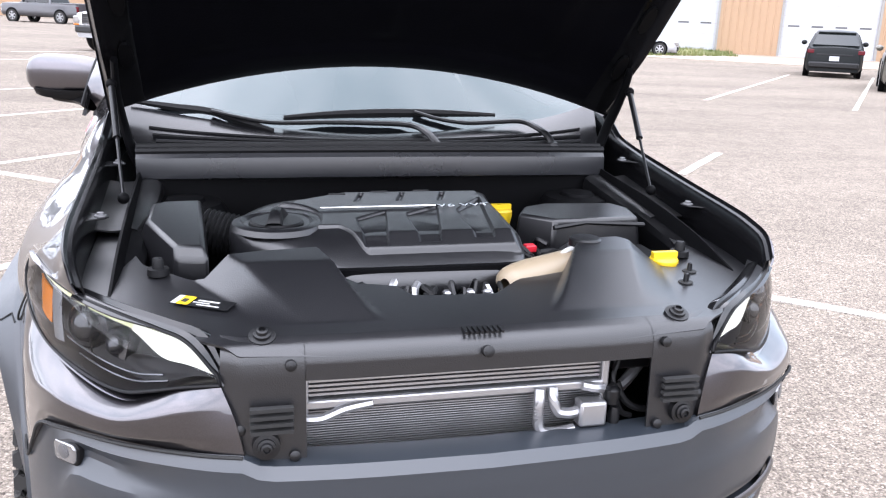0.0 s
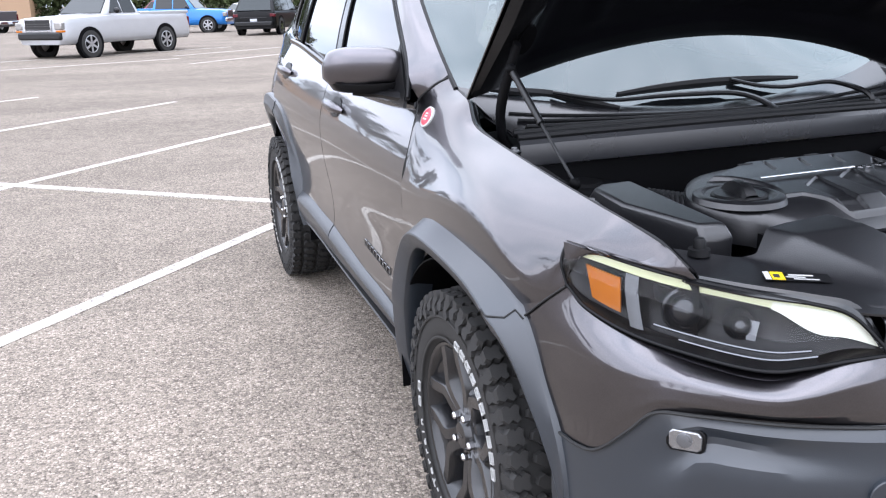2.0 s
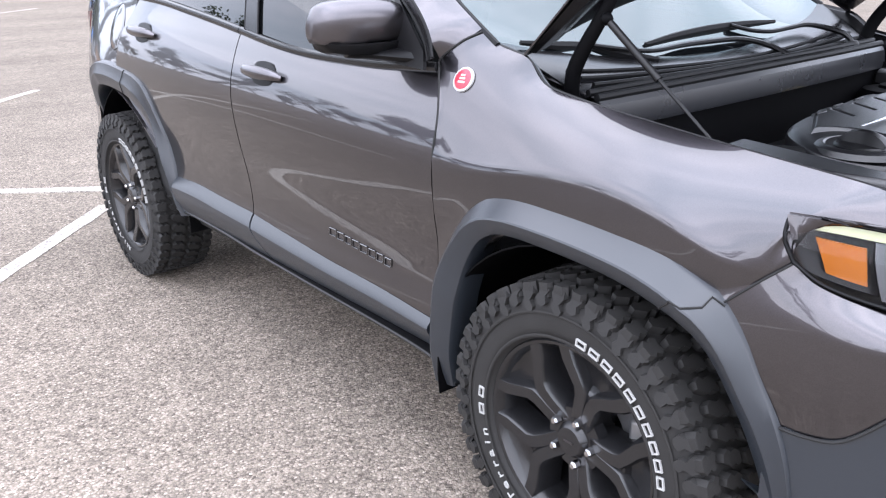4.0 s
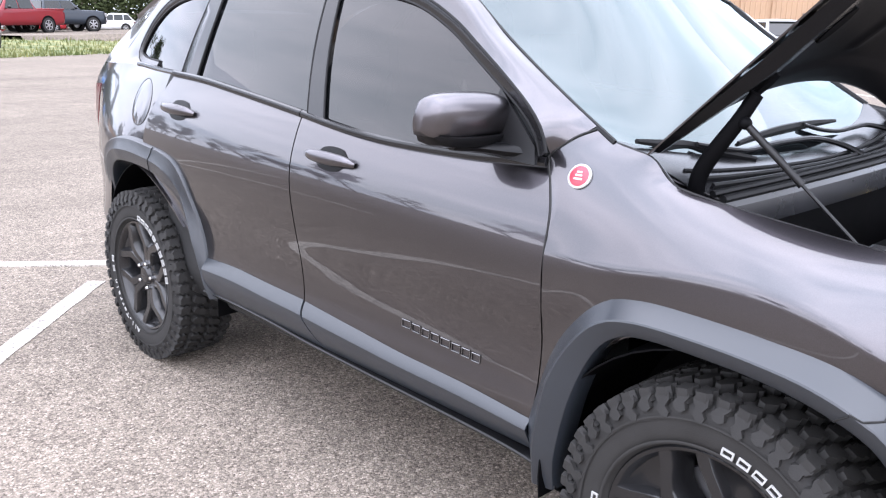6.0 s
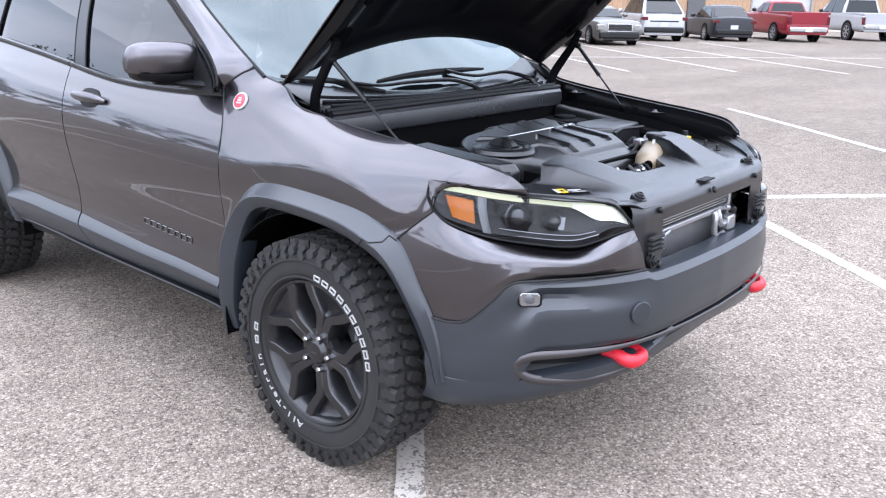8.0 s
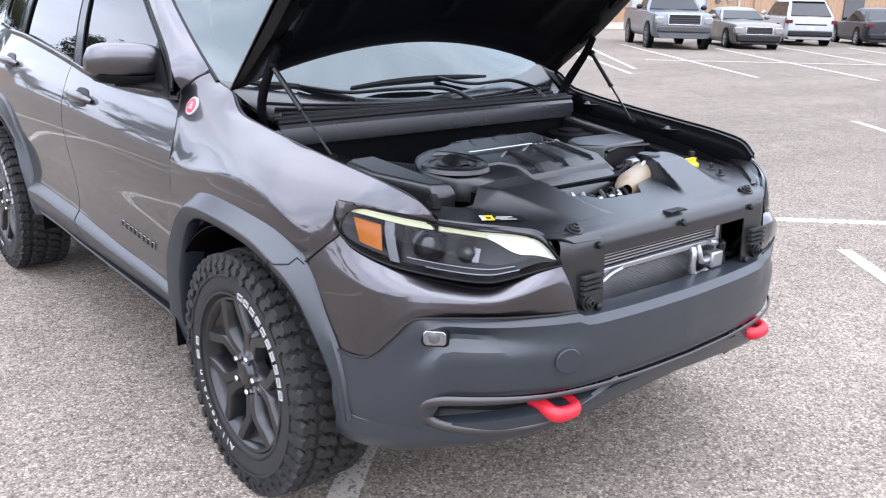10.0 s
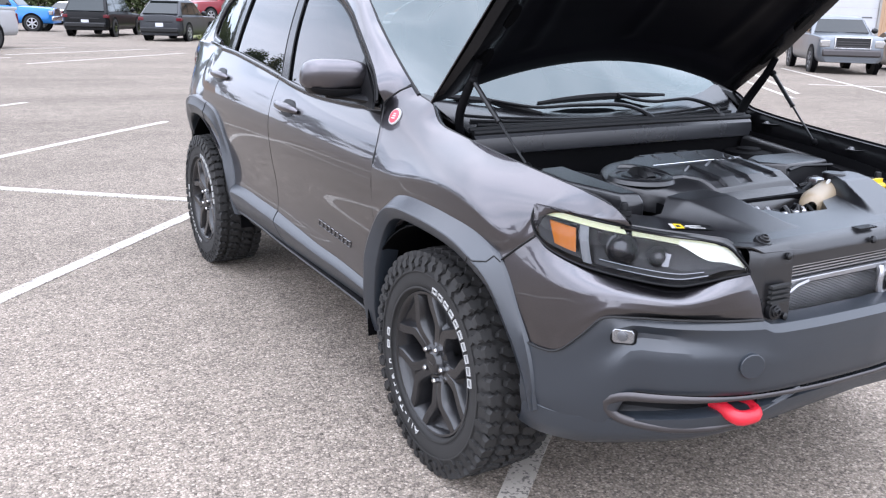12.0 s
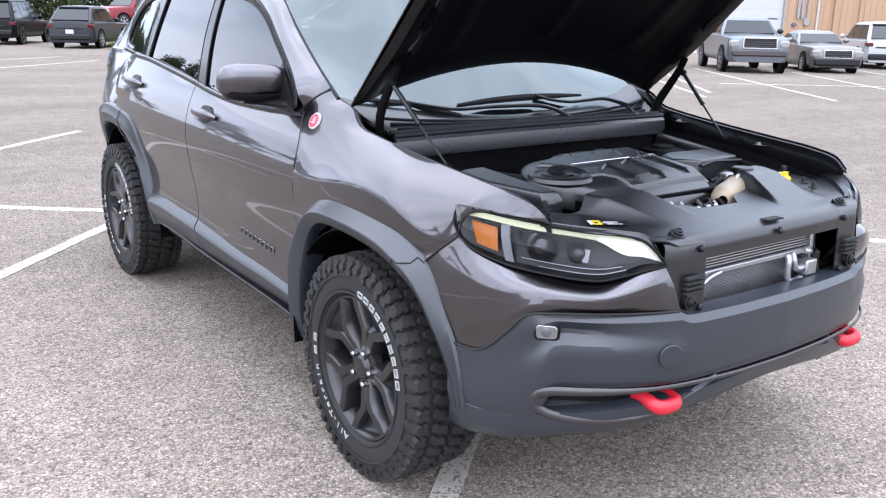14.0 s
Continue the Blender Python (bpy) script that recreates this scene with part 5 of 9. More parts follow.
def build_bumper():
    """The grey front bumper, both halves in one skin."""
    half = spline(PLAN, 42)
    line = np.vstack([[(-x, y) for x, y in half[::-1]], half[1:]])
    rows = []
    for k, (x, y) in enumerate(line):
        a, b = line[max(0, k - 1)], line[min(len(line) - 1, k + 1)]
        t = np.array([b[0] - a[0], b[1] - a[1]])
        t = t / np.linalg.norm(t)
        n = np.array([t[1], -t[0]])
        if n[1] > 0 or (abs(n[1]) < 0.2 and n[0] * x < 0):
            n = -n
        ax = abs(x)
        mid = float(np.clip((0.425 - ax) / 0.045, 0, 1))
        mid = mid * mid * (3 - 2 * mid)
        foot = float(np.clip((ax - 0.715) / 0.06, 0, 1))
        foot = foot * foot * (3 - 2 * foot)
        # height of the top edge: along the painted piece
        ztop = float(np.interp(ax, (0.0, 0.40, 0.424, 0.50, 0.73, 0.776, 0.800, 0.826, 0.842, 0.858), (0.735, 0.735, 0.750, 0.752, 0.754, 0.742, 0.690, 0.623, 0.612, 0.612)))
        zbot = 0.545 * (1 - foot) + (0.385 + 0.03 * (ax - 0.80)) * foot
        fog = math.exp(-((ax - 0.70) / (0.05 if ax > 0.70 else 0.11)) ** 2)
        rest = 1 - mid
        prof = [(0.0, 0.052 * mid + 0.022 * rest), (0.02, 0.020 * mid + 0.018 * rest), (0.115, 0.002 * mid + 0.006 * rest), (0.18, 0.0015 * mid + 0.006 * rest), (0.24, 0.001 * mid + 0.006 * rest), (0.30, 0.005 * rest), (0.36, 0.004 * rest), (0.42, 0.002 * rest), (0.50, -0.001), (0.58, -0.001), (0.66, 0.0), (0.74, 0.001), (0.82, 0.002), (0.90, 0.004), (0.96, 0.007), (1.0, 0.012)]
        row = []
        for v, inset in prof:
            z = ztop + (zbot - ztop) * v
            inset *= 1 - 0.85 * float(np.clip((ax - 0.735) / 0.06, 0, 1))
            if foot > 0.02:
                inset += 0.022 * foot * max(0.0, (v - 0.62) / 0.38) ** 1.8
            if 0.12 < v < 0.42:
                inset += 0.022 * fog * math.sin(math.pi * (v - 0.12) / 0.30)
            row.append((x - n[0] * inset, y - n[1] * inset, z))
        if mid > 0.5:
            row.insert(0, (x, y + 0.085, 0.732))
        else:
            row.insert(0, (row[0][0], row[0][1] + 0.02, row[0][2] - 0.002))
        rows.append(row)
    bm = bmesh.new()
    grid(bm, rows)
    bu = part("front_bumper", bm, M_CLAD, suv, "grey plastic front bumper", out=(0, -1, 0), thick=0.006, smooth=24)
    # round tow-eye cover
    c = Vector((-0.466, -0.905, 0.632))
    bm = bmesh.new()
    lathe(bm, [(-0.01, 0.034), (0.0015, 0.034), (0.003, 0.032), (0.0034, 0.0005)], (0, 0, 0), "z", 30)
    n = Vector((-0.36, -0.93, -0.02)).normalized()
    bmesh.ops.transform(bm, matrix=Matrix.Translation(c + n * 0.0002) @ n.to_track_quat("Z", "Y").to_matrix().to_4x4(), verts=bm.verts)
    part("tow_eye_cover", bm, M_CLAD, bu, "round cover in the bumper", smooth=25)
    for s in (-1, 1):
        # fog lamp
        base = Vector((s * 0.7265, -0.699, 0.695))
        n = Vector((s * 0.69, -0.72, 0.04)).normalized()
        m = Matrix.Translation(base + n * 0.010) @ n.to_track_quat("Z", "Y").to_matrix().to_4x4()
        outline = [(0.038, -0.018), (0.038, 0.012), (0.030, 0.022), (-0.028, 0.024), (-0.036, 0.014), (-0.034, -0.016), (-0.026, -0.026), (0.030, -0.026)]
        for nm, k, lo, hi, mat in (("fog_surround", 1.06, -0.04, 0.002, M_TRIMBLACK), ("fog_lamp", 0.88, -0.02, 0.006, M_FOG)):
            bm = bmesh.new()
            prism(bm, [(x * k, y * k) for x, y in outline], lo, hi, "z", 0.12)
            bmesh.ops.transform(bm, matrix=m, verts=bm.verts)
            part(nm, bm, mat, bu, "small bright fog lamp" if nm == "fog_lamp" else "dark fog lamp surround", bevel=0.003)
        bm = bmesh.new()
        lathe(bm, [(0.002, 0.0145), (0.0068, 0.014), (0.0078, 0.011), (0.0083, 0.0005)], (0, 0, 0), "z", 20)
        bmesh.ops.transform(bm, matrix=m, verts=bm.verts)
        part("fog_lens", bm, M_LAMPGREY, bu, "round fog lens")
        # silver trim that loops round the lower opening
        trim = [(0, -0.945, 0.540), (0.22, -0.936, 0.540), (0.42, -0.908, 0.540), (0.56, -0.862, 0.540), (0.66, -0.796, 0.537), (0.728, -0.728, 0.530), (0.752, -0.690, 0.505), (0.742, -0.690, 0.475), (0.705, -0.722, 0.452), (0.63, -0.782, 0.440), (0.54, -0.842, 0.444), (0.44, -0.880, 0.456)]
        bm = bmesh.new()
        sweep(bm, [(s * x, y, z) for x, y, z in spline(trim, 60)], [0.0062 if i < 24 else 0.0062 + 0.007 * math.sin(math.pi * (i - 24) / 36) for i in range(60)], 10, flat=0.45, up=(s * 0.5, -0.86, 0.1))
        part("lower_trim", bm, M_TRIMSILVER, bu, "dark silver trim of the lower opening")
        # lower lip
        bm = bmesh.new()
        lip = spline([(0, -0.915, 0.497), (0.2, -0.912, 0.488), (0.42, -0.885, 0.462), (0.56, -0.835, 0.440), (0.68, -0.745, 0.420), (0.77, -0.655, 0.402), (0.82, -0.565, 0.392), (0.842, -0.50, 0.390), (0.848, -0.44, 0.392)], 40)
        rows = [[(s * (x - 0.05), y + 0.10, z - 0.040 - 0.02 * x), (s * (x - 0.020), y + 0.035, z - 0.034 - 0.02 * x), (s * (x - 0.004), y + 0.010, z - 0.022), (s * x, y + 0.001, z + 0.004), (s * (x + 0.001), y - 0.002, z + 0.020 + 0.03 * x), (s * (x - 0.008), y + 0.012, z + 0.026 + 0.035 * x), (s * (x - 0.03), y + 0.06, z + 0.024 + 0.035 * x)] for x, y, z in lip]
        grid(bm, rows)
        part("lower_lip", bm, M_CLAD, bu, "grey lower bumper lip", out=(0, -1, 0), thick=0.004)
        # dark strut beside the hook
        bm = bmesh.new()
        sweep(bm, spline([(s * 0.27, -0.905, 0.535), (s * 0.33, -0.890, 0.505), (s * 0.42, -0.868, 0.468)], 10), 0.016, 6, flat=0.6)
        part("lower_strut", bm, M_CLAD, bu)
        # dished black panel behind the trim loop
        bm = bmesh.new()
        rows = []
        for x, y in spline([(0.30, -0.885), (0.46, -0.862), (0.58, -0.815), (0.68, -0.735), (0.752, -0.655)], 16):
            rows.append([(s * x, y, 0.545), (s * x * 0.985, y + 0.03, 0.51), (s * x * 0.985, y + 0.035, 0.48), (s * x, y + 0.005, 0.44)])
        grid(bm, rows)
        part("lower_dish", bm, M_BLACK, bu, "black dished panel", out=(0, -1, 0), thick=0.004)
        # tow hook
        bm = bmesh.new()
        path = spline([(s * 0.490, -0.74, 0.500), (s * 0.490, -0.850, 0.495), (s * 0.489, -0.882, 0.489), (s * 0.478, -0.899, 0.486), (s * 0.450, -0.902, 0.484), (s * 0.422, -0.899, 0.484), (s * 0.410, -0.884, 0.487), (s * 0.408, -0.850, 0.492), (s * 0.408, -0.80, 0.500)], 34)
        sweep(bm, path, 0.0180, 10, flat=1.15)
        part("tow_hook", bm, M_RED, suv, "red painted tow hook", bevel=0)
    # black mesh of the lower grille
    bm = bmesh.new()
    grid(bm, [[(x, -0.895 + 0.20 * x * x, z) for z in (0.490, 0.545)] for x in np.linspace(-0.42, 0.42, 20)])
    part("lower_grille_back", bm, M_BAY, bu, out=(0, -1, 0))
    bm = bmesh.new()
    for r in range(4):
        for k in range(46):
            x = -0.40 + 0.0178 * k + (r % 2) * 0.0089
            if abs(x) > 0.40:
                continue
            z = 0.497 + 0.0135 * r
            y = -0.903 + 0.20 * x * x
            ring = [(x + 0.0092 * math.cos(a), y, z + 0.0075 * math.sin(a)) for a in np.linspace(0, 2 * math.pi, 7)]
            sweep(bm, ring, 0.0016, 4, up=(0, 1, 0), cap=False)
    part("lower_grille", bm, M_BLACK, bu, "black honeycomb mesh", smooth=0)


# ---- wheels ----
def build_wheel(name, x, y, side, turn=0.0):
    """An all-terrain tyre on a black five-spoke rim; side -1 looks to -x."""
    R, W = 0.388, 0.125
    wheel = tagged(new(name), "black alloy wheel with a chunky all-terrain tyre")
    wheel.parent = suv
    s = side
    bm = bmesh.new()
    prof = [(-W * 0.80, 0.245), (-W * 0.96, 0.262), (-W, 0.300), (-W * 0.98, 0.332), (-W * 0.89, 0.354), (-W * 0.72, 0.365), (-W * 0.3, 0.368), (W * 0.3, 0.368), (W * 0.72, 0.365), (W * 0.89, 0.354), (W * 0.98, 0.332), (W, 0.300), (W * 0.96, 0.262), (W * 0.80, 0.245), (0, 0.236)]
    sp = spline(prof, 40)
    lathe(bm, [tuple(p) for p in sp], (0, 0, 0), "x", 72)
    # bead and rim guard rings
    for h, r in ((-W * 0.985, 0.262), (W * 0.985, 0.262), (-W * 1.005, 0.318), (W * 1.005, 0.318)):
        lathe(bm, [(h - 0.003, r - 0.004), (h - 0.004 * np.sign(-h), r), (h - 0.003, r + 0.004)], (0, 0, 0), "x", 72)
    # tread: interlocking blocks with stepped edges, and lugs that run down over the shoulder
    n = 48
    step = 2 * math.pi / n
    MID = ((0.04, -0.40), (0.16, -0.47), (0.22, -0.30), (0.34, -0.34), (0.44, -0.16), (0.54, 0.02), (0.50, 0.34), (0.38, 0.46), (0.30, 0.28), (0.18, 0.32), (0.08, 0.12))
    SHOULDER = ((0.60, -0.30), (0.70, -0.46), (0.80, -0.30), (0.88, -0.44), (0.98, -0.30), (0.98, 0.20), (0.90, 0.42), (0.80, 0.26), (0.72, 0.44), (0.62, 0.30), (0.66, 0.02))
    LUG_LONG = ((0.381, -0.34), (0.366, -0.46), (0.352, -0.24), (0.338, -0.40), (0.322, -0.22), (0.318, 0.14), (0.330, 0.34), (0.344, 0.16), (0.358, 0.42), (0.381, 0.30))
    LUG_SHORT = ((0.381, -0.30), (0.368, -0.44), (0.356, -0.22), (0.340, -0.30), (0.333, 0.02), (0.338, 0.34), (0.352, 0.46), (0.364, 0.22), (0.381, 0.36))

    def solid(lower, upper):
        a, b = [bm.verts.new(p) for p in lower], [bm.verts.new(p) for p in upper]
        for i in range(len(a)):
            bm.faces.new((a[i], a[(i + 1) % len(a)], b[(i + 1) % len(a)], b[i]))
        bm.faces.new(b)

    def tread(shape, a, sg, r0, r1, flip):
        cx = sum(p[0] for p in shape) / len(shape)
        rows = []
        for r, k in ((r0, 1.0), (r1 - 0.004, 0.97), ):
            rows.append([(sg * W * (cx + (x - cx) * k), r * math.cos(a + flip * t * k * step), r * math.sin(a + flip * t * k * step)) for x, t in shape])
        top = [(sg * W * (cx + (x - cx) * 0.92), r1 * math.cos(a + flip * t * 0.92 * step), r1 * math.sin(a + flip * t * 0.92 * step)) for x, t in shape]
        v = [[bm.verts.new(p) for p in q] for q in (*rows, top)]
        for lo, hi in zip(v, v[1:]):
            for i in range(len(lo)):
                bm.faces.new((lo[i], lo[(i + 1) % len(lo)], hi[(i + 1) % len(lo)], hi[i]))
        bm.faces.new(v[-1])

    def wall_x(r):
        return float(np.interp(r, (0.312, 0.335, 0.350, 0.362, 0.372, 0.382), (1.045, 1.05, 1.04, 1.00, 0.95, 0.90)))

    for k in range(n):
        a = k * step
        for sg in (-1, 1):
            tread(MID, a + (0.25 if sg > 0 else 0.75) * step, sg, 0.362, R, sg)
            tread(SHOULDER, a + 0.5 * step, sg, 0.352, R - 0.004, -sg if k % 2 else sg)
            lug = LUG_LONG if k % 2 else LUG_SHORT
            flip = -sg if k % 2 else sg
            low = [(sg * W * (wall_x(r) - 0.10), r * math.cos(a + (0.5 + flip * t) * step), r * math.sin(a + (0.5 + flip * t) * step)) for r, t in lug]
            high = [(sg * W * wall_x(r), r * math.cos(a + (0.5 + flip * t * 0.9) * step), r * math.sin(a + (0.5 + flip * t * 0.9) * step)) for r, t in lug]
            solid(low, high)
    bmesh.ops.recalc_face_normals(bm, faces=bm.faces[:])
    part("tyre", bm, M_TYRE, wheel, "knobbly black all-terrain tyre", smooth=28)
    # raised white letters: plain hollow blocks for the maker's name, then the tyre's kind
    side_x = s * W * 1.0
    stand = Matrix(((0, 0, s), (s, 0, 0), (0, 1, 0))).to_4x4()
    mark = bpy.data.meshes.get("tyre_mark_near" if s < 0 else "tyre_mark_far")
    if mark is None:
        bm = bmesh.new()
        w, h, t = 0.0140, 0.0088, 0.0034
        for x0, x1, z0, z1 in ((-w, w, h - t, h), (-w, w, -h, t - h), (-w, t - w, t - h, h - t), (w - t, w, t - h, h - t)):
            box(bm, (min(side_x - s * 0.001, side_x + s * 0.0035), x0, 0.276 + z0), (max(side_x - s * 0.001, side_x + s * 0.0035), x1, 0.276 + z1))
        bmesh.ops.recalc_face_normals(bm, faces=bm.faces[:])
        mark = bpy.data.meshes.new("tyre_mark_near" if s < 0 else "tyre_mark_far")
        bm.to_mesh(mark)
        bm.free()
        mark.materials.append(M_WHITE)
    spots = [80 - 7.9 * i for i in range(10)] + [-175, -185]
    for ang in spots:
        ob = new("tyre_mark", mark)
        ob.parent = wheel
        ob.matrix_basis = pose(0, 0, 0, -s * (90 - ang), 0, 0)
    for i, ch in enumerate("All-Terrain"):
        ang = -102 - 6.0 * i
        place = pose(0, 0, 0, -s * (90 - ang), 0, 0) @ Matrix.Translation((side_x + s * 0.0016, 0, 0.266)) @ stand @ Matrix.Diagonal((1.35, 1.0, 1.0, 1.0))
        text_part("tyre_letter", ch, 0.034, place, wheel, M_WHITE, depth=0.0014)
    # rim: barrel, five forked spokes, hub
    bm = bmesh.new()
    lathe(bm, [(s * 0.110, 0.238), (s * 0.113, 0.246), (s * 0.106, 0.252), (s * 0.098, 0.250)], (0, 0, 0), "x", 64)
    lathe(bm, [(s * 0.110, 0.238), (s * 0.096, 0.226), (s * 0.06, 0.217), (s * -0.02, 0.212), (s * -0.09, 0.225)], (0, 0, 0), "x", 64)
    bmesh.ops.recalc_face_normals(bm, faces=bm.faces[:])
    rim = part("rim", bm, M_RIM, wheel, "satin black rim")
    for k in range(5):
        a = radians(70 + 72 * k)
        bm = bmesh.new()

        def polar(r, da, h):
            return (s * h, -r * math.cos(a + da), r * math.sin(a + da))

        # root
        for sg in (-1, 1):
            # outer face of one leg of the fork: from the hub out to the rim
            path = [(0.048, 0.30, 0.086, 0.019), (0.075, 0.20, 0.093, 0.0190), (0.100, 0.155, 0.098, 0.0190), (0.125, 0.140, 0.101, 0.0195), (0.148, 0.165, 0.103, 0.0210), (0.175, 0.285, 0.105, 0.0215), (0.205, 0.380, 0.107, 0.0210), (0.238, 0.425, 0.109, 0.0200)]
            rows = []
            for r, da, h, half in path:
                m0, m1 = (sg * da - half / r), (sg * da + half / r)
                lo_d, hi_d = ((0.075, 0.040) if sg < 0 else (0.040, 0.075))
                rows.append([polar(r, m0 - 0.008 / r, h - lo_d), polar(r, m0, h - 0.006), polar(r, m0 + 0.005 / r, h), polar(r, m1 - 0.005 / r, h), polar(r, m1, h - 0.006), polar(r, m1 + 0.008 / r, h - hi_d)])
            grid(bm, rows)
        # web in the root of the fork
        rows = []
        for r, da, h in ((0.045, 0.34, 0.080), (0.075, 0.19, 0.088), (0.100, 0.15, 0.094), (0.125, 0.13, 0.098), (0.148, 0.13, 0.100), (0.154, 0.12, 0.094)):
            rows.append([polar(r, -da, h), polar(r, 0, h - 0.004), polar(r, da, h)])
        grid(bm, rows)
        rows = []
        for r, da, h in ((0.148, 0.11, 0.100), (0.162, 0.17, 0.080), (0.185, 0.27, 0.078), (0.215, 0.34, 0.084), (0.240, 0.37, 0.104)):
            rows.append([polar(r, -da, h), polar(r, 0, h - 0.003), polar(r, da, h)])
        grid(bm, rows)
        bmesh.ops.recalc_face_normals(bm, faces=bm.faces[:])
        part("spoke", bm, M_RIM, rim, out=(s, 0, 0), smooth=35)
        bm = bmesh.new()
        al = a
        c = (s * 0.090, -0.058 * math.cos(al), 0.058 * math.sin(al))
        lathe(bm, [(0, 0.0105), (s * 0.014, 0.0100), (s * 0.019, 0.007), (s * 0.020, 0.0005)], c, "x", 6)
        bmesh.ops.recalc_face_normals(bm, faces=bm.faces[:])
        part("lug_nut", bm, M_CHROME, rim, "chrome lug nut", smooth=25)
    bm = bmesh.new()
    lathe(bm, [(s * 0.06, 0.085), (s * 0.085, 0.078), (s * 0.088, 0.045), (s * 0.098, 0.040), (s * 0.104, 0.034), (s * 0.106, 0.0005)], (0, 0, 0), "x", 40)
    bmesh.ops.recalc_face_normals(bm, faces=bm.faces[:])
    part("hub_cap", bm, M_RIM, rim, "black hub cap", smooth=30)
    bm = bmesh.new()
    box(bm, (s * 0.1062 - 0.0003, -0.014, -0.002), (s * 0.1062 + 0.0006, 0.014, 0.003))
    part("cap_mark", bm, M_TRIMSILVER, rim, smooth=0)
    # brake disc and caliper
    bm = bmesh.new()
    lathe(bm, [(s * -0.005, 0.08), (s * 0.012, 0.085), (s * 0.012, 0.165), (s * -0.008, 0.165)], (0, 0, 0), "x", 40)
    bmesh.ops.recalc_face_normals(bm, faces=bm.faces[:])
    part("brake_disc", bm, M_FINS, wheel, "steel brake disc")
    bm = bmesh.new()
    box(bm, (-0.04, -0.185, -0.06), (0.035, -0.115, 0.09))
    part("brake_caliper", bm, M_ALU, wheel, bevel=0.01)
    bm = bmesh.new()
    lathe(bm, [(s * -0.03, 0.215), (s * -0.03, 0.02)], (0, 0, 0), "x", 32)
    part("dust_shield", bm, M_BAY, wheel)
    k = 0.976
    wheel.matrix_basis = pose(x, y, R * k - 0.003, 0, 0, turn) @ Matrix.Diagonal((1.0, k, k, 1.0))
    return wheel


# ---- mirrors ----
def build_mirror(side):
    mir = tagged(new("door_mirror"), "metallic grey door mirror with a black base")
    mir.parent = suv
    c = np.array([-0.912, 0.742, 1.235])
    rows = []
    for u in np.linspace(0, 1, 19):
        # across, from the door out
        x = -0.124 + 0.242 * u
        k = (1 - abs(2 * u - 1) ** 3.4) ** (1 / 2.1)
        hz, hy = 0.072 * (0.34 + 0.66 * k) * (1 - 0.10 * (1 - u)), 0.062 * (0.36 + 0.64 * k)
        ring = []
        for a in np.linspace(0, 2 * math.pi, 25)[:-1]:
            cc, ss = math.cos(a), math.sin(a)
            e = 0.78
            yy = hy * np.sign(cc) * abs(cc) ** e
            zz = max(-0.044 * (0.55 + 0.45 * k), hz * np.sign(ss) * abs(ss) ** e)
            if yy > 0:
                yy *= 0.7
            yy -= 0.010 * (zz / 0.066)
            ring.append((c[0] - x, c[1] + yy + 0.26 * (x) * 0.9, c[2] + zz + 0.006))
        rows.append(ring + ring[:1])
    bm = bmesh.new()
    grid(bm, mirror_if(side, rows))
    bmesh.ops.holes_fill(bm, edges=bm.edges[:])
    bmesh.ops.remove_doubles(bm, verts=bm.verts, dist=1e-5)
    bmesh.ops.recalc_face_normals(bm, faces=bm.faces[:])
    part("mirror_shell", bm, M_MIRRORCAP, mir, "grey mirror shell")
    rows = []
    for u in np.linspace(0, 1, 15):
        x = -0.120 + 0.226 * u
        k = (1 - abs(2 * u - 1) ** 3.2) ** (1 / 2.4)
        h = 0.0635 * (0.36 + 0.64 * k)
        dip = 0.016 * (1 - k)
        y0 = c[1] + 0.234 * x + 0.004
        z1 = c[2] + 0.006 - 0.044 * (0.55 + 0.45 * k) + 0.004
        rows.append([(c[0] - x, y0 - h * 0.9, z1 + 0.002), (c[0] - x, y0 - h * 1.02, z1), (c[0] - x, y0 - h * 1.01, z1 - 0.010), (c[0] - x, y0 - h * 0.86, z1 - 0.025 + dip), (c[0] - x, y0, z1 - 0.030 + dip), (c[0] - x, y0 + h * 0.62, z1 - 0.024 + dip), (c[0] - x, y0 + h * 0.74, z1 - 0.006), (c[0] - x, y0 + h * 0.70, z1 + 0.002)])
    skin("mirror_base", rows, M_TRIMBLACK, mir, side, "black lower half", thick=0.004, out=(0, 0, -1))
    bm = bmesh.new()
    sweep(bm, mirror_if(side, spline([(-0.95, 0.735, 1.176), (-0.88, 0.715, 1.172), (-0.835, 0.67, 1.168), (-0.80, 0.62, 1.166)], 10)), [0.020, 0.026, 0.028, 0.030, 0.032, 0.034, 0.038, 0.042, 0.046, 0.050], 10, flat=0.45)
    part("mirror_arm", bm, M_TRIMBLACK, mir, "black mirror arm")
    tri = coons([(0.550, 1.143), (0.74, 1.150)], [(0.562, 1.186), (0.71, 1.315)], [(0.550, 1.143), (0.562, 1.186)], [(0.74, 1.150), (0.71, 1.315)], 8, 8)
    skin("mirror_sail", on_glass(tri, 0.008), M_BLACK, mir, side, "black triangle at the mirror's foot", thick=0.01)


# ---- bonnet ----
HOOD_HINGE, HOOD_ANGLE = Vector((0, 0.312, 1.183)), radians(43.5)
HD = Vector((0, -math.cos(HOOD_ANGLE), math.sin(HOOD_ANGLE)))
HN = Vector((0, math.sin(HOOD_ANGLE), math.cos(HOOD_ANGLE)))


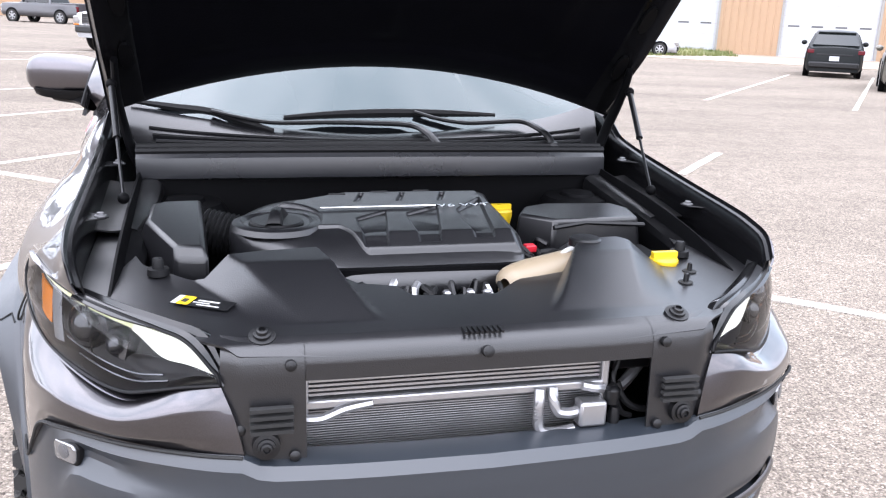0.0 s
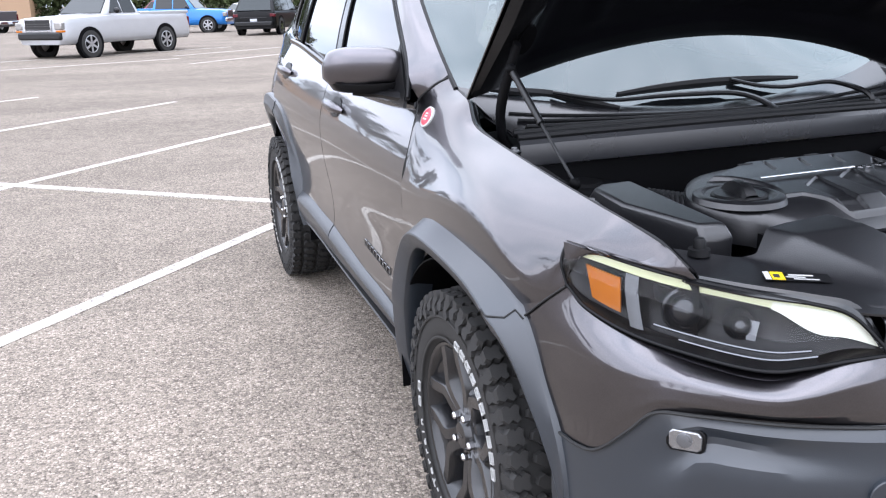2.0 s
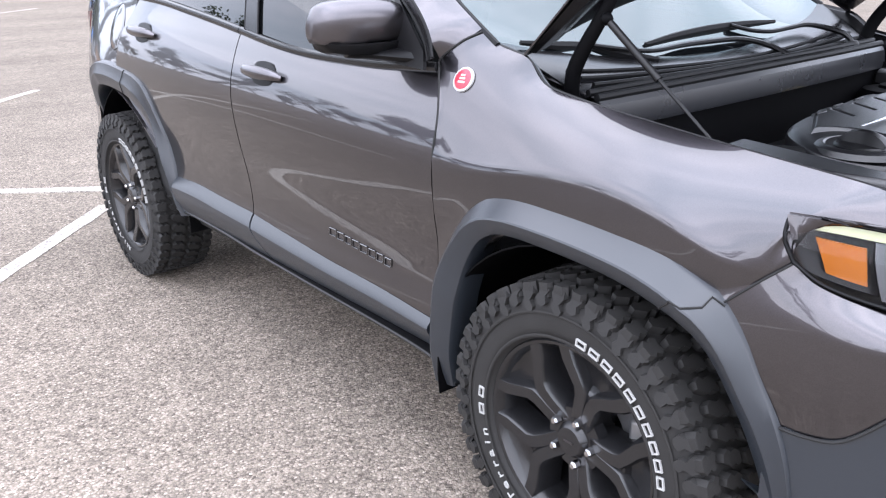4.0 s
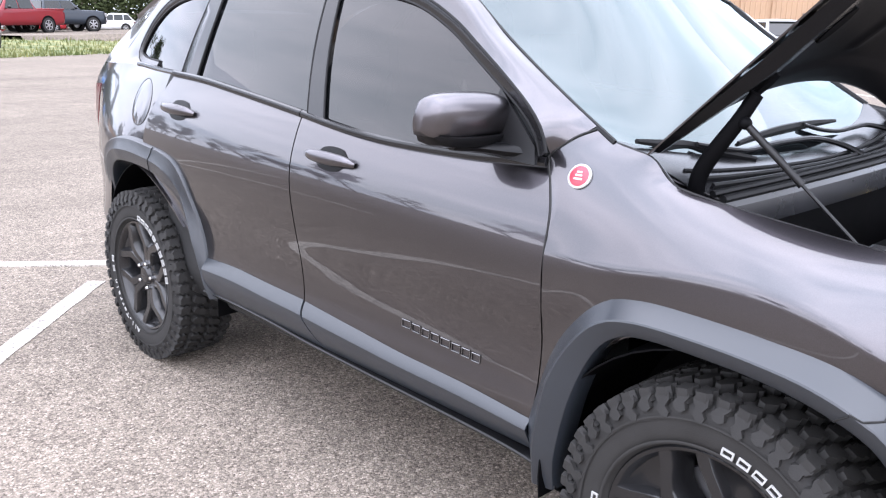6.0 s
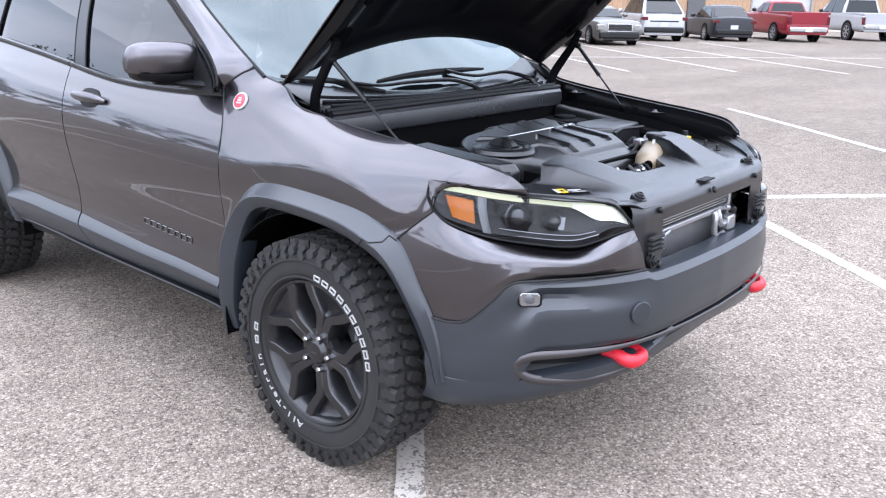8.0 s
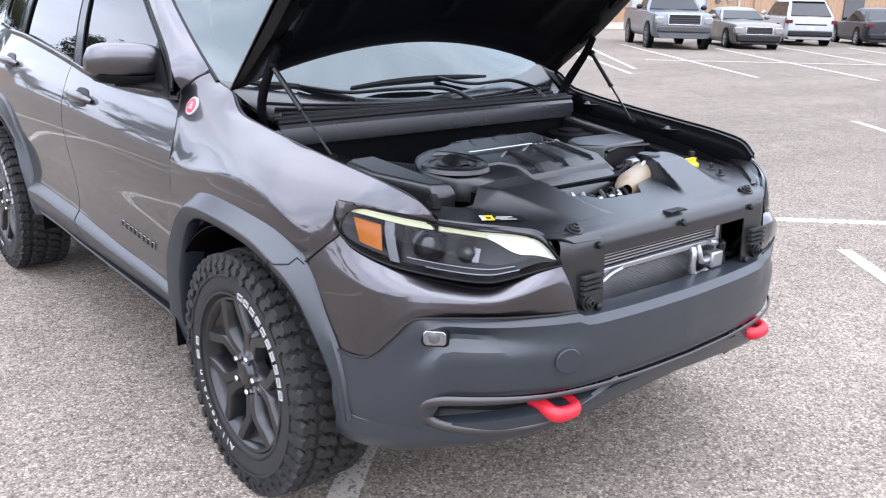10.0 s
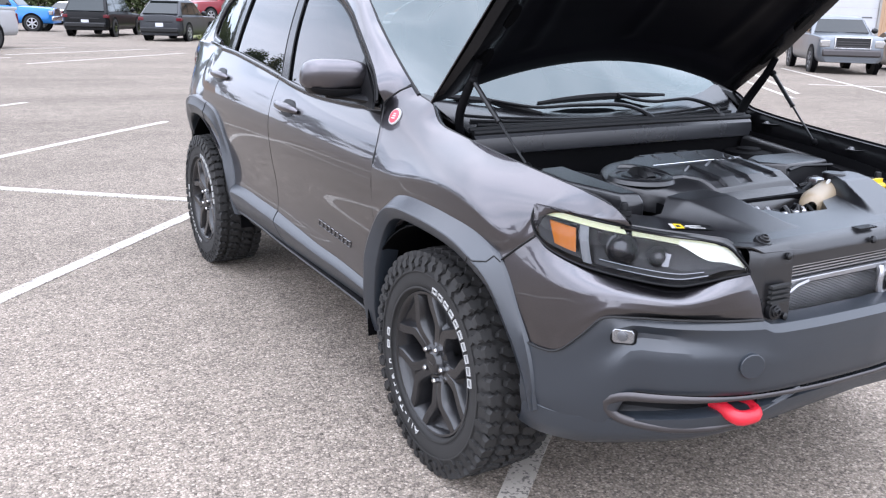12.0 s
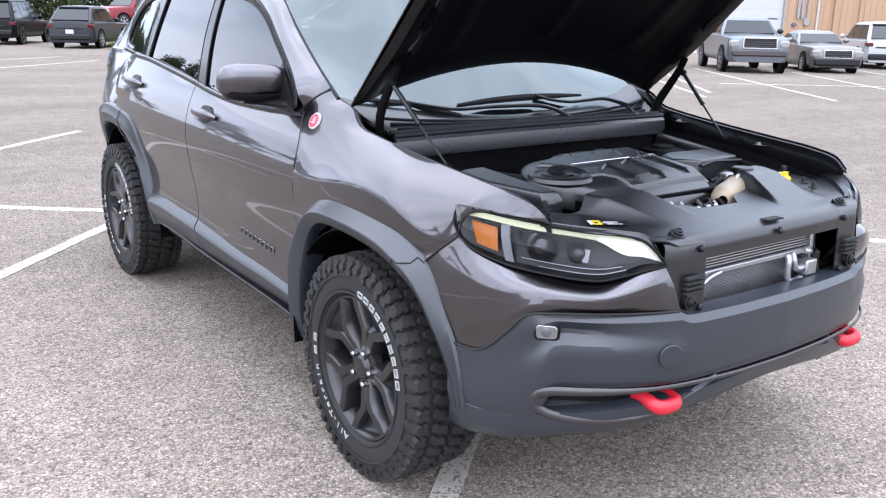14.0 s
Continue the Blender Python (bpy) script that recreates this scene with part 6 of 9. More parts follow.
def hood_point(x, v, drop=0.0):
    """A point of the open bonnet: v metres from its rear corners towards its nose, drop below its skin."""
    hw = 0.742
    k = 1 - min(1.0, abs(x) / hw) ** 2.0
    fwd = 0.105 * k * max(0.0, 1 - v / 0.7)
    crown = (0.092 + 0.015 * v) * k
    nose = -0.05 * max(0.0, v - 0.75) ** 2 * 3
    return HOOD_HINGE + Vector((x, 0, 0)) + HD * (v + fwd) + HN * (crown + nose - drop)


def build_hood():
    hood = tagged(new("hood"), "open metallic grey hood with a black lined underside")
    hood.parent = suv
    xs = np.linspace(-0.745, 0.745, 41)
    vs = np.linspace(0, 1.12, 28)

    def width(v):
        return 1.0 if v < 0.8 else 1.0 - 0.35 * ((v - 0.8) / 0.32) ** 2

    bm = bmesh.new()
    grid(bm, [[hood_point(x * width(v), v) for v in vs] for x in xs])
    part("hood_skin", bm, M_PAINT, hood, "metallic grey outer skin", out=tuple(HN), thick=0.004)
    # inner panel: a raised frame round the edge, then a recessed lined middle with ribs
    bm = bmesh.new()
    rows = []
    for x in np.linspace(-0.735, 0.735, 75):
        col = []
        for v in np.linspace(0.006, 1.10, 56):
            e = min(0.735 - abs(x), v + 0.0, 1.12 - v)
            d = 0.014 + 0.026 * min(1, max(0, e / 0.03))
            if e > 0.10:
                d -= 0.016 * min(1, (e - 0.10) / 0.03)
            for rx in (-0.42, 0.0, 0.42):
                if 0.17 < v < 0.95 and abs(x - rx * (1 + 0.25 * v)) < 0.05:
                    d += 0.010 * (1 - abs(x - rx * (1 + 0.25 * v)) / 0.05)
            col.append(hood_point(x * width(v), v, d * min(1.0, 0.30 + 2.2 * v)))
        rows.append(col)
    grid(bm, rows)
    part("hood_inner", bm, M_LINER, hood, "black inner panel and sound liner", out=tuple(-HN), smooth=50)
    for s in (-1, 1):
        # gloss black side frame with openings
        bm = bmesh.new()
        rows = [[hood_point(s * x, v, d * min(1.0, 0.30 + 2.2 * v)) for x, d in ((0.738, 0.012), (0.725, 0.046), (0.690, 0.052), (0.650, 0.046), (0.640, 0.030))] for v in np.linspace(0.02, 1.0, 26)]
        grid(bm, rows)
        part("hood_frame", bm, M_FRAMEBLACK, hood, "black painted edge frame", out=tuple(-HN))
        for k in range(4):
            bm = bmesh.new()
            c = hood_point(s * 0.668, 0.26 + 0.20 * k, 0.054)
            m = Matrix.Translation(c) @ (-HN).to_track_quat("Z", "Y").to_matrix().to_4x4()
            prism(bm, [(0.018 * math.cos(a), 0.05 * math.sin(a)) for a in np.linspace(0, 2 * math.pi, 15)[:-1]], -0.004, 0.004, "z")
            bmesh.ops.transform(bm, matrix=m, verts=bm.verts)
            part("frame_pad", bm, M_BAY, hood)
        # hinge arm: from the cowl corner up under the bonnet
        bm = bmesh.new()
        path = spline([(s * 0.655, 0.20, 1.045), (s * 0.678, 0.212, 1.085), (s * 0.692, 0.200, 1.15), (s * 0.699, 0.160, 1.215), (s * 0.700, 0.118, 1.275), (s * 0.697, 0.082, 1.338)], 18)
        sweep(bm, path, [0.024 - 0.008 * i / 17 for i in range(18)], 10, flat=0.55, up=(1, 0, 0))
        part("hood_hinge", bm, M_BAY, hood, "black steel hinge arm")
        # gas strut
        lo, hi = Vector((s * 0.668, -0.165, 1.040)), Vector((s * 0.708, 0.095, 1.276))
        mid = lo.lerp(hi, 0.52)
        bm = bmesh.new()
        sweep(bm, [mid, hi], 0.0082, 10)
        sweep(bm, [mid.lerp(hi, -0.02), mid.lerp(hi, 0.02)], 0.0095, 10)
        st = part("gas_strut", bm, M_BLACK, hood, "black gas strut")
        bm = bmesh.new()
        sweep(bm, [lo, mid], 0.0040, 8)
        part("strut_rod", bm, M_BLACK, st, "dark strut rod")
        for e in (lo, hi):
            bm = bmesh.new()
            bmesh.ops.create_icosphere(bm, subdivisions=2, radius=0.014, matrix=Matrix.Translation(e))
            part("strut_ball", bm, M_BAY, st)
    return hood


# ---- engine bay ----
def cover_height(x, y):
    """The top of the radiator cover: a plate with two raised wedges, one on either side of the engine."""
    z = 0.934 + 0.11 * max(0.0, y + 0.86) * 0.55
    ax = abs(x)
    depth = max(0.0, min(1.0, (y + 0.775) / 0.20))
    back = min(1.0, max(0.0, (y + 0.775) / 0.29))
    inner = (0.165 + 0.075 * back) if x < 0 else (0.150 + 0.155 * back)
    outer = (0.310 + 0.150 * back) if x < 0 else (0.350 + 0.095 * back)
    edge = min(1.0, max(0.0, (ax - inner) / 0.022)) * min(1.0, max(0.0, (outer + 0.075 - ax) / 0.075))
    z += 0.046 * edge * depth
    z -= 0.030 * max(0.0, ax - 0.50)
    z -= 0.020 * max(0.0, 1 - (y + 0.872) / 0.03) ** 2
    return z


COVER_BACK = ([-0.722, -0.66, -0.61, -0.565, -0.52, -0.485, -0.44, -0.38, -0.26, -0.235, -0.19, -0.113, -0.094, -0.04, 0.075, 0.11, 0.14, 0.30, 0.33, 0.42, 0.47, 0.53, 0.60, 0.64, 0.722],
              [-0.14, -0.27, -0.43, -0.480, -0.530, -0.555, -0.525, -0.510, -0.495, -0.520, -0.590, -0.615, -0.665, -0.672, -0.675, -0.640, -0.610, -0.505, -0.490, -0.485, -0.555, -0.570, -0.46, -0.30, -0.15])


def build_bay():
    bay = tagged(new("engine_bay"), "engine bay with black plastic covers")
    bay.parent = suv
    xs = np.linspace(-0.722, 0.722, 215)
    front = lambda x: float(np.interp(abs(x), (0.0, 0.25, 0.43, 0.49, 0.56, 0.63, 0.70, 0.725), (-0.874, -0.873, -0.866, -0.825, -0.770, -0.710, -0.630, -0.59)))
    bm = bmesh.new()
    rows = []
    for x in xs:
        y0, y1 = front(x), float(np.interp(x, *COVER_BACK))
        ys = np.linspace(y0, max(y1, y0 + 0.01), 52)
        rows.append([(x, y, cover_height(x, y)) for y in ys] + [(x, ys[-1] + 0.003, cover_height(x, ys[-1]) - 0.03)])
    grid(bm, rows)
    rc = part("radiator_cover", bm, M_COVER, bay, "black plastic radiator cover", out=(0, 0, 1), thick=0.004, smooth=24)
    # front face round the open grille
    def face(s, edge_in, edge_out, z0, nm="grille_panel"):
        b = bmesh.new()
        rows = []
        for u in np.linspace(0, 1, 14):
            row = []
            for z in np.r_[np.linspace(z0, 0.905, 8), 0.918, 0.929, 0.9345, 0.9385]:
                xo = float(np.interp(z, *edge_out)) if edge_out else edge_in
                x = s * (edge_in + (xo - edge_in) * u) if edge_out else edge_in * (2 * u - 1)
                back = float(np.interp(z, (0.905, 0.918, 0.929, 0.9345, 0.9385), (0.0, 0.004, 0.013, 0.026, 0.045)))
                y = front(min(abs(x), 0.425)) - 0.002 - 0.008 * (0.93 - z) / 0.2 + back + 0.55 * max(0.0, abs(x) - 0.425)
                row.append((x, y, z))
            rows.append(row)
        grid(b, rows)
        return part(nm, b, M_COVER, rc, out=(0, -1, 0), thick=0.004, smooth=50)

    for s in (-1, 1):
        face(s, 0.320, ((0.71, 0.75, 0.80, 0.864, 0.93), (0.425, 0.428, 0.440, 0.462, 0.458)), 0.712)
    face(1, 0.322, None, 0.874)
    # slots, bolts, pins
    for s in (-1, 1):
        for k in range(4):
            bm = bmesh.new()
            x = s * 0.378
            box(bm, (x - 0.036, -0.895, 0.789 + 0.0135 * k), (x + 0.036, -0.882, 0.7955 + 0.0135 * k))
            part("slot", bm, M_DOORGAP, rc, smooth=0)
        for nm, c, n in (("latch_bolt", (s * 0.389, -0.828, 0.940), (0, -0.35, 0.94)), ("lower_bolt", (s * 0.388, -0.888, 0.765), (0, -1, 0.1))):
            bm = bmesh.new()
            lathe(bm, [(-0.01, 0.024), (0.003, 0.023), (0.004, 0.016), (0.009, 0.0155), (0.010, 0.011), (0.015, 0.0098), (0.016, 0.006), (0.011, 0.005), (0.011, 0.0004)], (0, 0, 0), "z", 18)
            bmesh.ops.transform(bm, matrix=Matrix.Translation(c) @ Vector(n).to_track_quat("Z", "Y").to_matrix().to_4x4(), verts=bm.verts)
            part(nm, bm, M_BLACK, rc, "black bolt with a washer", smooth=30)
        for c in ((s * 0.345, -0.880, 0.905), (s * 0.34, -0.886, 0.742), (s * 0.43, -0.872, 0.79)):
            bm = bmesh.new()
            lathe(bm, [(-0.006, 0.010), (0.002, 0.0095), (0.004, 0.006), (0.0045, 0.0004)], (0, 0, 0), "z", 14)
            bmesh.ops.transform(bm, matrix=Matrix.Translation(c) @ Vector((0, -1, 0.15)).to_track_quat("Z", "Y").to_matrix().to_4x4(), verts=bm.verts)
            part("push_pin", bm, M_BLACK, rc)
        bm = bmesh.new()
        c = (s * 0.575, -0.50, 0.966)
        lathe(bm, [(-0.01, 0.022), (0.003, 0.021), (0.004, 0.012), (0.020, 0.011), (0.024, 0.009), (0.025, 0.0004)], c, "z", 16)
        part("rubber_stop", bm, M_RUBBER, rc, "black rubber stop")
    bm = bmesh.new()
    lathe(bm, [(-0.006, 0.011), (0.002, 0.0105), (0.004, 0.007), (0.0045, 0.0004)], (0, 0, 0), "z", 14)
    bmesh.ops.transform(bm, matrix=Matrix.Translation((-0.004, -0.887, 0.912)) @ Vector((0, -1, 0.3)).to_track_quat("Z", "Y").to_matrix().to_4x4(), verts=bm.verts)
    part("push_pin", bm, M_BLACK, rc)
    for k in range(8):
        bm = bmesh.new()
        x = -0.042 + 0.0095 * k
        box(bm, (x, -0.868, 0.938), (x + 0.0045, -0.838, 0.9425))
        part("cover_rib", bm, M_BLACK, rc, smooth=0)
    # far-side clip slots
    for x, y in ((0.50, -0.665), (0.545, -0.60)):
        bm = bmesh.new()
        lathe(bm, [(0.0, 0.016), (0.002, 0.015), (0.003, 0.0004)], (x, y, cover_height(x, y) + 0.001), "z", 14)
        part("clip_hole", bm, M_DOORGAP, rc)
        bm = bmesh.new()
        lathe(bm, [(0.0, 0.006), (0.018, 0.005), (0.02, 0.0004)], (x, y, cover_height(x, y) + 0.002), "z", 10)
        part("clip", bm, M_BLACK, rc)
    # warning label: white and yellow block and a line of unread print
    a, b = Vector((-0.545, -0.600, 0)), Vector((-0.430, -0.735, 0))
    d = Vector((0.88, -0.47, 0)).normalized()
    ang = math.degrees(math.atan2(d.y, d.x))
    base = Vector((-0.487, -0.668, cover_height(-0.487, -0.668) + 0.004))
    gx = (cover_height(-0.44, -0.668) - cover_height(-0.53, -0.668)) / 0.09
    gy = (cover_height(-0.487, -0.63) - cover_height(-0.487, -0.71)) / 0.08
    up = Vector((-gx, -gy, 1)).normalized()
    along = (Vector((d.x, d.y, d.x * gx + d.y * gy))).normalized()
    m = Matrix((along, up.cross(along), up)).transposed().to_4x4()
    m.translation = base
    m = m @ Matrix.Scale(0.74, 4)
    for nm, x0, x1, y0, y1, h, mat in (("label_sheet", -0.078, 0.078, -0.027, 0.027, 0.0008, M_BLACK), ("label_white", -0.076, -0.062, -0.025, 0.025, 0.0022, M_WHITE), ("label_yellow", -0.060, -0.030, -0.025, 0.025, 0.0022, M_YELLOW), ("label_sign", -0.055, -0.040, -0.014, 0.008, 0.0028, M_DOORGAP), ("label_print", -0.018, 0.040, 0.006, 0.013, 0.0016, M_WHITE), ("label_print", -0.010, 0.050, -0.018, -0.013, 0.0016, M_WHITE), ("label_print", -0.026, 0.020, -0.006, -0.001, 0.0016, M_WHITE)):
        bm = bmesh.new()
        box(bm, (x0, y0, 0), (x1, y1, h), m)
        part(nm, bm, mat, rc, "yellow, white and black warning label" if nm == "label_sheet" else "", smooth=0)
    # black covers between radiator cover and lamps
    for s in (-1, 1):
        pts = coons([(-0.714, -0.655, 0.968), (-0.64, -0.735, 0.958), (-0.55, -0.800, 0.948), (-0.500, -0.832, 0.925), (-0.455, -0.856, 0.865)], [(-0.690, -0.60, 0.962), (-0.62, -0.672, 0.956), (-0.53, -0.755, 0.948), (-0.470, -0.800, 0.935), (-0.440, -0.845, 0.86)], [(-0.714, -0.655, 0.968), (-0.690, -0.60, 0.962)], [(-0.455, -0.856, 0.865), (-0.440, -0.845, 0.86)], 26, 8)
        for i in range(26):
            for j in range(8):
                pts[i, j, 2] += 0.010 * math.sin(math.pi * j / 7) - (0.012 if j in (3, 4) else 0)
        skin("lamp_cover", pts, M_GLOSSBLACK, bay, s, "black cover behind the head lamp", thick=0.004, out=(0, 0, 1), smooth=30)
    # radiator stack
    bm = bmesh.new()
    box(bm, (-0.325, -0.80, 0.62), (0.268, -0.77, 0.90))
    part("radiator_core", bm, M_FINS, bay, "grey radiator")
    for k in range(7):
        bm = bmesh.new()
        z = 0.822 + 0.0085 * k
        box(bm, (-0.318, -0.826, z), (0.246, -0.806, z + 0.0045))
        part("cooler_tube", bm, M_ALU, bay, "bright cooler tube", smooth=0)
    bm = bmesh.new()
    grid(bm, [[(x, -0.812, z) for z in (0.815, 0.885)] for x in (-0.318, 0.246)])
    part("cooler_back", bm, M_BAY, bay, out=(0, -1, 0))
    bm = bmesh.new()
    box(bm, (-0.322, -0.838, 0.800), (0.250, -0.806, 0.818))
    part("cooler_rail", bm, M_ALU, bay, "bright aluminium rail", bevel=0.004)
    bm = bmesh.new()
    sweep(bm, spline([(-0.325, -0.838, 0.785), (-0.29, -0.842, 0.786), (-0.25, -0.840, 0.800), (-0.20, -0.835, 0.806)], 14), 0.009, 8)
    part("cooler_pipe", bm, M_ALU, bay, "bright pipe")
    for x in (-0.322, 0.246):
        bm = bmesh.new()
        box(bm, (x - 0.006, -0.838, 0.77), (x + 0.010, -0.80, 0.885))
        part("cooler_end", bm, M_ALU, bay, bevel=0.004)
    bm = bmesh.new()
    for k in range(34):
        z = 0.640 + 0.0048 * k
        box(bm, (-0.318, -0.812, z), (0.255, -0.802, z + 0.0026))
    part("condenser_core", bm, M_ALU, bay, "fine grey condenser fins", smooth=0, kind="stuff")
    for path, r in (([(0.115, -0.842, 0.808), (0.112, -0.850, 0.79), (0.112, -0.850, 0.748), (0.122, -0.852, 0.728), (0.150, -0.852, 0.724), (0.185, -0.850, 0.728)], 0.0105), ([(0.140, -0.842, 0.812), (0.140, -0.850, 0.79), (0.148, -0.852, 0.768), (0.17, -0.852, 0.762), (0.195, -0.848, 0.764)], 0.0105), ([(0.20, -0.840, 0.812), (0.225, -0.842, 0.806), (0.245, -0.835, 0.80)], 0.010)):
        bm = bmesh.new()
        sweep(bm, spline(path, 24), r, 8)
        part("coolant_pipe", bm, M_ALU, bay, "bright bent aluminium pipe")
    bm = bmesh.new()
    box(bm, (0.19, -0.866, 0.735), (0.245, -0.83, 0.785))
    part("valve_block", bm, M_ALU, bay, "bright valve block", bevel=0.006)
    bm = bmesh.new()
    lathe(bm, [(-0.018, 0.014), (0, 0.016), (0.01, 0.016), (0.016, 0.010), (0.017, 0.0005)], (0.262, -0.842, 0.79), "z", 14)
    lathe(bm, [(-0.018, 0.010), (0, 0.012), (0.02, 0.008), (0.021, 0.0005)], (0.268, -0.846, 0.745), "z", 12)
    part("valve_cap", bm, M_BLACK, bay, "black valve cap")
    bm = bmesh.new()
    sweep(bm, spline([(0.262, -0.84, 0.81), (0.275, -0.84, 0.77), (0.29, -0.835, 0.745), (0.312, -0.83, 0.735)], 16), 0.006, 6)
    sweep(bm, spline([(0.285, -0.82, 0.86), (0.268, -0.83, 0.82), (0.272, -0.84, 0.78)], 12), 0.005, 6)
    part("bay_hose", bm, M_RUBBER, bay, "black hose")
    bm = bmesh.new()
    box(bm, (0.285, -0.80, 0.84), (0.318, -0.77, 0.872))
    part("bay_bracket", bm, M_BLACK, bay, bevel=0.004)
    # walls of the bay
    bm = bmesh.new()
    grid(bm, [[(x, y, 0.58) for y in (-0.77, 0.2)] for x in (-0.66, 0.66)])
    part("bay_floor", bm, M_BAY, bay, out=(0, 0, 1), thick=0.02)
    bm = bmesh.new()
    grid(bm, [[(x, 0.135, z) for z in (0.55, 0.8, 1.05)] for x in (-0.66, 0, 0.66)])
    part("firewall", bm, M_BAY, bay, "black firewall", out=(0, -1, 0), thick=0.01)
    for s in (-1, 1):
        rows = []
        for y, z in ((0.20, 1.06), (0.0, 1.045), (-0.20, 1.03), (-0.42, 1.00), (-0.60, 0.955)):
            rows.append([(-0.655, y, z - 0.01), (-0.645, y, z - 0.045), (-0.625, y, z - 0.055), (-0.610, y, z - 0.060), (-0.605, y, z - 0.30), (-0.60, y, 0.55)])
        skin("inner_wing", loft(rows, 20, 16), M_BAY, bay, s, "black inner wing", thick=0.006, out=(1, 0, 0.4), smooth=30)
        for y in (-0.30, 0.09):
            z = 1.055 + 0.12 * (y + 0.1)
            bm = bmesh.new()
            prism(bm, [(s * 0.742, y - 0.045), (s * 0.690, y - 0.018), (s * 0.684, y), (s * 0.690, y + 0.018), (s * 0.742, y + 0.040)], z - 0.004, z, "z", 0.02)
            part("wing_bracket", bm, M_FRAMEBLACK, bay, "black bolted tab", bevel=0.002)
            bm = bmesh.new()
            lathe(bm, [(-0.001, 0.013), (0.002, 0.0125), (0.003, 0.008), (0.008, 0.0075), (0.009, 0.0005)], (s * 0.702, y, z), "z", 12)
            part("wing_bolt", bm, M_FINS, bay, "steel bolt", smooth=30)
        # ribbed tray along the inner wing
        rows = []
        for y, z, x in ((0.12, 1.018, 0.60), (-0.05, 1.000, 0.605), (-0.14, 0.990, 0.612), (-0.24, 0.978, 0.63)):
            rows.append([(s * 0.735, y, z + 0.010), (s * 0.69, y, z + 0.004), (s * 0.66, y, z + 0.008), (s * (x + 0.02), y, z + 0.010), (s * x, y, z), (s * (x - 0.004), y, z - 0.03)])
        bm = bmesh.new()
        grid(bm, loft(rows, 16, 12))
        part("wing_tray", bm, M_BLACK, bay, "black tray along the inner wing", out=(0, 0, 1), thick=0.004, smooth=30)
        bm = bmesh.new()
        lathe(bm, [(-0.10, 0.11), (-0.02, 0.105), (0, 0.09), (0.004, 0.05), (0.012, 0.045), (0.014, 0.0005)], (s * 0.54, 0.03, 0.985), "z", 30)
        part("strut_tower", bm, M_BAY, bay, "dark strut tower", smooth=40)
    build_engine(bay)
    build_cowl()


def build_opening(bay):
    """Hose, pipe and box seen through the gap beside the radiator."""
    bm = bmesh.new()
    sweep(bm, spline([(0.285, -0.815, 0.800), (0.300, -0.822, 0.765), (0.335, -0.826, 0.745), (0.395, -0.815, 0.742)], 16), 0.007, 8)
    part("bay_hose", bm, M_RUBBER, bay, "black rubber hose")
    bm = bmesh.new()
    sweep(bm, spline([(0.315, -0.74, 0.735), (0.345, -0.745, 0.775), (0.372, -0.735, 0.80)], 10), 0.012, 8)
    part("bay_pipe", bm, M_FINS, bay, "dull metal pipe")
    bm = bmesh.new()
    box(bm, (0.305, -0.75, 0.795), (0.39, -0.70, 0.832))
    part("duct", bm, M_COVER, bay, "black plastic duct", bevel=0.006)


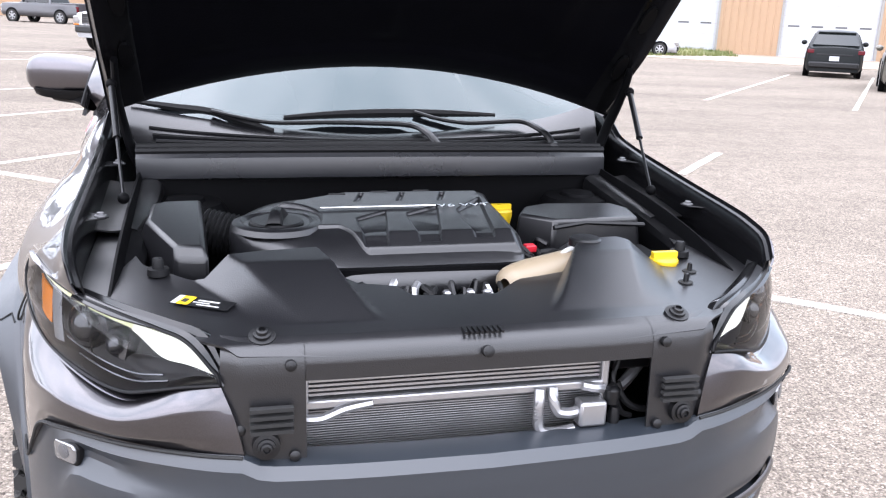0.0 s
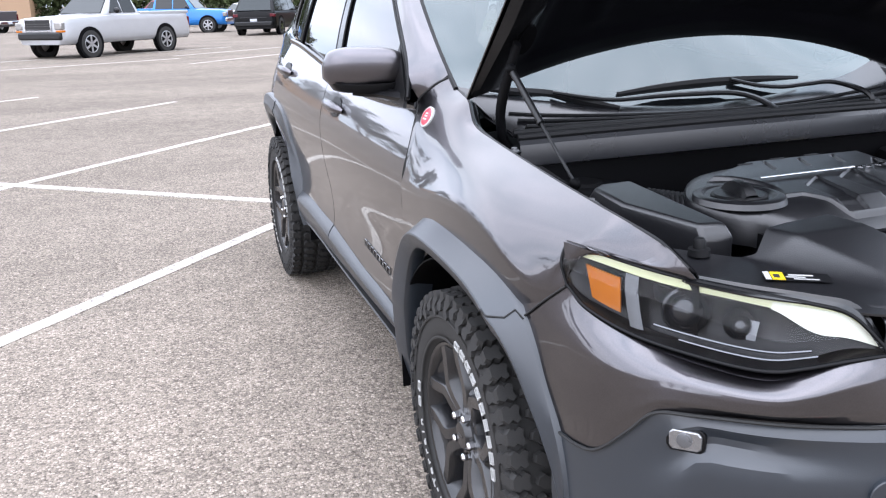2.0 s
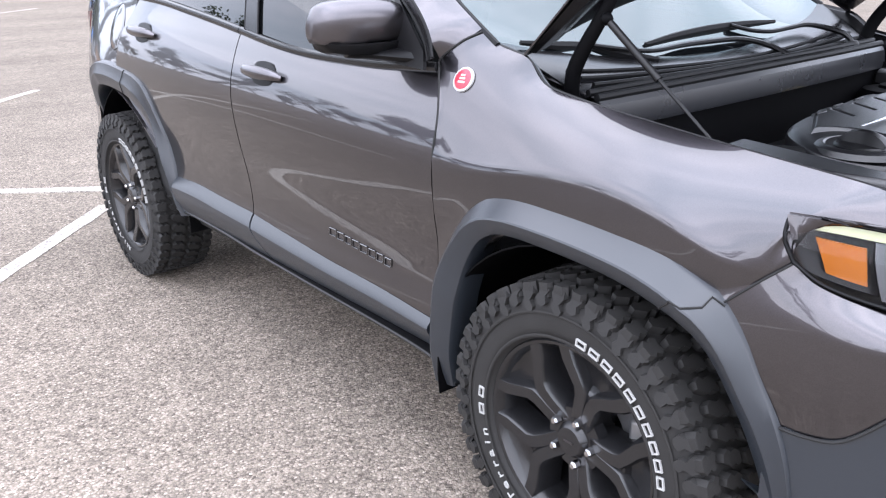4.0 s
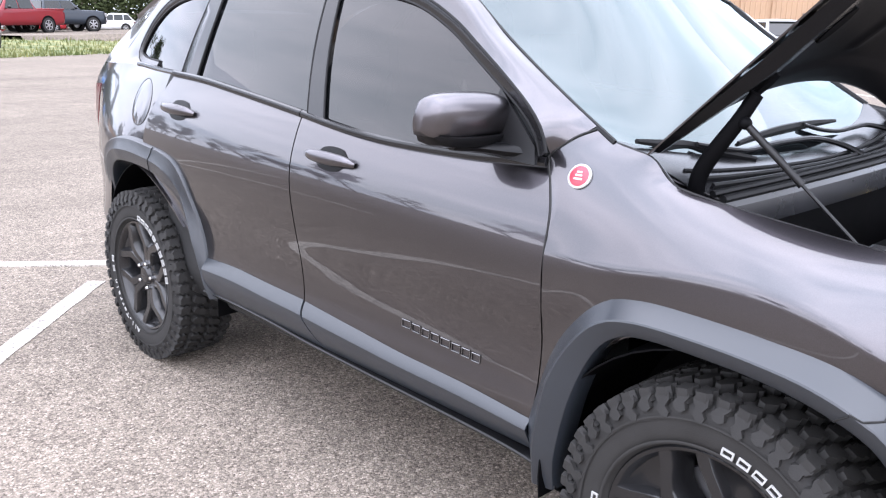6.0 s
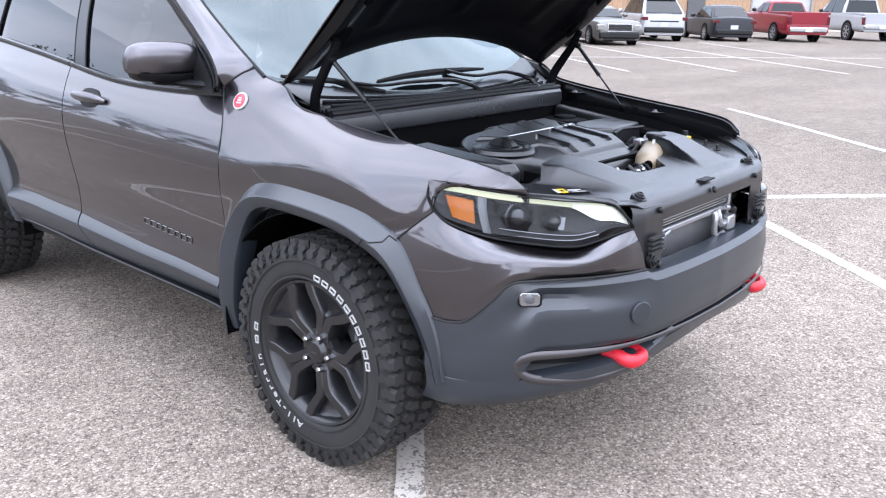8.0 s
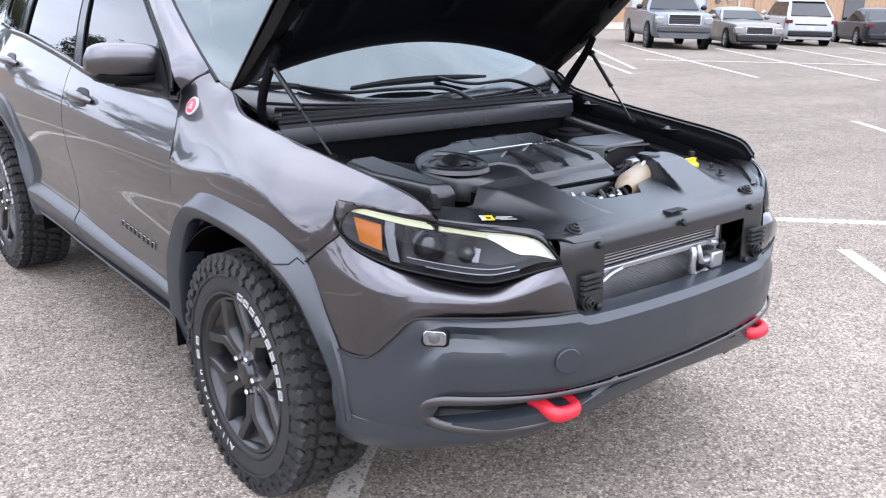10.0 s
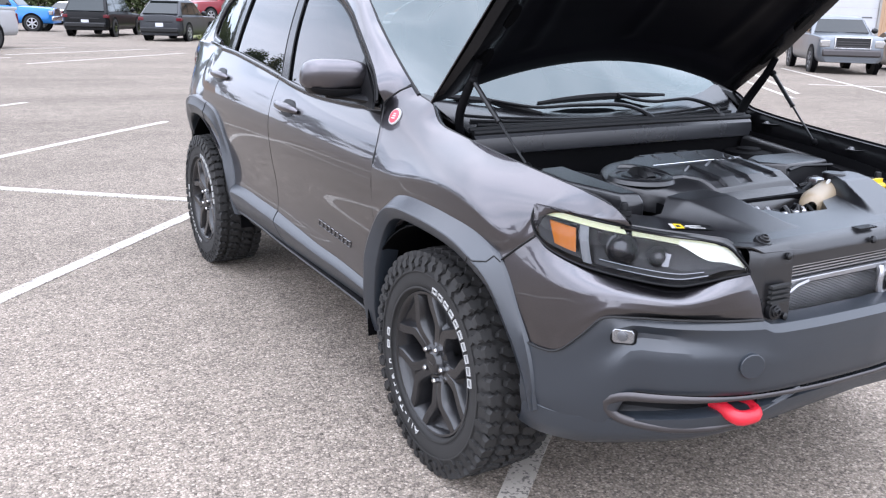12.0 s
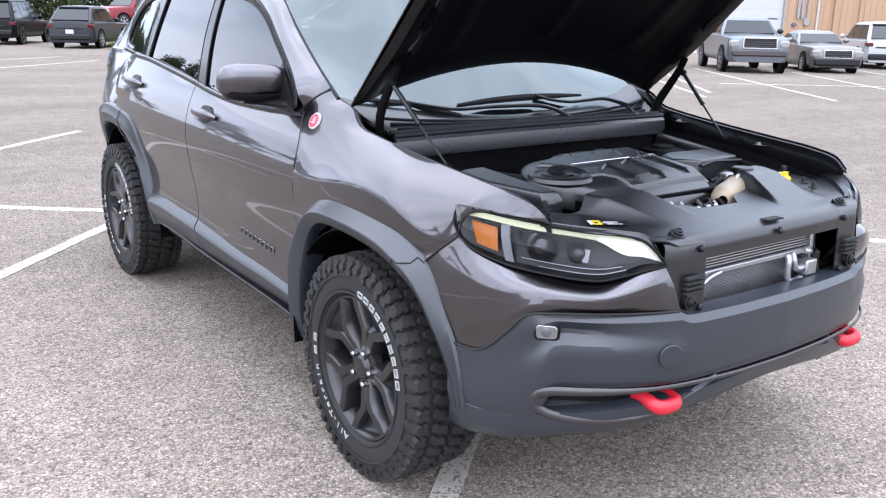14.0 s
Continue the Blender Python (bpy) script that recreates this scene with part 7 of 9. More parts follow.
def build_engine(bay):
    build_opening(bay)
    # engine cover: a domed moulding with a round shoulder by the filler cap
    def edge(u):
        """Outline of the cover from above."""
        return spline([(-0.435, -0.285), (-0.415, -0.215), (-0.34, -0.125), (-0.22, -0.085), (0.0, -0.060), (0.215, -0.045), (0.228, -0.13), (0.226, -0.30), (0.215, -0.46), (0.17, -0.505), (-0.02, -0.520), (-0.18, -0.515), (-0.29, -0.455), (-0.40, -0.37)], 72, closed=True)

    out = edge(0)
    mid = np.array([-0.06, -0.28])
    rows = []
    for p in out:
        row = []
        for k, dz in ((1.0, -0.075), (1.0, -0.022), (0.985, -0.010), (0.955, -0.003), (0.90, 0.0), (0.6, 0.004), (0.3, 0.006), (0.02, 0.006)):
            q = mid + (p - mid) * k
            z = 1.020 + 0.085 * (q[1] + 0.10) - 0.045 * max(0.0, -0.40 - q[1]) / 0.1
            row.append((q[0], q[1], z + dz))
        rows.append(row)
    bm = bmesh.new()
    grid(bm, rows, wrap=True)
    ec = part("engine_cover", bm, M_COVER, bay, "black plastic engine cover", out=(0, 0, 1), smooth=30)

    def top(x, y):
        return 1.024 + 0.085 * (y + 0.10) - 0.045 * max(0.0, -0.40 - y) / 0.1

    # a raised middle field with four slanting sunk pockets
    def ease(t):
        t = min(1.0, max(0.0, t))
        return t * t * (3 - 2 * t)

    POCKETS = ((-0.154, -0.443, -0.097, -0.068, -0.305, -0.245), (-0.030, -0.433, 0.024, 0.066, -0.275, -0.214), (0.100, -0.424, 0.152, 0.192, -0.255, -0.150))
    bm = bmesh.new()
    rows = []
    for x in np.linspace(-0.345, 0.212, 230):
        row = []
        front = -0.356 + 0.006 * (x + 0.25) - 0.103 * ease((x + 0.200) / 0.06)
        rear = -0.085 - 0.10 * max(0.0, -0.15 - x) / 0.2
        for v in np.linspace(0, 1, 140):
            y = front - 0.004 + (rear - front + 0.008) * v
            ring = math.hypot(x + 0.333, (y + 0.283) * 0.95)
            e = min(y - front, rear - y, 0.206 - x, ring - 0.096)
            h = -0.005 + 0.013 * ease(e / 0.014)
            for x0, y0, xf, xr, yl, yr in POCKETS:
                t = min(1.0, max(0.0, (y - y0) / (yr - y0)))
                right = xf + (xr - xf) * t
                far = yl + (yr - yl) * min(1.0, max(0.0, (x - x0) / (right - x0)))
                h -= 0.010 * ease((x - x0) / 0.012) * ease((right - x) / 0.006) * ease((y - y0) / 0.006) * ease((far - y) / 0.012)
            for c in (-0.115, -0.01, 0.095):
                h -= 0.008 * ease((0.008 - abs(x - c - 0.35 * (y + 0.13))) / 0.006) * ease((y + 0.178) / 0.008) * ease((-0.105 - y) / 0.008)
            row.append((x, y, top(x, y) + h))
        rows.append(row)
    grid(bm, rows)
    part("cover_field", bm, M_COVER, ec, out=(0, 0, 1), smooth=35)
    for x, y in ((-0.17, -0.115), (-0.06, -0.098), (0.05, -0.094)):
        bm = bmesh.new()
        box(bm, (x - 0.022, y - 0.003, top(x, y) + 0.004), (x + 0.022, y + 0.003, top(x, y) + 0.0105))
        part("cover_rib", bm, M_BLACK, ec, bevel=0.002)
    # oil filler ring and cap
    c = (-0.330, -0.300)
    bm = bmesh.new()
    lathe(bm, [(-0.01, 0.104), (0.002, 0.099), (0.0055, 0.091), (0.0065, 0.081), (-0.001, 0.072), (-0.002, 0.064)], (c[0], c[1], top(*c)), "z", 36)
    part("filler_ring", bm, M_COVER, ec, smooth=30)
    bm = bmesh.new()
    lathe(bm, [(-0.01, 0.062), (0.003, 0.061), (0.0065, 0.056), (0.007, 0.0005)], (c[0], c[1], top(*c)), "z", 32)
    cap = part("oil_cap", bm, M_BLACK, bay, "black oil filler cap", smooth=30)
    bm = bmesh.new()
    rows = []
    for t in np.linspace(-1, 1, 15):
        w = 0.010 + 0.004 * abs(t)
        h = 0.030 * (1 - 0.75 * abs(t) ** 2.5)
        x, y = c[0] + 0.010 * t, c[1] + 0.055 * t
        z = top(*c) + 0.005
        rows.append([(x - w * 1.5, y, z), (x - w, y, z + h * 0.9), (x, y, z + h), (x + w, y, z + h * 0.9), (x + w * 1.5, y, z)])
    grid(bm, rows)
    part("cap_grip", bm, M_BLACK, cap, out=(0, 0, 1), smooth=30)
    # bright line and engine mark
    bm = bmesh.new()
    ln = [(x, -0.238 + 0.02 * (x + 0.2), top(x, -0.24) + 0.0135) for x in np.linspace(-0.225, 0.055, 12)]
    sweep(bm, ln, [0.0035 + 0.0015 * i / 11 for i in range(12)], 8, flat=0.6)
    part("bright_line", bm, M_CHROME, ec, "bright trim line")
    tilt = math.degrees(math.atan(0.085))
    text_part("engine_mark", "V6 VVT", 0.034, pose(0.125, -0.246, top(0.12, -0.246) + 0.013, tilt, 0, 2) @ Matrix.Diagonal((1.25, 0.8, 1, 1)), ec, M_CHROME, "bright raised engine mark")
    # air box with a sloping lid, and its ribbed duct
    bm = bmesh.new()
    lid = [(-0.622, -0.275), (-0.618, -0.130), (-0.585, -0.105), (-0.492, -0.100), (-0.478, -0.480), (-0.545, -0.470)]
    a = [bm.verts.new((x, y, 0.80)) for x, y in lid]
    b = [bm.verts.new((x, y, 0.985 + 0.05 * (y + 0.3))) for x, y in lid]
    d = [bm.verts.new((-0.54 + (x + 0.54) * 0.86, -0.29 + (y + 0.29) * 0.9, 1.012 + 0.06 * (y + 0.3))) for x, y in lid]
    for lo, hi in ((a, b), (b, d)):
        for i in range(6):
            bm.faces.new((lo[i], lo[(i + 1) % 6], hi[(i + 1) % 6], hi[i]))
    bm.faces.new(d)
    bmesh.ops.recalc_face_normals(bm, faces=bm.faces[:])
    part("air_box", bm, M_COVER, bay, "black plastic air box", smooth=20, bevel=0.008)
    bm = bmesh.new()
    p = [Vector((-0.495 + 0.11 * t, -0.175 - 0.03 * t, 0.960 - 0.02 * t)) for t in np.linspace(0, 1, 21)]
    sweep(bm, p, [0.050 + 0.007 * (i % 2) for i in range(21)], 20, up=(0, 0, 1))
    part("air_duct", bm, M_RUBBER, bay, "black ribbed air duct", smooth=0)
    # fuse box, battery cover and small parts at the far side
    bm = bmesh.new()
    prism(bm, [(0.255, -0.245), (0.30, -0.16), (0.37, -0.125), (0.575, -0.135), (0.60, -0.20), (0.575, -0.315), (0.33, -0.325)], 0.90, 1.003, "z", 0.08)
    fb = part("fuse_box", bm, M_COVER, bay, "black fuse box lid", smooth=20, bevel=0.008)
    bm = bmesh.new()
    sweep(bm, [(0.33, -0.328, 0.985), (0.42, -0.31, 0.992), (0.575, -0.318, 0.985)], 0.006, 6)
    part("fuse_clip", bm, M_BLACK, fb)
    bm = bmesh.new()
    prism(bm, [(0.34, -0.50), (0.35, -0.345), (0.56, -0.345), (0.56, -0.49)], 0.83, 0.945, "z", 0.04)
    part("battery_box", bm, M_BAY, bay, "dark battery box", bevel=0.006)
    rnd = random.Random(11)
    for k in range(13):
        bm = bmesh.new()
        x, y = rnd.uniform(0.24, 0.50), rnd.uniform(-0.47, -0.34)
        z = rnd.uniform(0.92, 0.955)
        p = [(x, y, z), (x + rnd.uniform(-0.05, 0.05), y + rnd.uniform(-0.03, 0.03), z + rnd.uniform(0.0, 0.03)), (x + rnd.uniform(-0.09, 0.09), y + rnd.uniform(-0.05, 0.05), z - 0.02)]
        sweep(bm, spline(p, 12), rnd.uniform(0.004, 0.008), 6)
        part("cable", bm, rnd.choice((M_BLACK, M_RUBBER, M_BLACK, M_ALU)), bay, "cable")
    bm = bmesh.new()
    box(bm, (0.335, -0.44, 0.95), (0.39, -0.405, 0.972))
    part("terminal", bm, M_ALU, bay, "bright battery terminal", bevel=0.004)
    bm = bmesh.new()
    lathe(bm, [(0, 0.012), (0.02, 0.012), (0.03, 0.008), (0.031, 0.0005)], (0.385, -0.435, 0.955), "z", 12)
    part("terminal_cap", bm, M_WHITE, bay)
    bm = bmesh.new()
    box(bm, (0.235, -0.40, 0.945), (0.262, -0.375, 0.962))
    part("red_clip", bm, M_RED, bay, bevel=0.003)
    # yellow fluid caps
    for x, y, z, r, nm in ((0.295, -0.015, 0.945, 0.034, "filler_cap"), (0.520, -0.530, 0.946, 0.033, "washer_cap")):
        bm = bmesh.new()
        lathe(bm, [(-0.02, r * 0.9), (0, r), (0.012, r), (0.018, r * 0.85), (0.019, 0.0005)], (x, y, z), "z", 24)
        box(bm, (x - r * 0.9, y - 0.007, z + 0.015), (x + r * 0.9, y + 0.007, z + 0.030))
        part(nm, bm, M_YELLOW, bay, "yellow fluid cap", smooth=30)
    bm = bmesh.new()
    lathe(bm, [(-0.08, 0.034), (0, 0.030), (0.01, 0.026)], (0.295, -0.015, 0.925), "z", 20)
    part("filler_neck", bm, M_CREAM, bay, "cream filler neck")
    # coolant tank: a bag that rises towards its cap
    bm = bmesh.new()
    rows = []
    for x, y, z, hw, hh in ((0.124, -0.585, 0.925, 0.016, 0.020), (0.135, -0.575, 0.930, 0.036, 0.034), (0.185, -0.552, 0.934, 0.046, 0.039), (0.245, -0.530, 0.940, 0.046, 0.037), (0.300, -0.508, 0.950, 0.042, 0.030), (0.345, -0.492, 0.962, 0.034, 0.020), (0.368, -0.484, 0.962, 0.012, 0.010)):
        rows.append([(x - 0.5 * hw * math.cos(a), y + 0.86 * hw * math.cos(a), z + hh * math.sin(a)) for a in np.linspace(0, 2 * math.pi, 17)])
    grid(bm, loft(rows, 24, 33))
    bmesh.ops.recalc_face_normals(bm, faces=bm.faces[:])
    tk = part("coolant_tank", bm, M_CREAM, bay, "cream translucent coolant tank", smooth=60)
    bm = bmesh.new()
    lathe(bm, [(-0.025, 0.026), (-0.004, 0.028), (-0.002, 0.036), (0.012, 0.037), (0.016, 0.032), (0.017, 0.0005)], (0.338, -0.496, 0.990), "z", 22)
    part("tank_cap", bm, M_BLACK, tk, "black cap", smooth=30)
    bm = bmesh.new()
    sweep(bm, spline([(0.262, -0.528, 0.964), (0.285, -0.515, 0.980), (0.318, -0.502, 0.984)], 8), 0.006, 6)
    part("tank_nozzle", bm, M_WHITE, tk, "pale hose nozzle")
    # engine parts in the gap ahead of the cover
    for k in range(16):
        bm = bmesh.new()
        x = -0.20 + 0.021 * k
        p = [(x, -0.60, 0.90 + rnd.uniform(-0.02, 0.02)), (x + rnd.uniform(-0.02, 0.03), -0.575, 0.925 + rnd.uniform(-0.01, 0.02)), (x + rnd.uniform(-0.01, 0.04), -0.545, 0.90)]
        sweep(bm, spline(p, 8), rnd.uniform(0.005, 0.010), 6)
        part("engine_hose", bm, rnd.choice((M_BLACK, M_ALU, M_BLACK, M_RUBBER)), bay, "engine hose")
    for x in (-0.04, 0.0, 0.05, 0.085):
        bm = bmesh.new()
        lathe(bm, [(-0.02, 0.012), (0.006, 0.012), (0.010, 0.008), (0.011, 0.0005)], (x, -0.585, 0.915), "z", 10)
        part("injector", bm, M_ALU, bay, "bright engine fitting")
    bm = bmesh.new()
    box(bm, (-0.36, -0.50, 0.62), (0.24, -0.02, 0.95))
    part("engine_block", bm, M_BAY, bay, "dark engine block")
    # hose by the air box
    bm = bmesh.new()
    sweep(bm, spline([(-0.46, -0.46, 0.90), (-0.40, -0.47, 0.92), (-0.33, -0.46, 0.93)], 14), 0.012, 8)
    part("bay_hose", bm, M_RUBBER, bay)


def build_cowl():
    cowl = tagged(new("cowl"), "black plastic cowl under the windscreen")
    cowl.parent = suv
    xs = np.linspace(-0.665, 0.665, 45)
    yb = lambda x: 0.085 + 0.045 * (x / 0.665) ** 2
    zc = lambda x: 1.092 + 0.010 * (1 - (x / 0.665) ** 2)
    # grey front face
    bm = bmesh.new()
    grid(bm, [[(x, yb(x) + 0.02, zc(x) - 0.072), (x, yb(x) + 0.002, zc(x) - 0.066), (x, yb(x), zc(x) - 0.055), (x, yb(x) + 0.006, zc(x) - 0.012), (x, yb(x) + 0.016, zc(x))] for x in xs])
    part("cowl_front", bm, M_COWL, cowl, "grey-black cowl front", out=(0, -1, 0), thick=0.006, smooth=30)
    # rubber seals
    for dy, dz, r in ((0.022, 0.006, 0.010), (0.048, 0.014, 0.0085)):
        bm = bmesh.new()
        sweep(bm, [(x, yb(x) + dy, zc(x) + dz) for x in xs], r, 8)
        part("cowl_seal", bm, M_RUBBER, cowl, "black rubber seal")
    # upper cowl up to the glass
    base = spline(WS_BASE, 45)
    bm = bmesh.new()
    rows = []
    for x, b in zip(xs, base):
        a = Vector((x, yb(x) + 0.05, zc(x) + 0.006))
        e = Vector(b) + Vector((0, 0.01, 0.008))
        rows.append([a, a.lerp(e, 0.2) + Vector((0, 0, -0.004)), a.lerp(e, 0.5) + Vector((0, 0, 0.0)), a.lerp(e, 0.8) + Vector((0, 0, 0.003)), e])
    grid(bm, rows)
    part("cowl_top", bm, M_PRINT, cowl, "glossy black strip at the foot of the glass", out=(0, 0, 1), thick=0.005)
    for k, r in ((0.16, 0.0060), (0.30, 0.0052), (0.46, 0.0046)):
        bm = bmesh.new()
        sweep(bm, spline([Vector(q[0]).lerp(Vector(q[-1]), k) + Vector((0, 0, 0.001)) for q in rows[2:-2]], 60), r, 6)
        part("cowl_rib", bm, M_RUBBER, cowl, "black moulded rib")
    for k in range(34):
        x = -0.56 + 0.034 * k
        bm = bmesh.new()
        a = Vector((x, yb(x) + 0.058, zc(x) + 0.013))
        box(bm, (a.x - 0.011, a.y, a.z - 0.003), (a.x + 0.011, a.y + 0.012, a.z + 0.002))
        part("cowl_slot", bm, M_BAY, cowl, smooth=0)
    # corner pieces beside the hinges
    for s in (-1, 1):
        pts = coons([(-0.640, 0.135, 1.085), (-0.70, 0.29, 1.14)], [(-0.60, 0.33, 1.15), (-0.672, 0.432, 1.20)], [(-0.640, 0.135, 1.085), (-0.60, 0.33, 1.15)], [(-0.70, 0.29, 1.14), (-0.672, 0.432, 1.20)], 8, 10)
        for i in range(8):
            for j in range(10):
                pts[i, j, 2] -= 0.03 * math.sin(math.pi * i / 7) * math.sin(math.pi * j / 9)
        skin("cowl_corner", pts, M_BLACK, cowl, s, "black cowl corner", thick=0.004, out=(0, 0, 1))
    # wipers lie along the foot of the glass
    def wiper(pivot_u, arm, blade):
        w = tagged(new("wiper"), "black windscreen wiper")
        w.parent = suv
        bm = bmesh.new()
        sweep(bm, spline(arm, 26), [0.0125 - 0.004 * i / 25 for i in range(26)], 8, flat=0.7)
        part("wiper_arm", bm, M_BLACK, w, "black wiper arm")
        bm = bmesh.new()
        sweep(bm, spline(blade, 24), [0.005 + 0.005 * math.sin(math.pi * i / 23) for i in range(24)], 6, flat=1.3)
        part("wiper_blade", bm, M_RUBBER, w, "black wiper blade")
        bm = bmesh.new()
        lathe(bm, [(-0.02, 0.020), (0.0, 0.019), (0.008, 0.014), (0.009, 0.0005)], arm[0], "z", 16)
        part("wiper_pivot", bm, M_BLACK, w)

    wiper(0.75, [(0.508, 0.165, 1.112), (0.495, 0.190, 1.141), (0.453, 0.276, 1.165), (0.37, 0.295, 1.162), (0.279, 0.301, 1.158), (0.195, 0.319, 1.167), (0.124, 0.341, 1.185)], [(-0.267, 0.338, 1.166), (-0.12, 0.346, 1.176), (0.051, 0.351, 1.181), (0.228, 0.355, 1.180), (0.386, 0.358, 1.175)])
    wiper(0.10, [(0.160, 0.165, 1.108), (0.140, 0.228, 1.137), (0.097, 0.290, 1.152), (-0.03, 0.301, 1.156), (-0.148, 0.303, 1.157), (-0.299, 0.290, 1.157), (-0.388, 0.308, 1.168), (-0.471, 0.342, 1.183)], [(-0.690, 0.373, 1.206), (-0.577, 0.370, 1.190), (-0.472, 0.364, 1.177), (-0.377, 0.313, 1.154), (-0.301, 0.266, 1.137)])


# plain hollow blocks for the raised name
def build_name_bars():
    y = 1.016
    for k, w in enumerate((0.036, 0.034, 0.030, 0.032, 0.036, 0.032, 0.030, 0.030)):
        y1 = y - w
        zc = 0.620 - 0.060 * (1.016 - (y + y1) / 2)
        h = 0.0105
        bm = bmesh.new()
        ring = [(y, zc + h), (y1, zc + h), (y1, zc - h), (y, zc - h), (y, zc + h)]
        for (a0, b0), (a1, b1) in zip(ring, ring[1:]):
            pts = [(-flank(a0 + (a1 - a0) * u, b0 + (b1 - b0) * u) - 0.0022, a0 + (a1 - a0) * u, b0 + (b1 - b0) * u) for u in (0, 0.5, 1)]
            sweep(bm, pts, 0.0019, 5, up=(1, 0, 0))
        part("name_block", bm, M_CHROMEDARK, suv, "bright hollow block in place of a raised name", smooth=0)
        y = y1 - 0.0085


M_PRINT = plain("screen_print", (0.006, 0.006, 0.007), rough=0.22, spec=0.38, vary=0.05)
M_COWL = plain("cowl_grey", (0.015, 0.0155, 0.0175), rough=0.28, spec=0.60, vary=0.12, scale=4)

for SIDE in (-1, 1):
    build_doors(SIDE)
    build_quarter(SIDE)
    build_greenhouse(SIDE)
    build_flare("wheel_flare", FLARE_F_OUT, FLARE_F_IN, SIDE, 0.945)
    build_flare("wheel_flare", FLARE_R_OUT, FLARE_R_IN, SIDE, 0.944)
    build_arch_liner(SIDE, -0.02, 0.455, 0.385)
    build_arch_liner(SIDE, 2.64, 0.500, 0.385)
    build_fender(SIDE)
    build_fascia(SIDE)
    build_mirror(SIDE)
    build_wheel("wheel", SIDE * 0.790, 0.0, SIDE, 0.0)
    build_wheel("wheel", SIDE * 0.790, 2.72, SIDE, 0.0)
build_roof()
build_windscreen()
build_shell()
build_bumper()
build_hood()
build_bay()
build_name_bars()


# ---- building along the far edge of the lot ----
M_TAN = plain("tan_metal", (0.285, 0.182, 0.108), rough=0.55, vary=0.07, scale=0.6)
M_DOORWHITE = plain("door_white", (0.33, 0.335, 0.345), rough=0.5, vary=0.06, scale=1.5)
M_CONCRETE = plain("concrete", (0.25, 0.205, 0.16), rough=0.85, vary=0.16, scale=0.8, bump=0.4, bump_scale=30)
M_DARKDOOR = plain("dark_door", (0.06, 0.06, 0.065), rough=0.4, vary=0.1)
M_BROWN = plain("brown_trim", (0.20, 0.13, 0.08), rough=0.5, vary=0.1)
M_GREYBOX = plain("grey_box", (0.2, 0.195, 0.185), rough=0.5, vary=0.1)
WALL_A, WALL_B = settle(27 - 9.4 * 0.7804, 33.5 + 9.4 * 0.6253), settle(27 + 29.2 * 0.7804, 33.5 - 29.2 * 0.6253)
WALL_K = math.hypot(WALL_B[0] - WALL_A[0], WALL_B[1] - WALL_A[1]) / 38.6
WALL_T = math.degrees(math.atan2(WALL_B[1] - WALL_A[1], WALL_B[0] - WALL_A[0]))
WALL_Z = (fall(*WALL_A) + fall(*WALL_B)) / 2
WALL = Matrix.Translation((*WALL_A, WALL_Z)) @ pose(0, 0, 0, 0, 0, WALL_T) @ Matrix.Translation((9.4 * WALL_K, 0, 0)) @ Matrix.Diagonal((WALL_K, 1, 1, 1))
hall = thing("warehouse", "long tan metal warehouse with white roll-up doors", "building")
hall.matrix_world = WALL
# along the wall runs x; the wall's face looks along -y
OPENINGS = [(-9.4, -5.4), (-2.6, 1.35), (9.55, 13.5), (25.2, 29.2), (38.0, 42.0)]


def wall_piece(x0, x1, z0, z1):
    bm = bmesh.new()
    # standing ribs of the sheet metal
    n = max(2, int((x1 - x0) / 0.30))
    prof = []
    for i in range(n):
        a = x0 + (x1 - x0) * i / n
        w = (x1 - x0) / n
        prof += [(a, 0.0), (a + w * 0.72, 0.0), (a + w * 0.80, -0.035), (a + w * 0.93, -0.035)]
    prof.append((x1, 0.0))
    grid(bm, [[(x, y, z0), (x, y, z1)] for x, y in prof])
    part("wall_sheet", bm, M_TAN, hall, out=(0, -1, 0), smooth=0, thick=0.05)


x_at = -10.4
for a, b in OPENINGS:
    wall_piece(x_at, a, 0, 6.5)
    wall_piece(a, b, 3.75, 6.5)
    x_at = b
wall_piece(x_at, 60.0, 0, 6.5)
for a, b in OPENINGS:
    d = tagged(new("roll_up_door"), "white sectional roll-up door with small windows")
    d.parent = hall
    for k in range(6):
        bm = bmesh.new()
        box(bm, (a, 0.10, 0.625 * k + 0.01), (b, 0.16, 0.625 * (k + 1)))
        part("door_section", bm, M_DOORWHITE, d, smooth=0)
    for k in range(4):
        bm = bmesh.new()
        c = a + (b - a) * (k + 0.5) / 4
        box(bm, (c - 0.24, 0.085, 1.86), (c + 0.24, 0.10, 1.96))
        part("door_window", bm, M_DARKDOOR, d, "narrow dark door window", smooth=0)
    for x in (a - 0.04, b + 0.04):
        bm = bmesh.new()
        box(bm, (x - 0.05, -0.05, 0), (x + 0.05, 0.12, 3.8))
        part("door_jamb", bm, M_GREYBOX, d, smooth=0)
for x in (1.95, 2.75, 16.1, 17.4, 19.2, 30.6, -9.9):
    bm = bmesh.new()
    box(bm, (x - 0.06, -0.16, 0.05), (x + 0.06, -0.04, 6.5))
    part("downspout", bm, M_TAN, hall, "tan downspout", bevel=0.01)
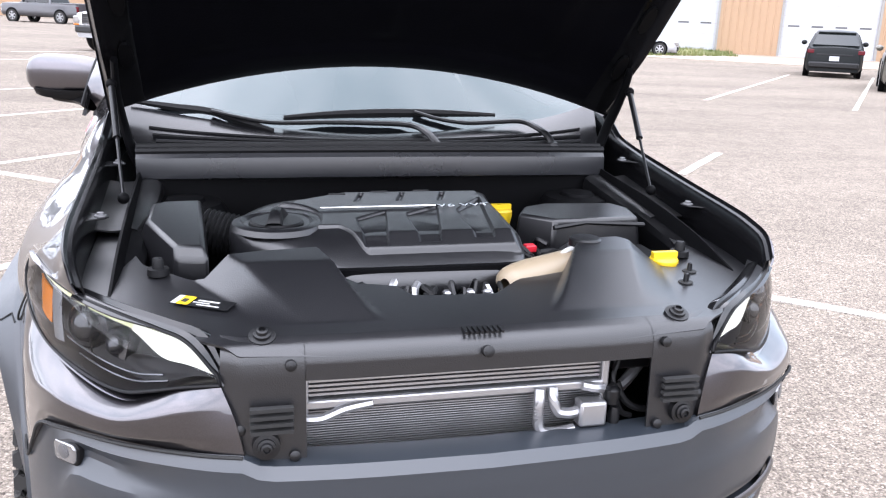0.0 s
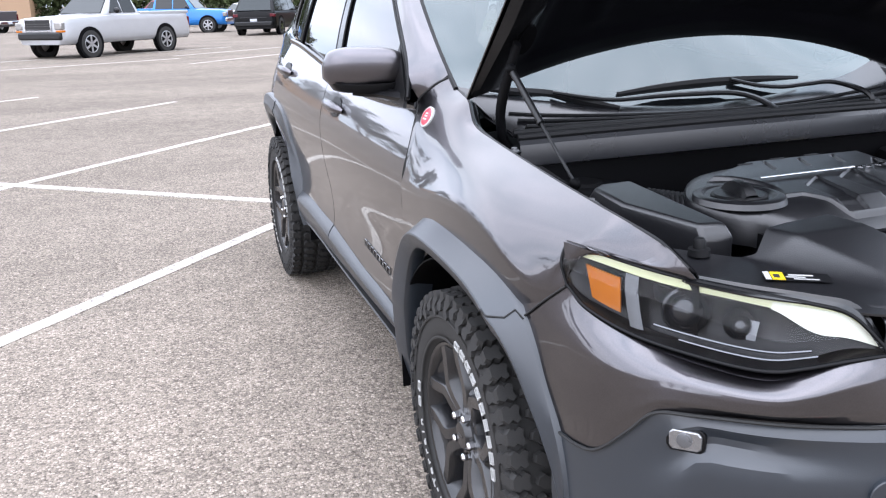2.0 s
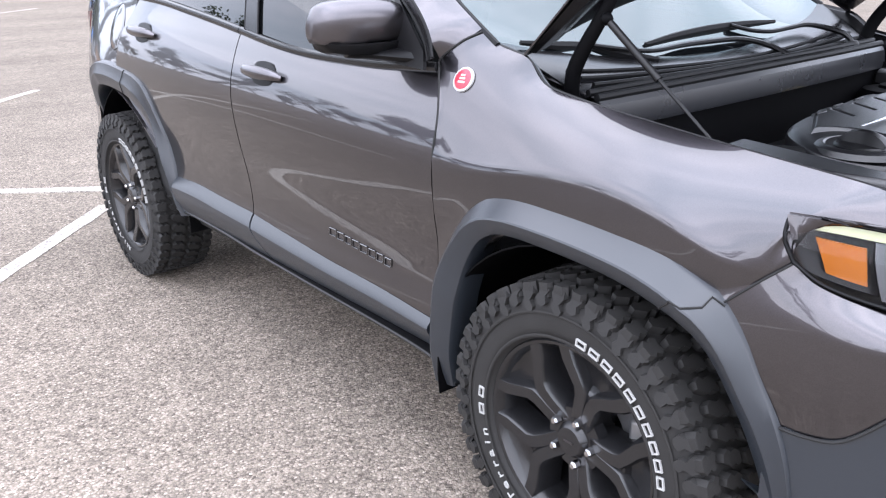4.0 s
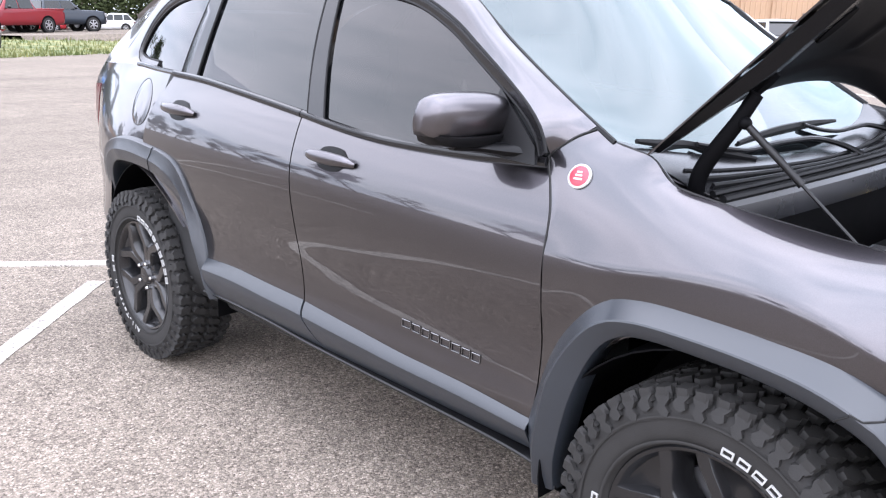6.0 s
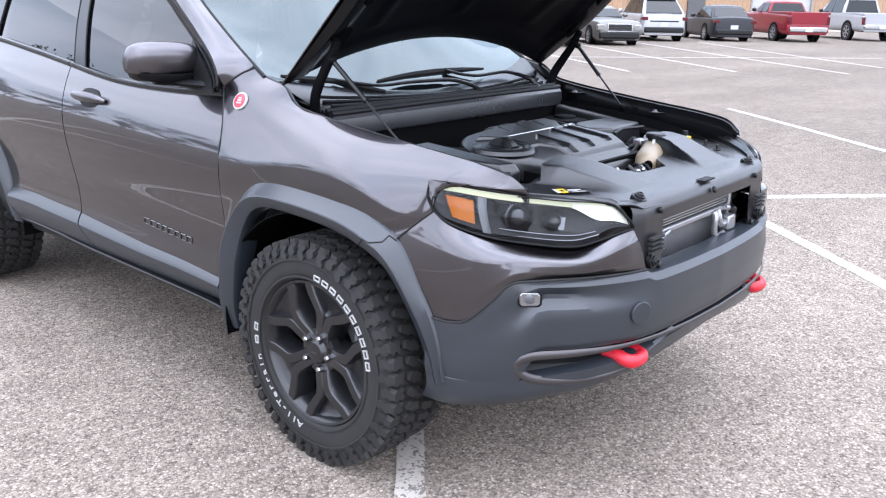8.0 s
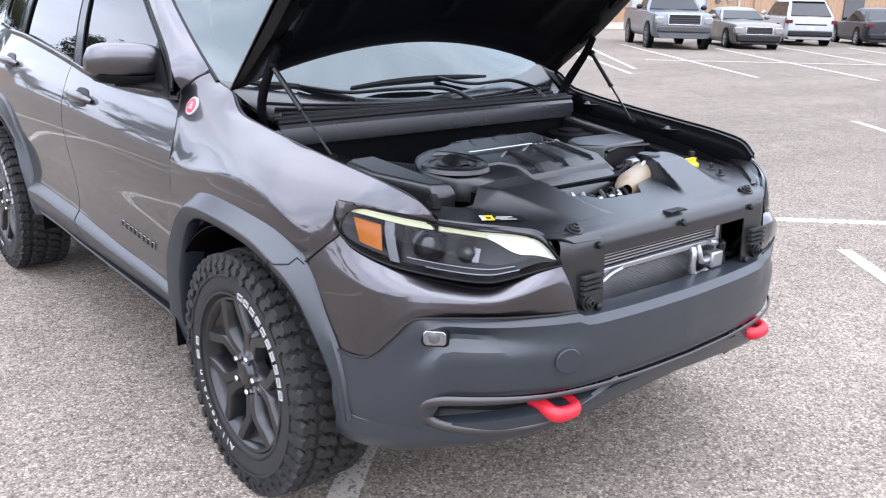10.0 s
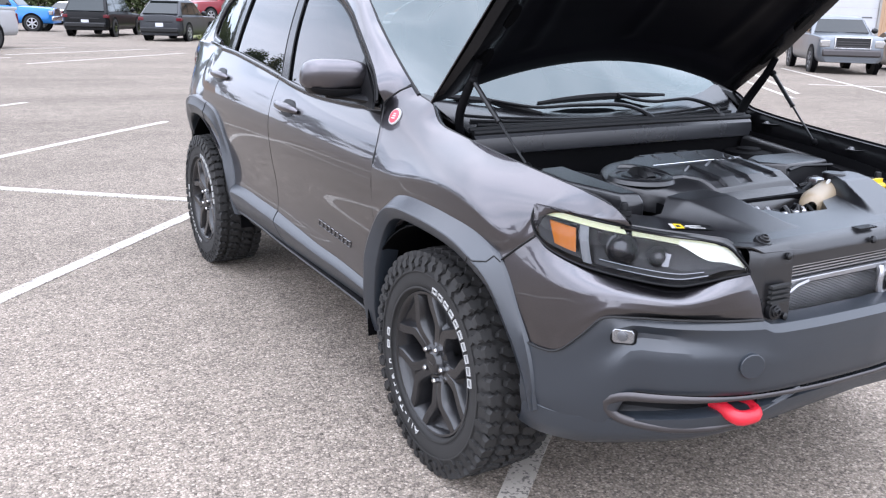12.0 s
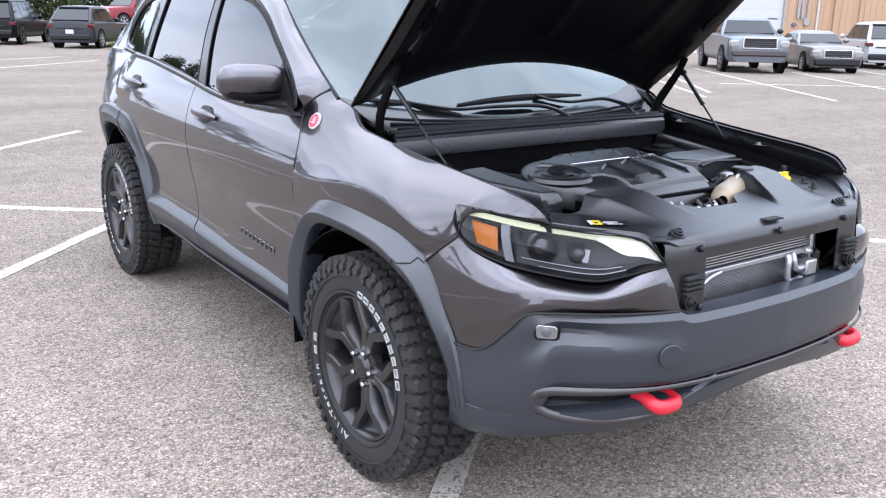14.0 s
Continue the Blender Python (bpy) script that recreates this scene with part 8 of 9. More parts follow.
for x0, x1, z0, z1, mat, nm in ((21.0, 22.1, 0.0, 2.25, M_DARKDOOR, "side_door"), (3.4, 4.6, 1.35, 2.25, M_DARKDOOR, "wall_window"), (14.16, 14.30, 1.95, 3.1, M_GREYBOX, "meter_box"), (14.36, 14.50, 1.95, 3.1, M_GREYBOX, "meter_box"), (14.56, 14.82, 1.50, 2.0, M_GREYBOX, "switch_box"), (14.66, 14.72, 2.0, 3.3, M_GREYBOX, "conduit")):
    bm = bmesh.new()
    box(bm, (x0, -0.14, z0), (x1, 0.0, z1))
    part(nm, bm, mat, hall, {"side_door": "dark steel side door", "wall_window": "dark window"}.get(nm, "grey electrical box"), bevel=0.02)
bm = bmesh.new()
lathe(bm, [(-0.14, 0.02), (-0.14, 0.13), (-0.06, 0.15), (-0.02, 0.12)], (14.08, 0.0, 1.52), "y", 20)
part("hose_reel", bm, M_DARKDOOR, hall, "dark round hose reel", smooth=30)
bm = bmesh.new()
sweep(bm, [(15.22, -0.09, 0.1), (15.22, -0.09, 6.4)], 0.05, 10)
part("drain_pipe", bm, M_DOORWHITE, hall, "pale round drain pipe")
bm = bmesh.new()
box(bm, (-10.7, -0.35, 6.4), (60, 0.1, 6.75))
part("gutter", bm, M_BROWN, hall, "brown roof edge", smooth=0)
bm = bmesh.new()
grid(bm, [[(x, y, z) for y, z in ((-0.3, 6.7), (12, 8.4), (24, 6.7))] for x in (-10.7, 10, 60)])
part("roof", bm, M_GREYBOX, hall, "grey metal roof", out=(0, 0, 1), smooth=0, thick=0.1)
bm = bmesh.new()
box(bm, (-10.4, 0.4, 0), (60, 24, 6.4))
part("building_core", bm, M_TAN, hall, smooth=0)
bm = bmesh.new()
rows = []
for x in np.linspace(-14, 60, 60):
    col = []
    for y in (-13.5, -9.0, -6.0, -3.0, 0.05):
        p = WALL @ Vector((x, y, 0))
        col.append((p.x, p.y, fall(p.x, p.y) + 0.035))
    rows.append(col)
grid(bm, rows)
apron = part("pavement", bm, M_CONCRETE, None, out=(0, 0, 1), thick=0.12, smooth=0)
tagged(apron, "tan concrete apron before the warehouse", "pavement", kind="structure")

# a low tan building far behind the parked trucks
far_hall = thing("far_building", "low tan building behind parked trucks", "building")
bm = bmesh.new()
box(bm, (-26, 78, -0.5), (-9, 92, 4.6))
part("wall", bm, M_TAN, far_hall, smooth=0)
bm = bmesh.new()
box(bm, (-27, 77.4, 4.6), (-8, 93, 5.0))
part("roof", bm, M_GREYBOX, far_hall, smooth=0)

# ---- parked vehicles ----
M_VGLASS = plain("vehicle_glass", (0.010, 0.012, 0.012), rough=0.04, vary=0.1, spec=0.38)
M_HEAD = plain("vehicle_lamp", (0.26, 0.25, 0.24), rough=0.12, metal=0.5, vary=0.1)
M_PLATE = plain("plate_white", (0.4, 0.41, 0.44), rough=0.5, vary=0.05)


def vehicle(name, kind, colour, label, place, nose, L, W, H, wheel_r=0.36, ride=0.24, metal=0.3, rim=None, group="parked vehicles", rough=0.3, lower=None, coat=0.30, spec=0.4, level=None):
    """A parked car, SUV or pickup. place: the middle of its front axle on the ground; nose: the way it points."""
    v = thing(name, label, "car", group)
    mat = paint_mat(name + "_paint", colour, flake=0.08, rough=rough, metal=metal, coat=coat, spec=spec)
    rim = rim or M_ALU
    hw = W / 2
    fo, ro = {"suv": (0.88, 0.95), "sedan": (0.92, 1.05), "pickup": (0.95, 1.25)}[kind]
    wb = L - fo - ro
    hood = {"suv": 1.03, "sedan": 0.90, "pickup": 1.19}[kind]
    belt = {"suv": 1.08, "sedan": 0.95, "pickup": 1.23}[kind]
    deck = {"suv": belt, "sedan": 1.00, "pickup": 1.22}[kind]
    if kind == "pickup":
        ws0, rf, rr, tail = 0.62, 1.18, 2.02, 2.16
        if L > 5.6:
            rr, tail = 2.75, 2.90
    elif kind == "suv":
        ws0, rf, rr, tail = 0.75, 1.45, L - fo - 0.75, L - fo - 0.10
    else:
        ws0, rf, rr, tail = 0.95, 1.65, 2.75, 3.35
    # y runs from the front axle to the rear; lower body in cross sections
    stations = [(-fo, hood - 0.22, 0.80), (-fo + 0.06, hood - 0.10, 0.90), (-fo + 0.30, hood - 0.03, 0.97), (ws0 - 0.1, hood + 0.02, 1.0), (ws0 + 0.4, belt, 1.0), (tail - 0.3, belt + 0.02, 1.0), (wb + ro - 0.30, deck, 0.98), (wb + ro - 0.05, deck - 0.02, 0.93), (wb + ro, deck - 0.16, 0.88)]
    secs = []
    for y, zt, k in stations:
        w = hw * k
        secs.append([(-w * 0.90, y, ride), (-w * 0.985, y, ride + 0.10), (-w, y, ride + 0.28), (-w * 0.985, y, zt - 0.22), (-w * 0.965, y, zt - 0.07), (-w * 0.86, y, zt), (0, y, zt + 0.035), (w * 0.86, y, zt), (w * 0.965, y, zt - 0.07), (w * 0.985, y, zt - 0.22), (w, y, ride + 0.28), (w * 0.985, y, ride + 0.10), (w * 0.90, y, ride)])
    rows = loft(secs, 44, 40)
    bm = bmesh.new()
    vs = grid(bm, rows)
    bm.faces.new([r for r in vs[0]])
    bm.faces.new([r for r in vs[-1]][::-1])
    bmesh.ops.recalc_face_normals(bm, faces=bm.faces[:])
    part("body", bm, mat, v, smooth=40, bevel=0.03)
    # cabin
    wt, wbm = hw * 0.70, hw * 0.93
    prof = [(ws0, belt - 0.02), (rf, H - 0.04), (rf + 0.25, H), ((rf + rr) / 2, H + 0.01), (rr - 0.1, H - 0.02), (rr, H - 0.05), (tail, belt - 0.02)]
    secs = []
    for y, z in prof:
        k = (z - belt) / (H - belt)
        w = wbm + (wt - wbm) * max(0, k)
        secs.append([(-wbm, y, belt - 0.03), (-(wbm + w) / 2 - 0.01, y, (belt + z) / 2), (-w, y, z - 0.02), (-w * 0.9, y, z + 0.005), (0, y, z + 0.03), (w * 0.9, y, z + 0.005), (w, y, z - 0.02), ((wbm + w) / 2 + 0.01, y, (belt + z) / 2), (wbm, y, belt - 0.03)])
    bm = bmesh.new()
    vs = [[bm.verts.new(p) for p in s] for s in secs]
    for a, b in zip(vs, vs[1:]):
        for j in range(len(a) - 1):
            bm.faces.new((a[j], b[j], b[j + 1], a[j + 1]))
    bmesh.ops.recalc_face_normals(bm, faces=bm.faces[:])
    part("cabin", bm, mat, v, smooth=50, bevel=0.05)

    def pane(nm, corners, push, parent=v, m=M_VGLASS, lab="dark window"):
        b = bmesh.new()
        q = [Vector(c) for c in corners]
        nrm = (q[1] - q[0]).cross(q[3] - q[0]).normalized()
        if nrm.dot(Vector(push)) < 0:
            nrm = -nrm
        f = [b.verts.new(c + nrm * 0.018) for c in q]
        g = [b.verts.new(c - nrm * 0.02) for c in q]
        b.faces.new(f)
        for i in range(4):
            b.faces.new((f[i], f[(i + 1) % 4], g[(i + 1) % 4], g[i]))
        bmesh.ops.recalc_face_normals(b, faces=b.faces[:])
        return part(nm, b, m, parent, lab, smooth=0)

    ztop, zlow = H - 0.10, belt + 0.03
    wa = lambda z: wbm + (wt - wbm) * (z - belt) / (H - belt) + 0.004
    fr = lambda z: ws0 + (rf - ws0) * (z - belt) / (H - belt)
    bk = lambda z: tail + (rr - tail) * (z - belt) / (H - belt)
    pane("windscreen", [(-wa(zlow) * 0.9, fr(zlow), zlow), (wa(zlow) * 0.9, fr(zlow), zlow), (wa(ztop) * 0.9, fr(ztop), ztop), (-wa(ztop) * 0.9, fr(ztop), ztop)], (0, -1, 1))
    pane("rear_window", [(-wa(zlow) * 0.86, bk(zlow), zlow + 0.02), (wa(zlow) * 0.86, bk(zlow), zlow + 0.02), (wa(ztop) * 0.86, bk(ztop), ztop), (-wa(ztop) * 0.86, bk(ztop), ztop)], (0, 1, 0.4))
    splits = {"suv": 3, "sedan": 2, "pickup": 2}[kind]
    ya, yb = fr(zlow) + 0.22, bk(zlow) - 0.12
    for s in (-1, 1):
        for k in range(splits):
            y0, y1 = ya + (yb - ya) * k / splits + 0.03, ya + (yb - ya) * (k + 1) / splits - 0.03
            t0 = max(y0, fr(ztop) + 0.12) if k == 0 else y0
            t1 = min(y1, bk(ztop) - 0.08) if k == splits - 1 else y1
            pane("side_window", [(s * wa(zlow), y0, zlow), (s * wa(zlow), y1, zlow), (s * wa(ztop), t1, ztop), (s * wa(ztop), t0, ztop)], (s, 0, 0))
        # lamps
        b = bmesh.new()
        box(b, (s * hw * 0.78 - 0.15, -fo - 0.018, hood - 0.36), (s * hw * 0.78 + 0.13, -fo + 0.22, hood - 0.15))
        part("headlamp", b, M_HEAD, v, "clear head lamp", bevel=0.03)
        b = bmesh.new()
        zl = deck - 0.30
        hgt = 0.34 if kind == "pickup" else 0.20
        wd = 0.09 if kind == "pickup" else 0.14
        if kind != "pickup":
            zl, hgt = deck - 0.17, 0.14
        box(b, (s * hw * 0.86 - wd, wb + ro - 0.22, zl - hgt / 2), (s * hw * 0.86 + min(wd, 0.085), wb + ro + 0.012, zl + hgt / 2))
        part("tail_lamp", b, M_TAIL, v, "red tail lamp", bevel=0.02)
        if kind == "pickup" and lower is M_BLACK:
            b = bmesh.new()
            box(b, (s * hw * 0.80 - 0.13, -fo - 0.010, hood - 0.43), (s * hw * 0.80 + 0.12, -fo + 0.20, hood - 0.37))
            part("turn_signal", b, M_AMBER, v, "amber turn signal", bevel=0.012)
        b = bmesh.new()
        bmesh.ops.create_icosphere(b, subdivisions=2, radius=1.0, matrix=Matrix.Translation((s * (hw + 0.10), ws0 + 0.42, belt + 0.10)) @ Matrix.Diagonal((0.11, 0.07, 0.09, 1)))
        part("mirror", b, mat if kind != "pickup" else M_BLACK, v, smooth=60)
    # bumpers, grille and plates
    metalb = lower or (M_CHROME if kind == "pickup" else M_BLACK)
    f0, f1 = (hood - 0.64, hood - 0.42) if kind == "pickup" else (ride + 0.06, ride + 0.30)
    for y, z0, z1, nm in ((-fo - 0.05, f0, f1, "front_bumper"), (wb + ro - 0.12, ride + 0.10, ride + 0.32, "rear_bumper")):
        b = bmesh.new()
        box(b, (-hw * 0.86, y, z0), (hw * 0.86, y + 0.20, z1))
        part(nm, b, metalb, v, "chrome bumper" if metalb is M_CHROME else "dark bumper", bevel=0.05)
    b = bmesh.new()
    gt = hood - (0.08 if kind == "pickup" else 0.15)
    box(b, (-hw * 0.50, -fo - 0.02, hood - 0.38), (hw * 0.50, -fo + 0.12, gt))
    gr = part("grille", b, M_BLACK, v, "dark grille", bevel=0.02)
    for k in range(3):
        b = bmesh.new()
        z = hood - 0.34 + 0.07 * k
        box(b, (-hw * 0.48, -fo - 0.032, z), (hw * 0.48, -fo - 0.01, z + 0.018))
        part("grille_bar", b, M_TRIMSILVER, gr, smooth=0)
    b = bmesh.new()
    box(b, (-hw * 0.72, -fo + (0.16 if kind == "pickup" else -0.005), ride - 0.02), (hw * 0.72, -fo + 0.30, ride + 0.14))
    part("front_valance", b, M_BLACK, v, "black lower valance", bevel=0.03)
    b = bmesh.new()
    box(b, (-hw * 0.88, wb + ro - 0.30, ride - 0.02), (hw * 0.88, wb + ro - 0.015, ride + 0.16))
    part("rear_valance", b, M_BLACK, v, "black lower valance", bevel=0.04)
    if kind == "suv":
        b = bmesh.new()
        box(b, (-wt * 0.92, rr - 0.06, H - 0.075), (wt * 0.92, rr + 0.17, H - 0.03))
        part("roof_spoiler", b, mat, v, "body-coloured roof spoiler", bevel=0.018)
        b = bmesh.new()
        box(b, (-hw * 0.62, wb + ro - 0.06, deck - 0.30), (hw * 0.62, wb + ro + 0.008, deck - 0.245))
        part("tailgate_trim", b, M_BLACK, v, "dark tailgate strip", bevel=0.01)
    for z0, z1 in ((hood - 0.40, hood - 0.37), (gt - 0.005, gt + 0.025)):
        b = bmesh.new()
        box(b, (-hw * 0.53, -fo - 0.036, z0), (hw * 0.53, -fo + 0.05, z1))
        part("grille_surround", b, M_CHROME, gr, "chrome grille edge", bevel=0.006)
    for s in (-1, 1):
        b = bmesh.new()
        box(b, (s * hw * 0.515 - 0.02, -fo - 0.036, hood - 0.38), (s * hw * 0.515 + 0.02, -fo + 0.05, gt))
        part("grille_surround", b, M_CHROME, gr, "chrome grille edge", bevel=0.006)
    b = bmesh.new()
    zp = deck - 0.40 if kind != "pickup" else ride + 0.20
    box(b, (-0.16, wb + ro - 0.02 + (0.10 if kind == "pickup" else 0), zp - 0.08), (0.16, wb + ro + 0.022 + (0.10 if kind == "pickup" else 0), zp + 0.08))
    part("plate", b, M_PLATE, v, "pale number plate", smooth=0)
    if kind == "pickup":
        # open bed: its shaded inside painted as a solid black block, with rails
        b = bmesh.new()
        box(b, (-hw * 0.78, tail + 0.06, deck - 0.40), (hw * 0.78, wb + ro - 0.08, deck + 0.045))
        part("bed_shade_block", b, M_BAY, v, "solid black block for the shaded inside of the bed", smooth=0)
        for s in (-1, 1):
            b = bmesh.new()
            box(b, (s * hw * 0.86 - 0.10, tail + 0.02, deck - 0.04), (s * hw * 0.86 + 0.10, wb + ro - 0.02, deck + 0.06))
            part("bed_rail", b, mat, v, bevel=0.02)
        b = bmesh.new()
        box(b, (-hw * 0.84, wb + ro - 0.08, deck - 0.45), (hw * 0.84, wb + ro + 0.012, deck + 0.05))
        part("tailgate", b, mat, v, bevel=0.02)
    # wheels
    for s in (-1, 1):
        for y in (0.0, wb):
            # arch shade painted as a black disc on the uncut body side
            b = bmesh.new()
            lathe(b, [(s * 0.005, 0.02), (s * 0.006, wheel_r + 0.075), (s * -0.14, wheel_r + 0.085)], (s * hw, y, wheel_r + 0.02), "x", 28)
            part("wheel_well_shade", b, M_BAY, v, smooth=0)
            w = tagged(new("wheel"), "road wheel")
            w.parent = v
            b = bmesh.new()
            lathe(b, [(s * -0.20, wheel_r * 0.62), (s * -0.20, wheel_r * 0.95), (s * -0.17, wheel_r), (s * -0.02, wheel_r), (s * 0.012, wheel_r * 0.95), (s * 0.018, wheel_r * 0.80), (s * 0.012, wheel_r * 0.64)], (s * hw, y, wheel_r), "x", 32)
            bmesh.ops.recalc_face_normals(b, faces=b.faces[:])
            part("tyre", b, M_TYRE, w)
            b = bmesh.new()
            lathe(b, [(s * 0.012, wheel_r * 0.64), (s * 0.016, wheel_r * 0.60), (s * -0.03, wheel_r * 0.52), (s * -0.03, 0.01)], (s * hw, y, wheel_r), "x", 28)
            for k in range(6):
                a = k * math.pi / 3
                m = Matrix.Translation((s * (hw + 0.004), y, wheel_r)) @ pose(0, 0, 0, math.degrees(a), 0, 0)
                box(b, (-0.02, -0.03, 0.0), (0.012, 0.03, wheel_r * 0.60), m)
            part("rim", b, rim, w, smooth=30)
    b = bmesh.new()
    box(b, (-hw * 0.8, -fo + 0.3, ride - 0.02), (hw * 0.8, wb + ro - 0.3, ride + 0.2))
    part("underside", b, M_BAY, v, smooth=0)
    n = Vector((nose[0], nose[1], 0)).normalized()
    px, py = settle(*place) if level is None else place
    wbv = n * -(L - fo - ro)
    z0, z1 = (fall(px, py), fall(px + wbv.x, py + wbv.y)) if level is None else (level, level)
    v.matrix_world = Matrix.Translation((px, py, z0 - 0.012)) @ pose(0, 0, 0, 0, 0, math.degrees(math.atan2(n.y, n.x)) + 90) @ pose(0, 0, 0, math.degrees(math.atan2(z1 - z0, L - fo - ro)), 0, 0)
    return v


def by_rear(rear, nose, L, kind):
    """The front axle's middle, from the rear axle's."""
    fo, ro = {"suv": (0.88, 0.95), "sedan": (0.92, 1.05), "pickup": (0.95, 1.25)}[kind]
    n = Vector(nose).normalized()
    return (rear[0] + n.x * (L - fo - ro), rear[1] + n.y * (L - fo - ro))


vehicle("white_pickup", "pickup", (0.30, 0.303, 0.31), "white extended-cab pickup with a dark front bumper", (-3.30, 25.3), (-0.685, -0.728), 5.4, 1.95, 1.78, 0.40, 0.42, lower=M_BLACK)
vehicle("silver_pickup", "pickup", (0.075, 0.075, 0.08), "grey pickup parked far across the lot", (-11.9, 56.0), (-0.86, 0.5), 5.8, 2.0, 1.88, 0.40, 0.40, metal=0.6)
vehicle("blue_pickup", "pickup", (0.012, 0.13, 0.38), "bright blue pickup behind a white one", (2.2, 41.5), (0.93, -0.36), 5.7, 2.0, 1.90, 0.41, 0.42)
vehicle("black_wagon", "suv", (0.0035, 0.0035, 0.004), "large black SUV with tinted windows", by_rear((3.35, 34.8), (0.45, 0.89), 5.5, "suv"), (0.45, 0.89), 5.5, 2.05, 1.90, 0.40, 0.32, rim=M_GLOSSBLACK, metal=0.0, coat=0.0, rough=0.3, spec=0.14)
vehicle("grey_crossover", "suv", (0.020, 0.021, 0.024), "dark grey compact SUV with a raked tail", by_rear((5.45, 31.2), (0.56, 0.83), 4.6, "suv"), (0.56, 0.83), 4.6, 1.86, 1.69, 0.36, 0.26, coat=0.1, spec=0.25)
vehicle("red_wagon", "suv", (0.21, 0.008, 0.012), "bright red SUV across the lot", (11.5, 46.5), (0.75, -0.45), 4.7, 1.9, 1.75, 0.37, 0.3)
vehicle("maroon_wagon", "suv", (0.10, 0.008, 0.013), "dark red SUV across the lot", (-1.0, 54.0), (-0.8, 0.5), 4.7, 1.9, 1.78, 0.37, 0.3)
vehicle("white_sedan", "sedan", (0.45, 0.455, 0.46), "white car parked far off", (6.5, 52.0), (0.8, 0.5), 4.6, 1.82, 1.50, 0.33, 0.22)
vehicle("silver_truck", "pickup", (0.105, 0.115, 0.128), "silver pickup with a chrome grille facing the lot", (19.35, 12.85), (-0.66, -0.75), 5.6, 2.0, 1.76, 0.40, 0.38, metal=0.6, lower=M_TRIMSILVER, rim=M_FINS)
vehicle("silver_sedan", "sedan", (0.135, 0.128, 0.118), "champagne silver sedan facing the lot", (21.75, 11.95), (-0.66, -0.75), 4.5, 1.74, 1.36, 0.31, 0.20, metal=0.6)
vehicle("white_crossover", "suv", (0.30, 0.303, 0.31), "white SUV with its back to the lot", by_rear((24.75, 11.75), (0.70, 0.71), 4.85, "suv"), (0.70, 0.71), 4.85, 1.92, 1.73, 0.37, 0.26)
vehicle("dark_sedan", "sedan", (0.019, 0.019, 0.022), "dark grey sedan parked before the warehouse", by_rear((27.1, 10.35), (0.72, 0.69), 4.7, "sedan"), (0.72, 0.69), 4.7, 1.83, 1.47, 0.33, 0.20, coat=0.1, spec=0.25)
vehicle("red_pickup", "pickup", (0.17, 0.006, 0.014), "red single-cab pickup with a chrome bumper", by_rear((29.1, 8.60), (0.70, 0.71), 5.2, "pickup"), (0.70, 0.71), 5.2, 1.95, 1.72, 0.37, 0.34)
vehicle("tall_white_pickup", "pickup", (0.30, 0.303, 0.31), "white crew-cab truck on tall wheels", by_rear((32.4, 7.0), (0.72, 0.69), 5.8, "pickup"), (0.72, 0.69), 5.8, 2.03, 1.95, 0.42, 0.45)
vehicle("black_crossover", "suv", (0.006, 0.0075, 0.008), "black compact SUV seen from behind", by_rear((17.1, 20.2), (0.60, 0.80), 4.4, "suv"), (0.60, 0.80), 4.4, 1.90, 1.62, 0.36, 0.24, metal=0.0, coat=0.0, spec=0.16)
vehicle("pale_crossover", "suv", (0.125, 0.118, 0.102), "pale silver SUV seen from behind", by_rear((15.25, 14.75), (0.64, 0.77), 4.8, "suv"), (0.64, 0.77), 4.8, 1.95, 1.70, 0.38, 0.26, metal=0.5)
vehicle("white_coupe", "sedan", (0.30, 0.303, 0.31), "white car before the warehouse", (18.3, 33.2), (0.86, -0.5), 4.5, 1.8, 1.42, 0.34, 0.2)
# a raised lane beyond the grass, with two pickups on it
LANE_Z = 0.30
bm = bmesh.new()
grid(bm, [[(x - 0.36 * w, 46.2 + 0.36 * (x - 8) + 0.93 * w, LANE_Z - (0.7 if abs(w) > 4.4 else 0.0)) for w in (-4.5, -4.0, 0.0, 4.0, 4.5)] for x in np.linspace(10.2, 34, 12)])
tagged(part("lane", bm, M_ASPHALT, None, out=(0, 0, 1), smooth=0), "raised grey asphalt lane beyond the grass bank", "road", kind="structure")
vehicle("navy_pickup", "pickup", (0.010, 0.016, 0.025), "dark blue crew-cab pickup beyond the grass", (18.1, 52.0), (0.98, 0.12), 5.9, 2.0, 1.80, 0.41, 0.42, level=LANE_Z)
vehicle("scarlet_pickup", "pickup", (0.16, 0.006, 0.012), "red pickup beyond the grass", (11.2, 48.1), (-0.90, -0.42), 5.8, 2.0, 1.82, 0.41, 0.42, level=LANE_Z)
vehicle("far_white_car", "suv", (0.48, 0.48, 0.485), "white SUV beyond the grass", (23.5, 63.5), (-0.9, 0.4), 4.8, 1.9, 1.75, 0.37, 0.26)
vehicle("far_red_car", "suv", (0.28, 0.012, 0.02), "red SUV beyond the grass", (19.5, 66.5), (-0.9, 0.4), 4.8, 1.9, 1.75, 0.37, 0.26)

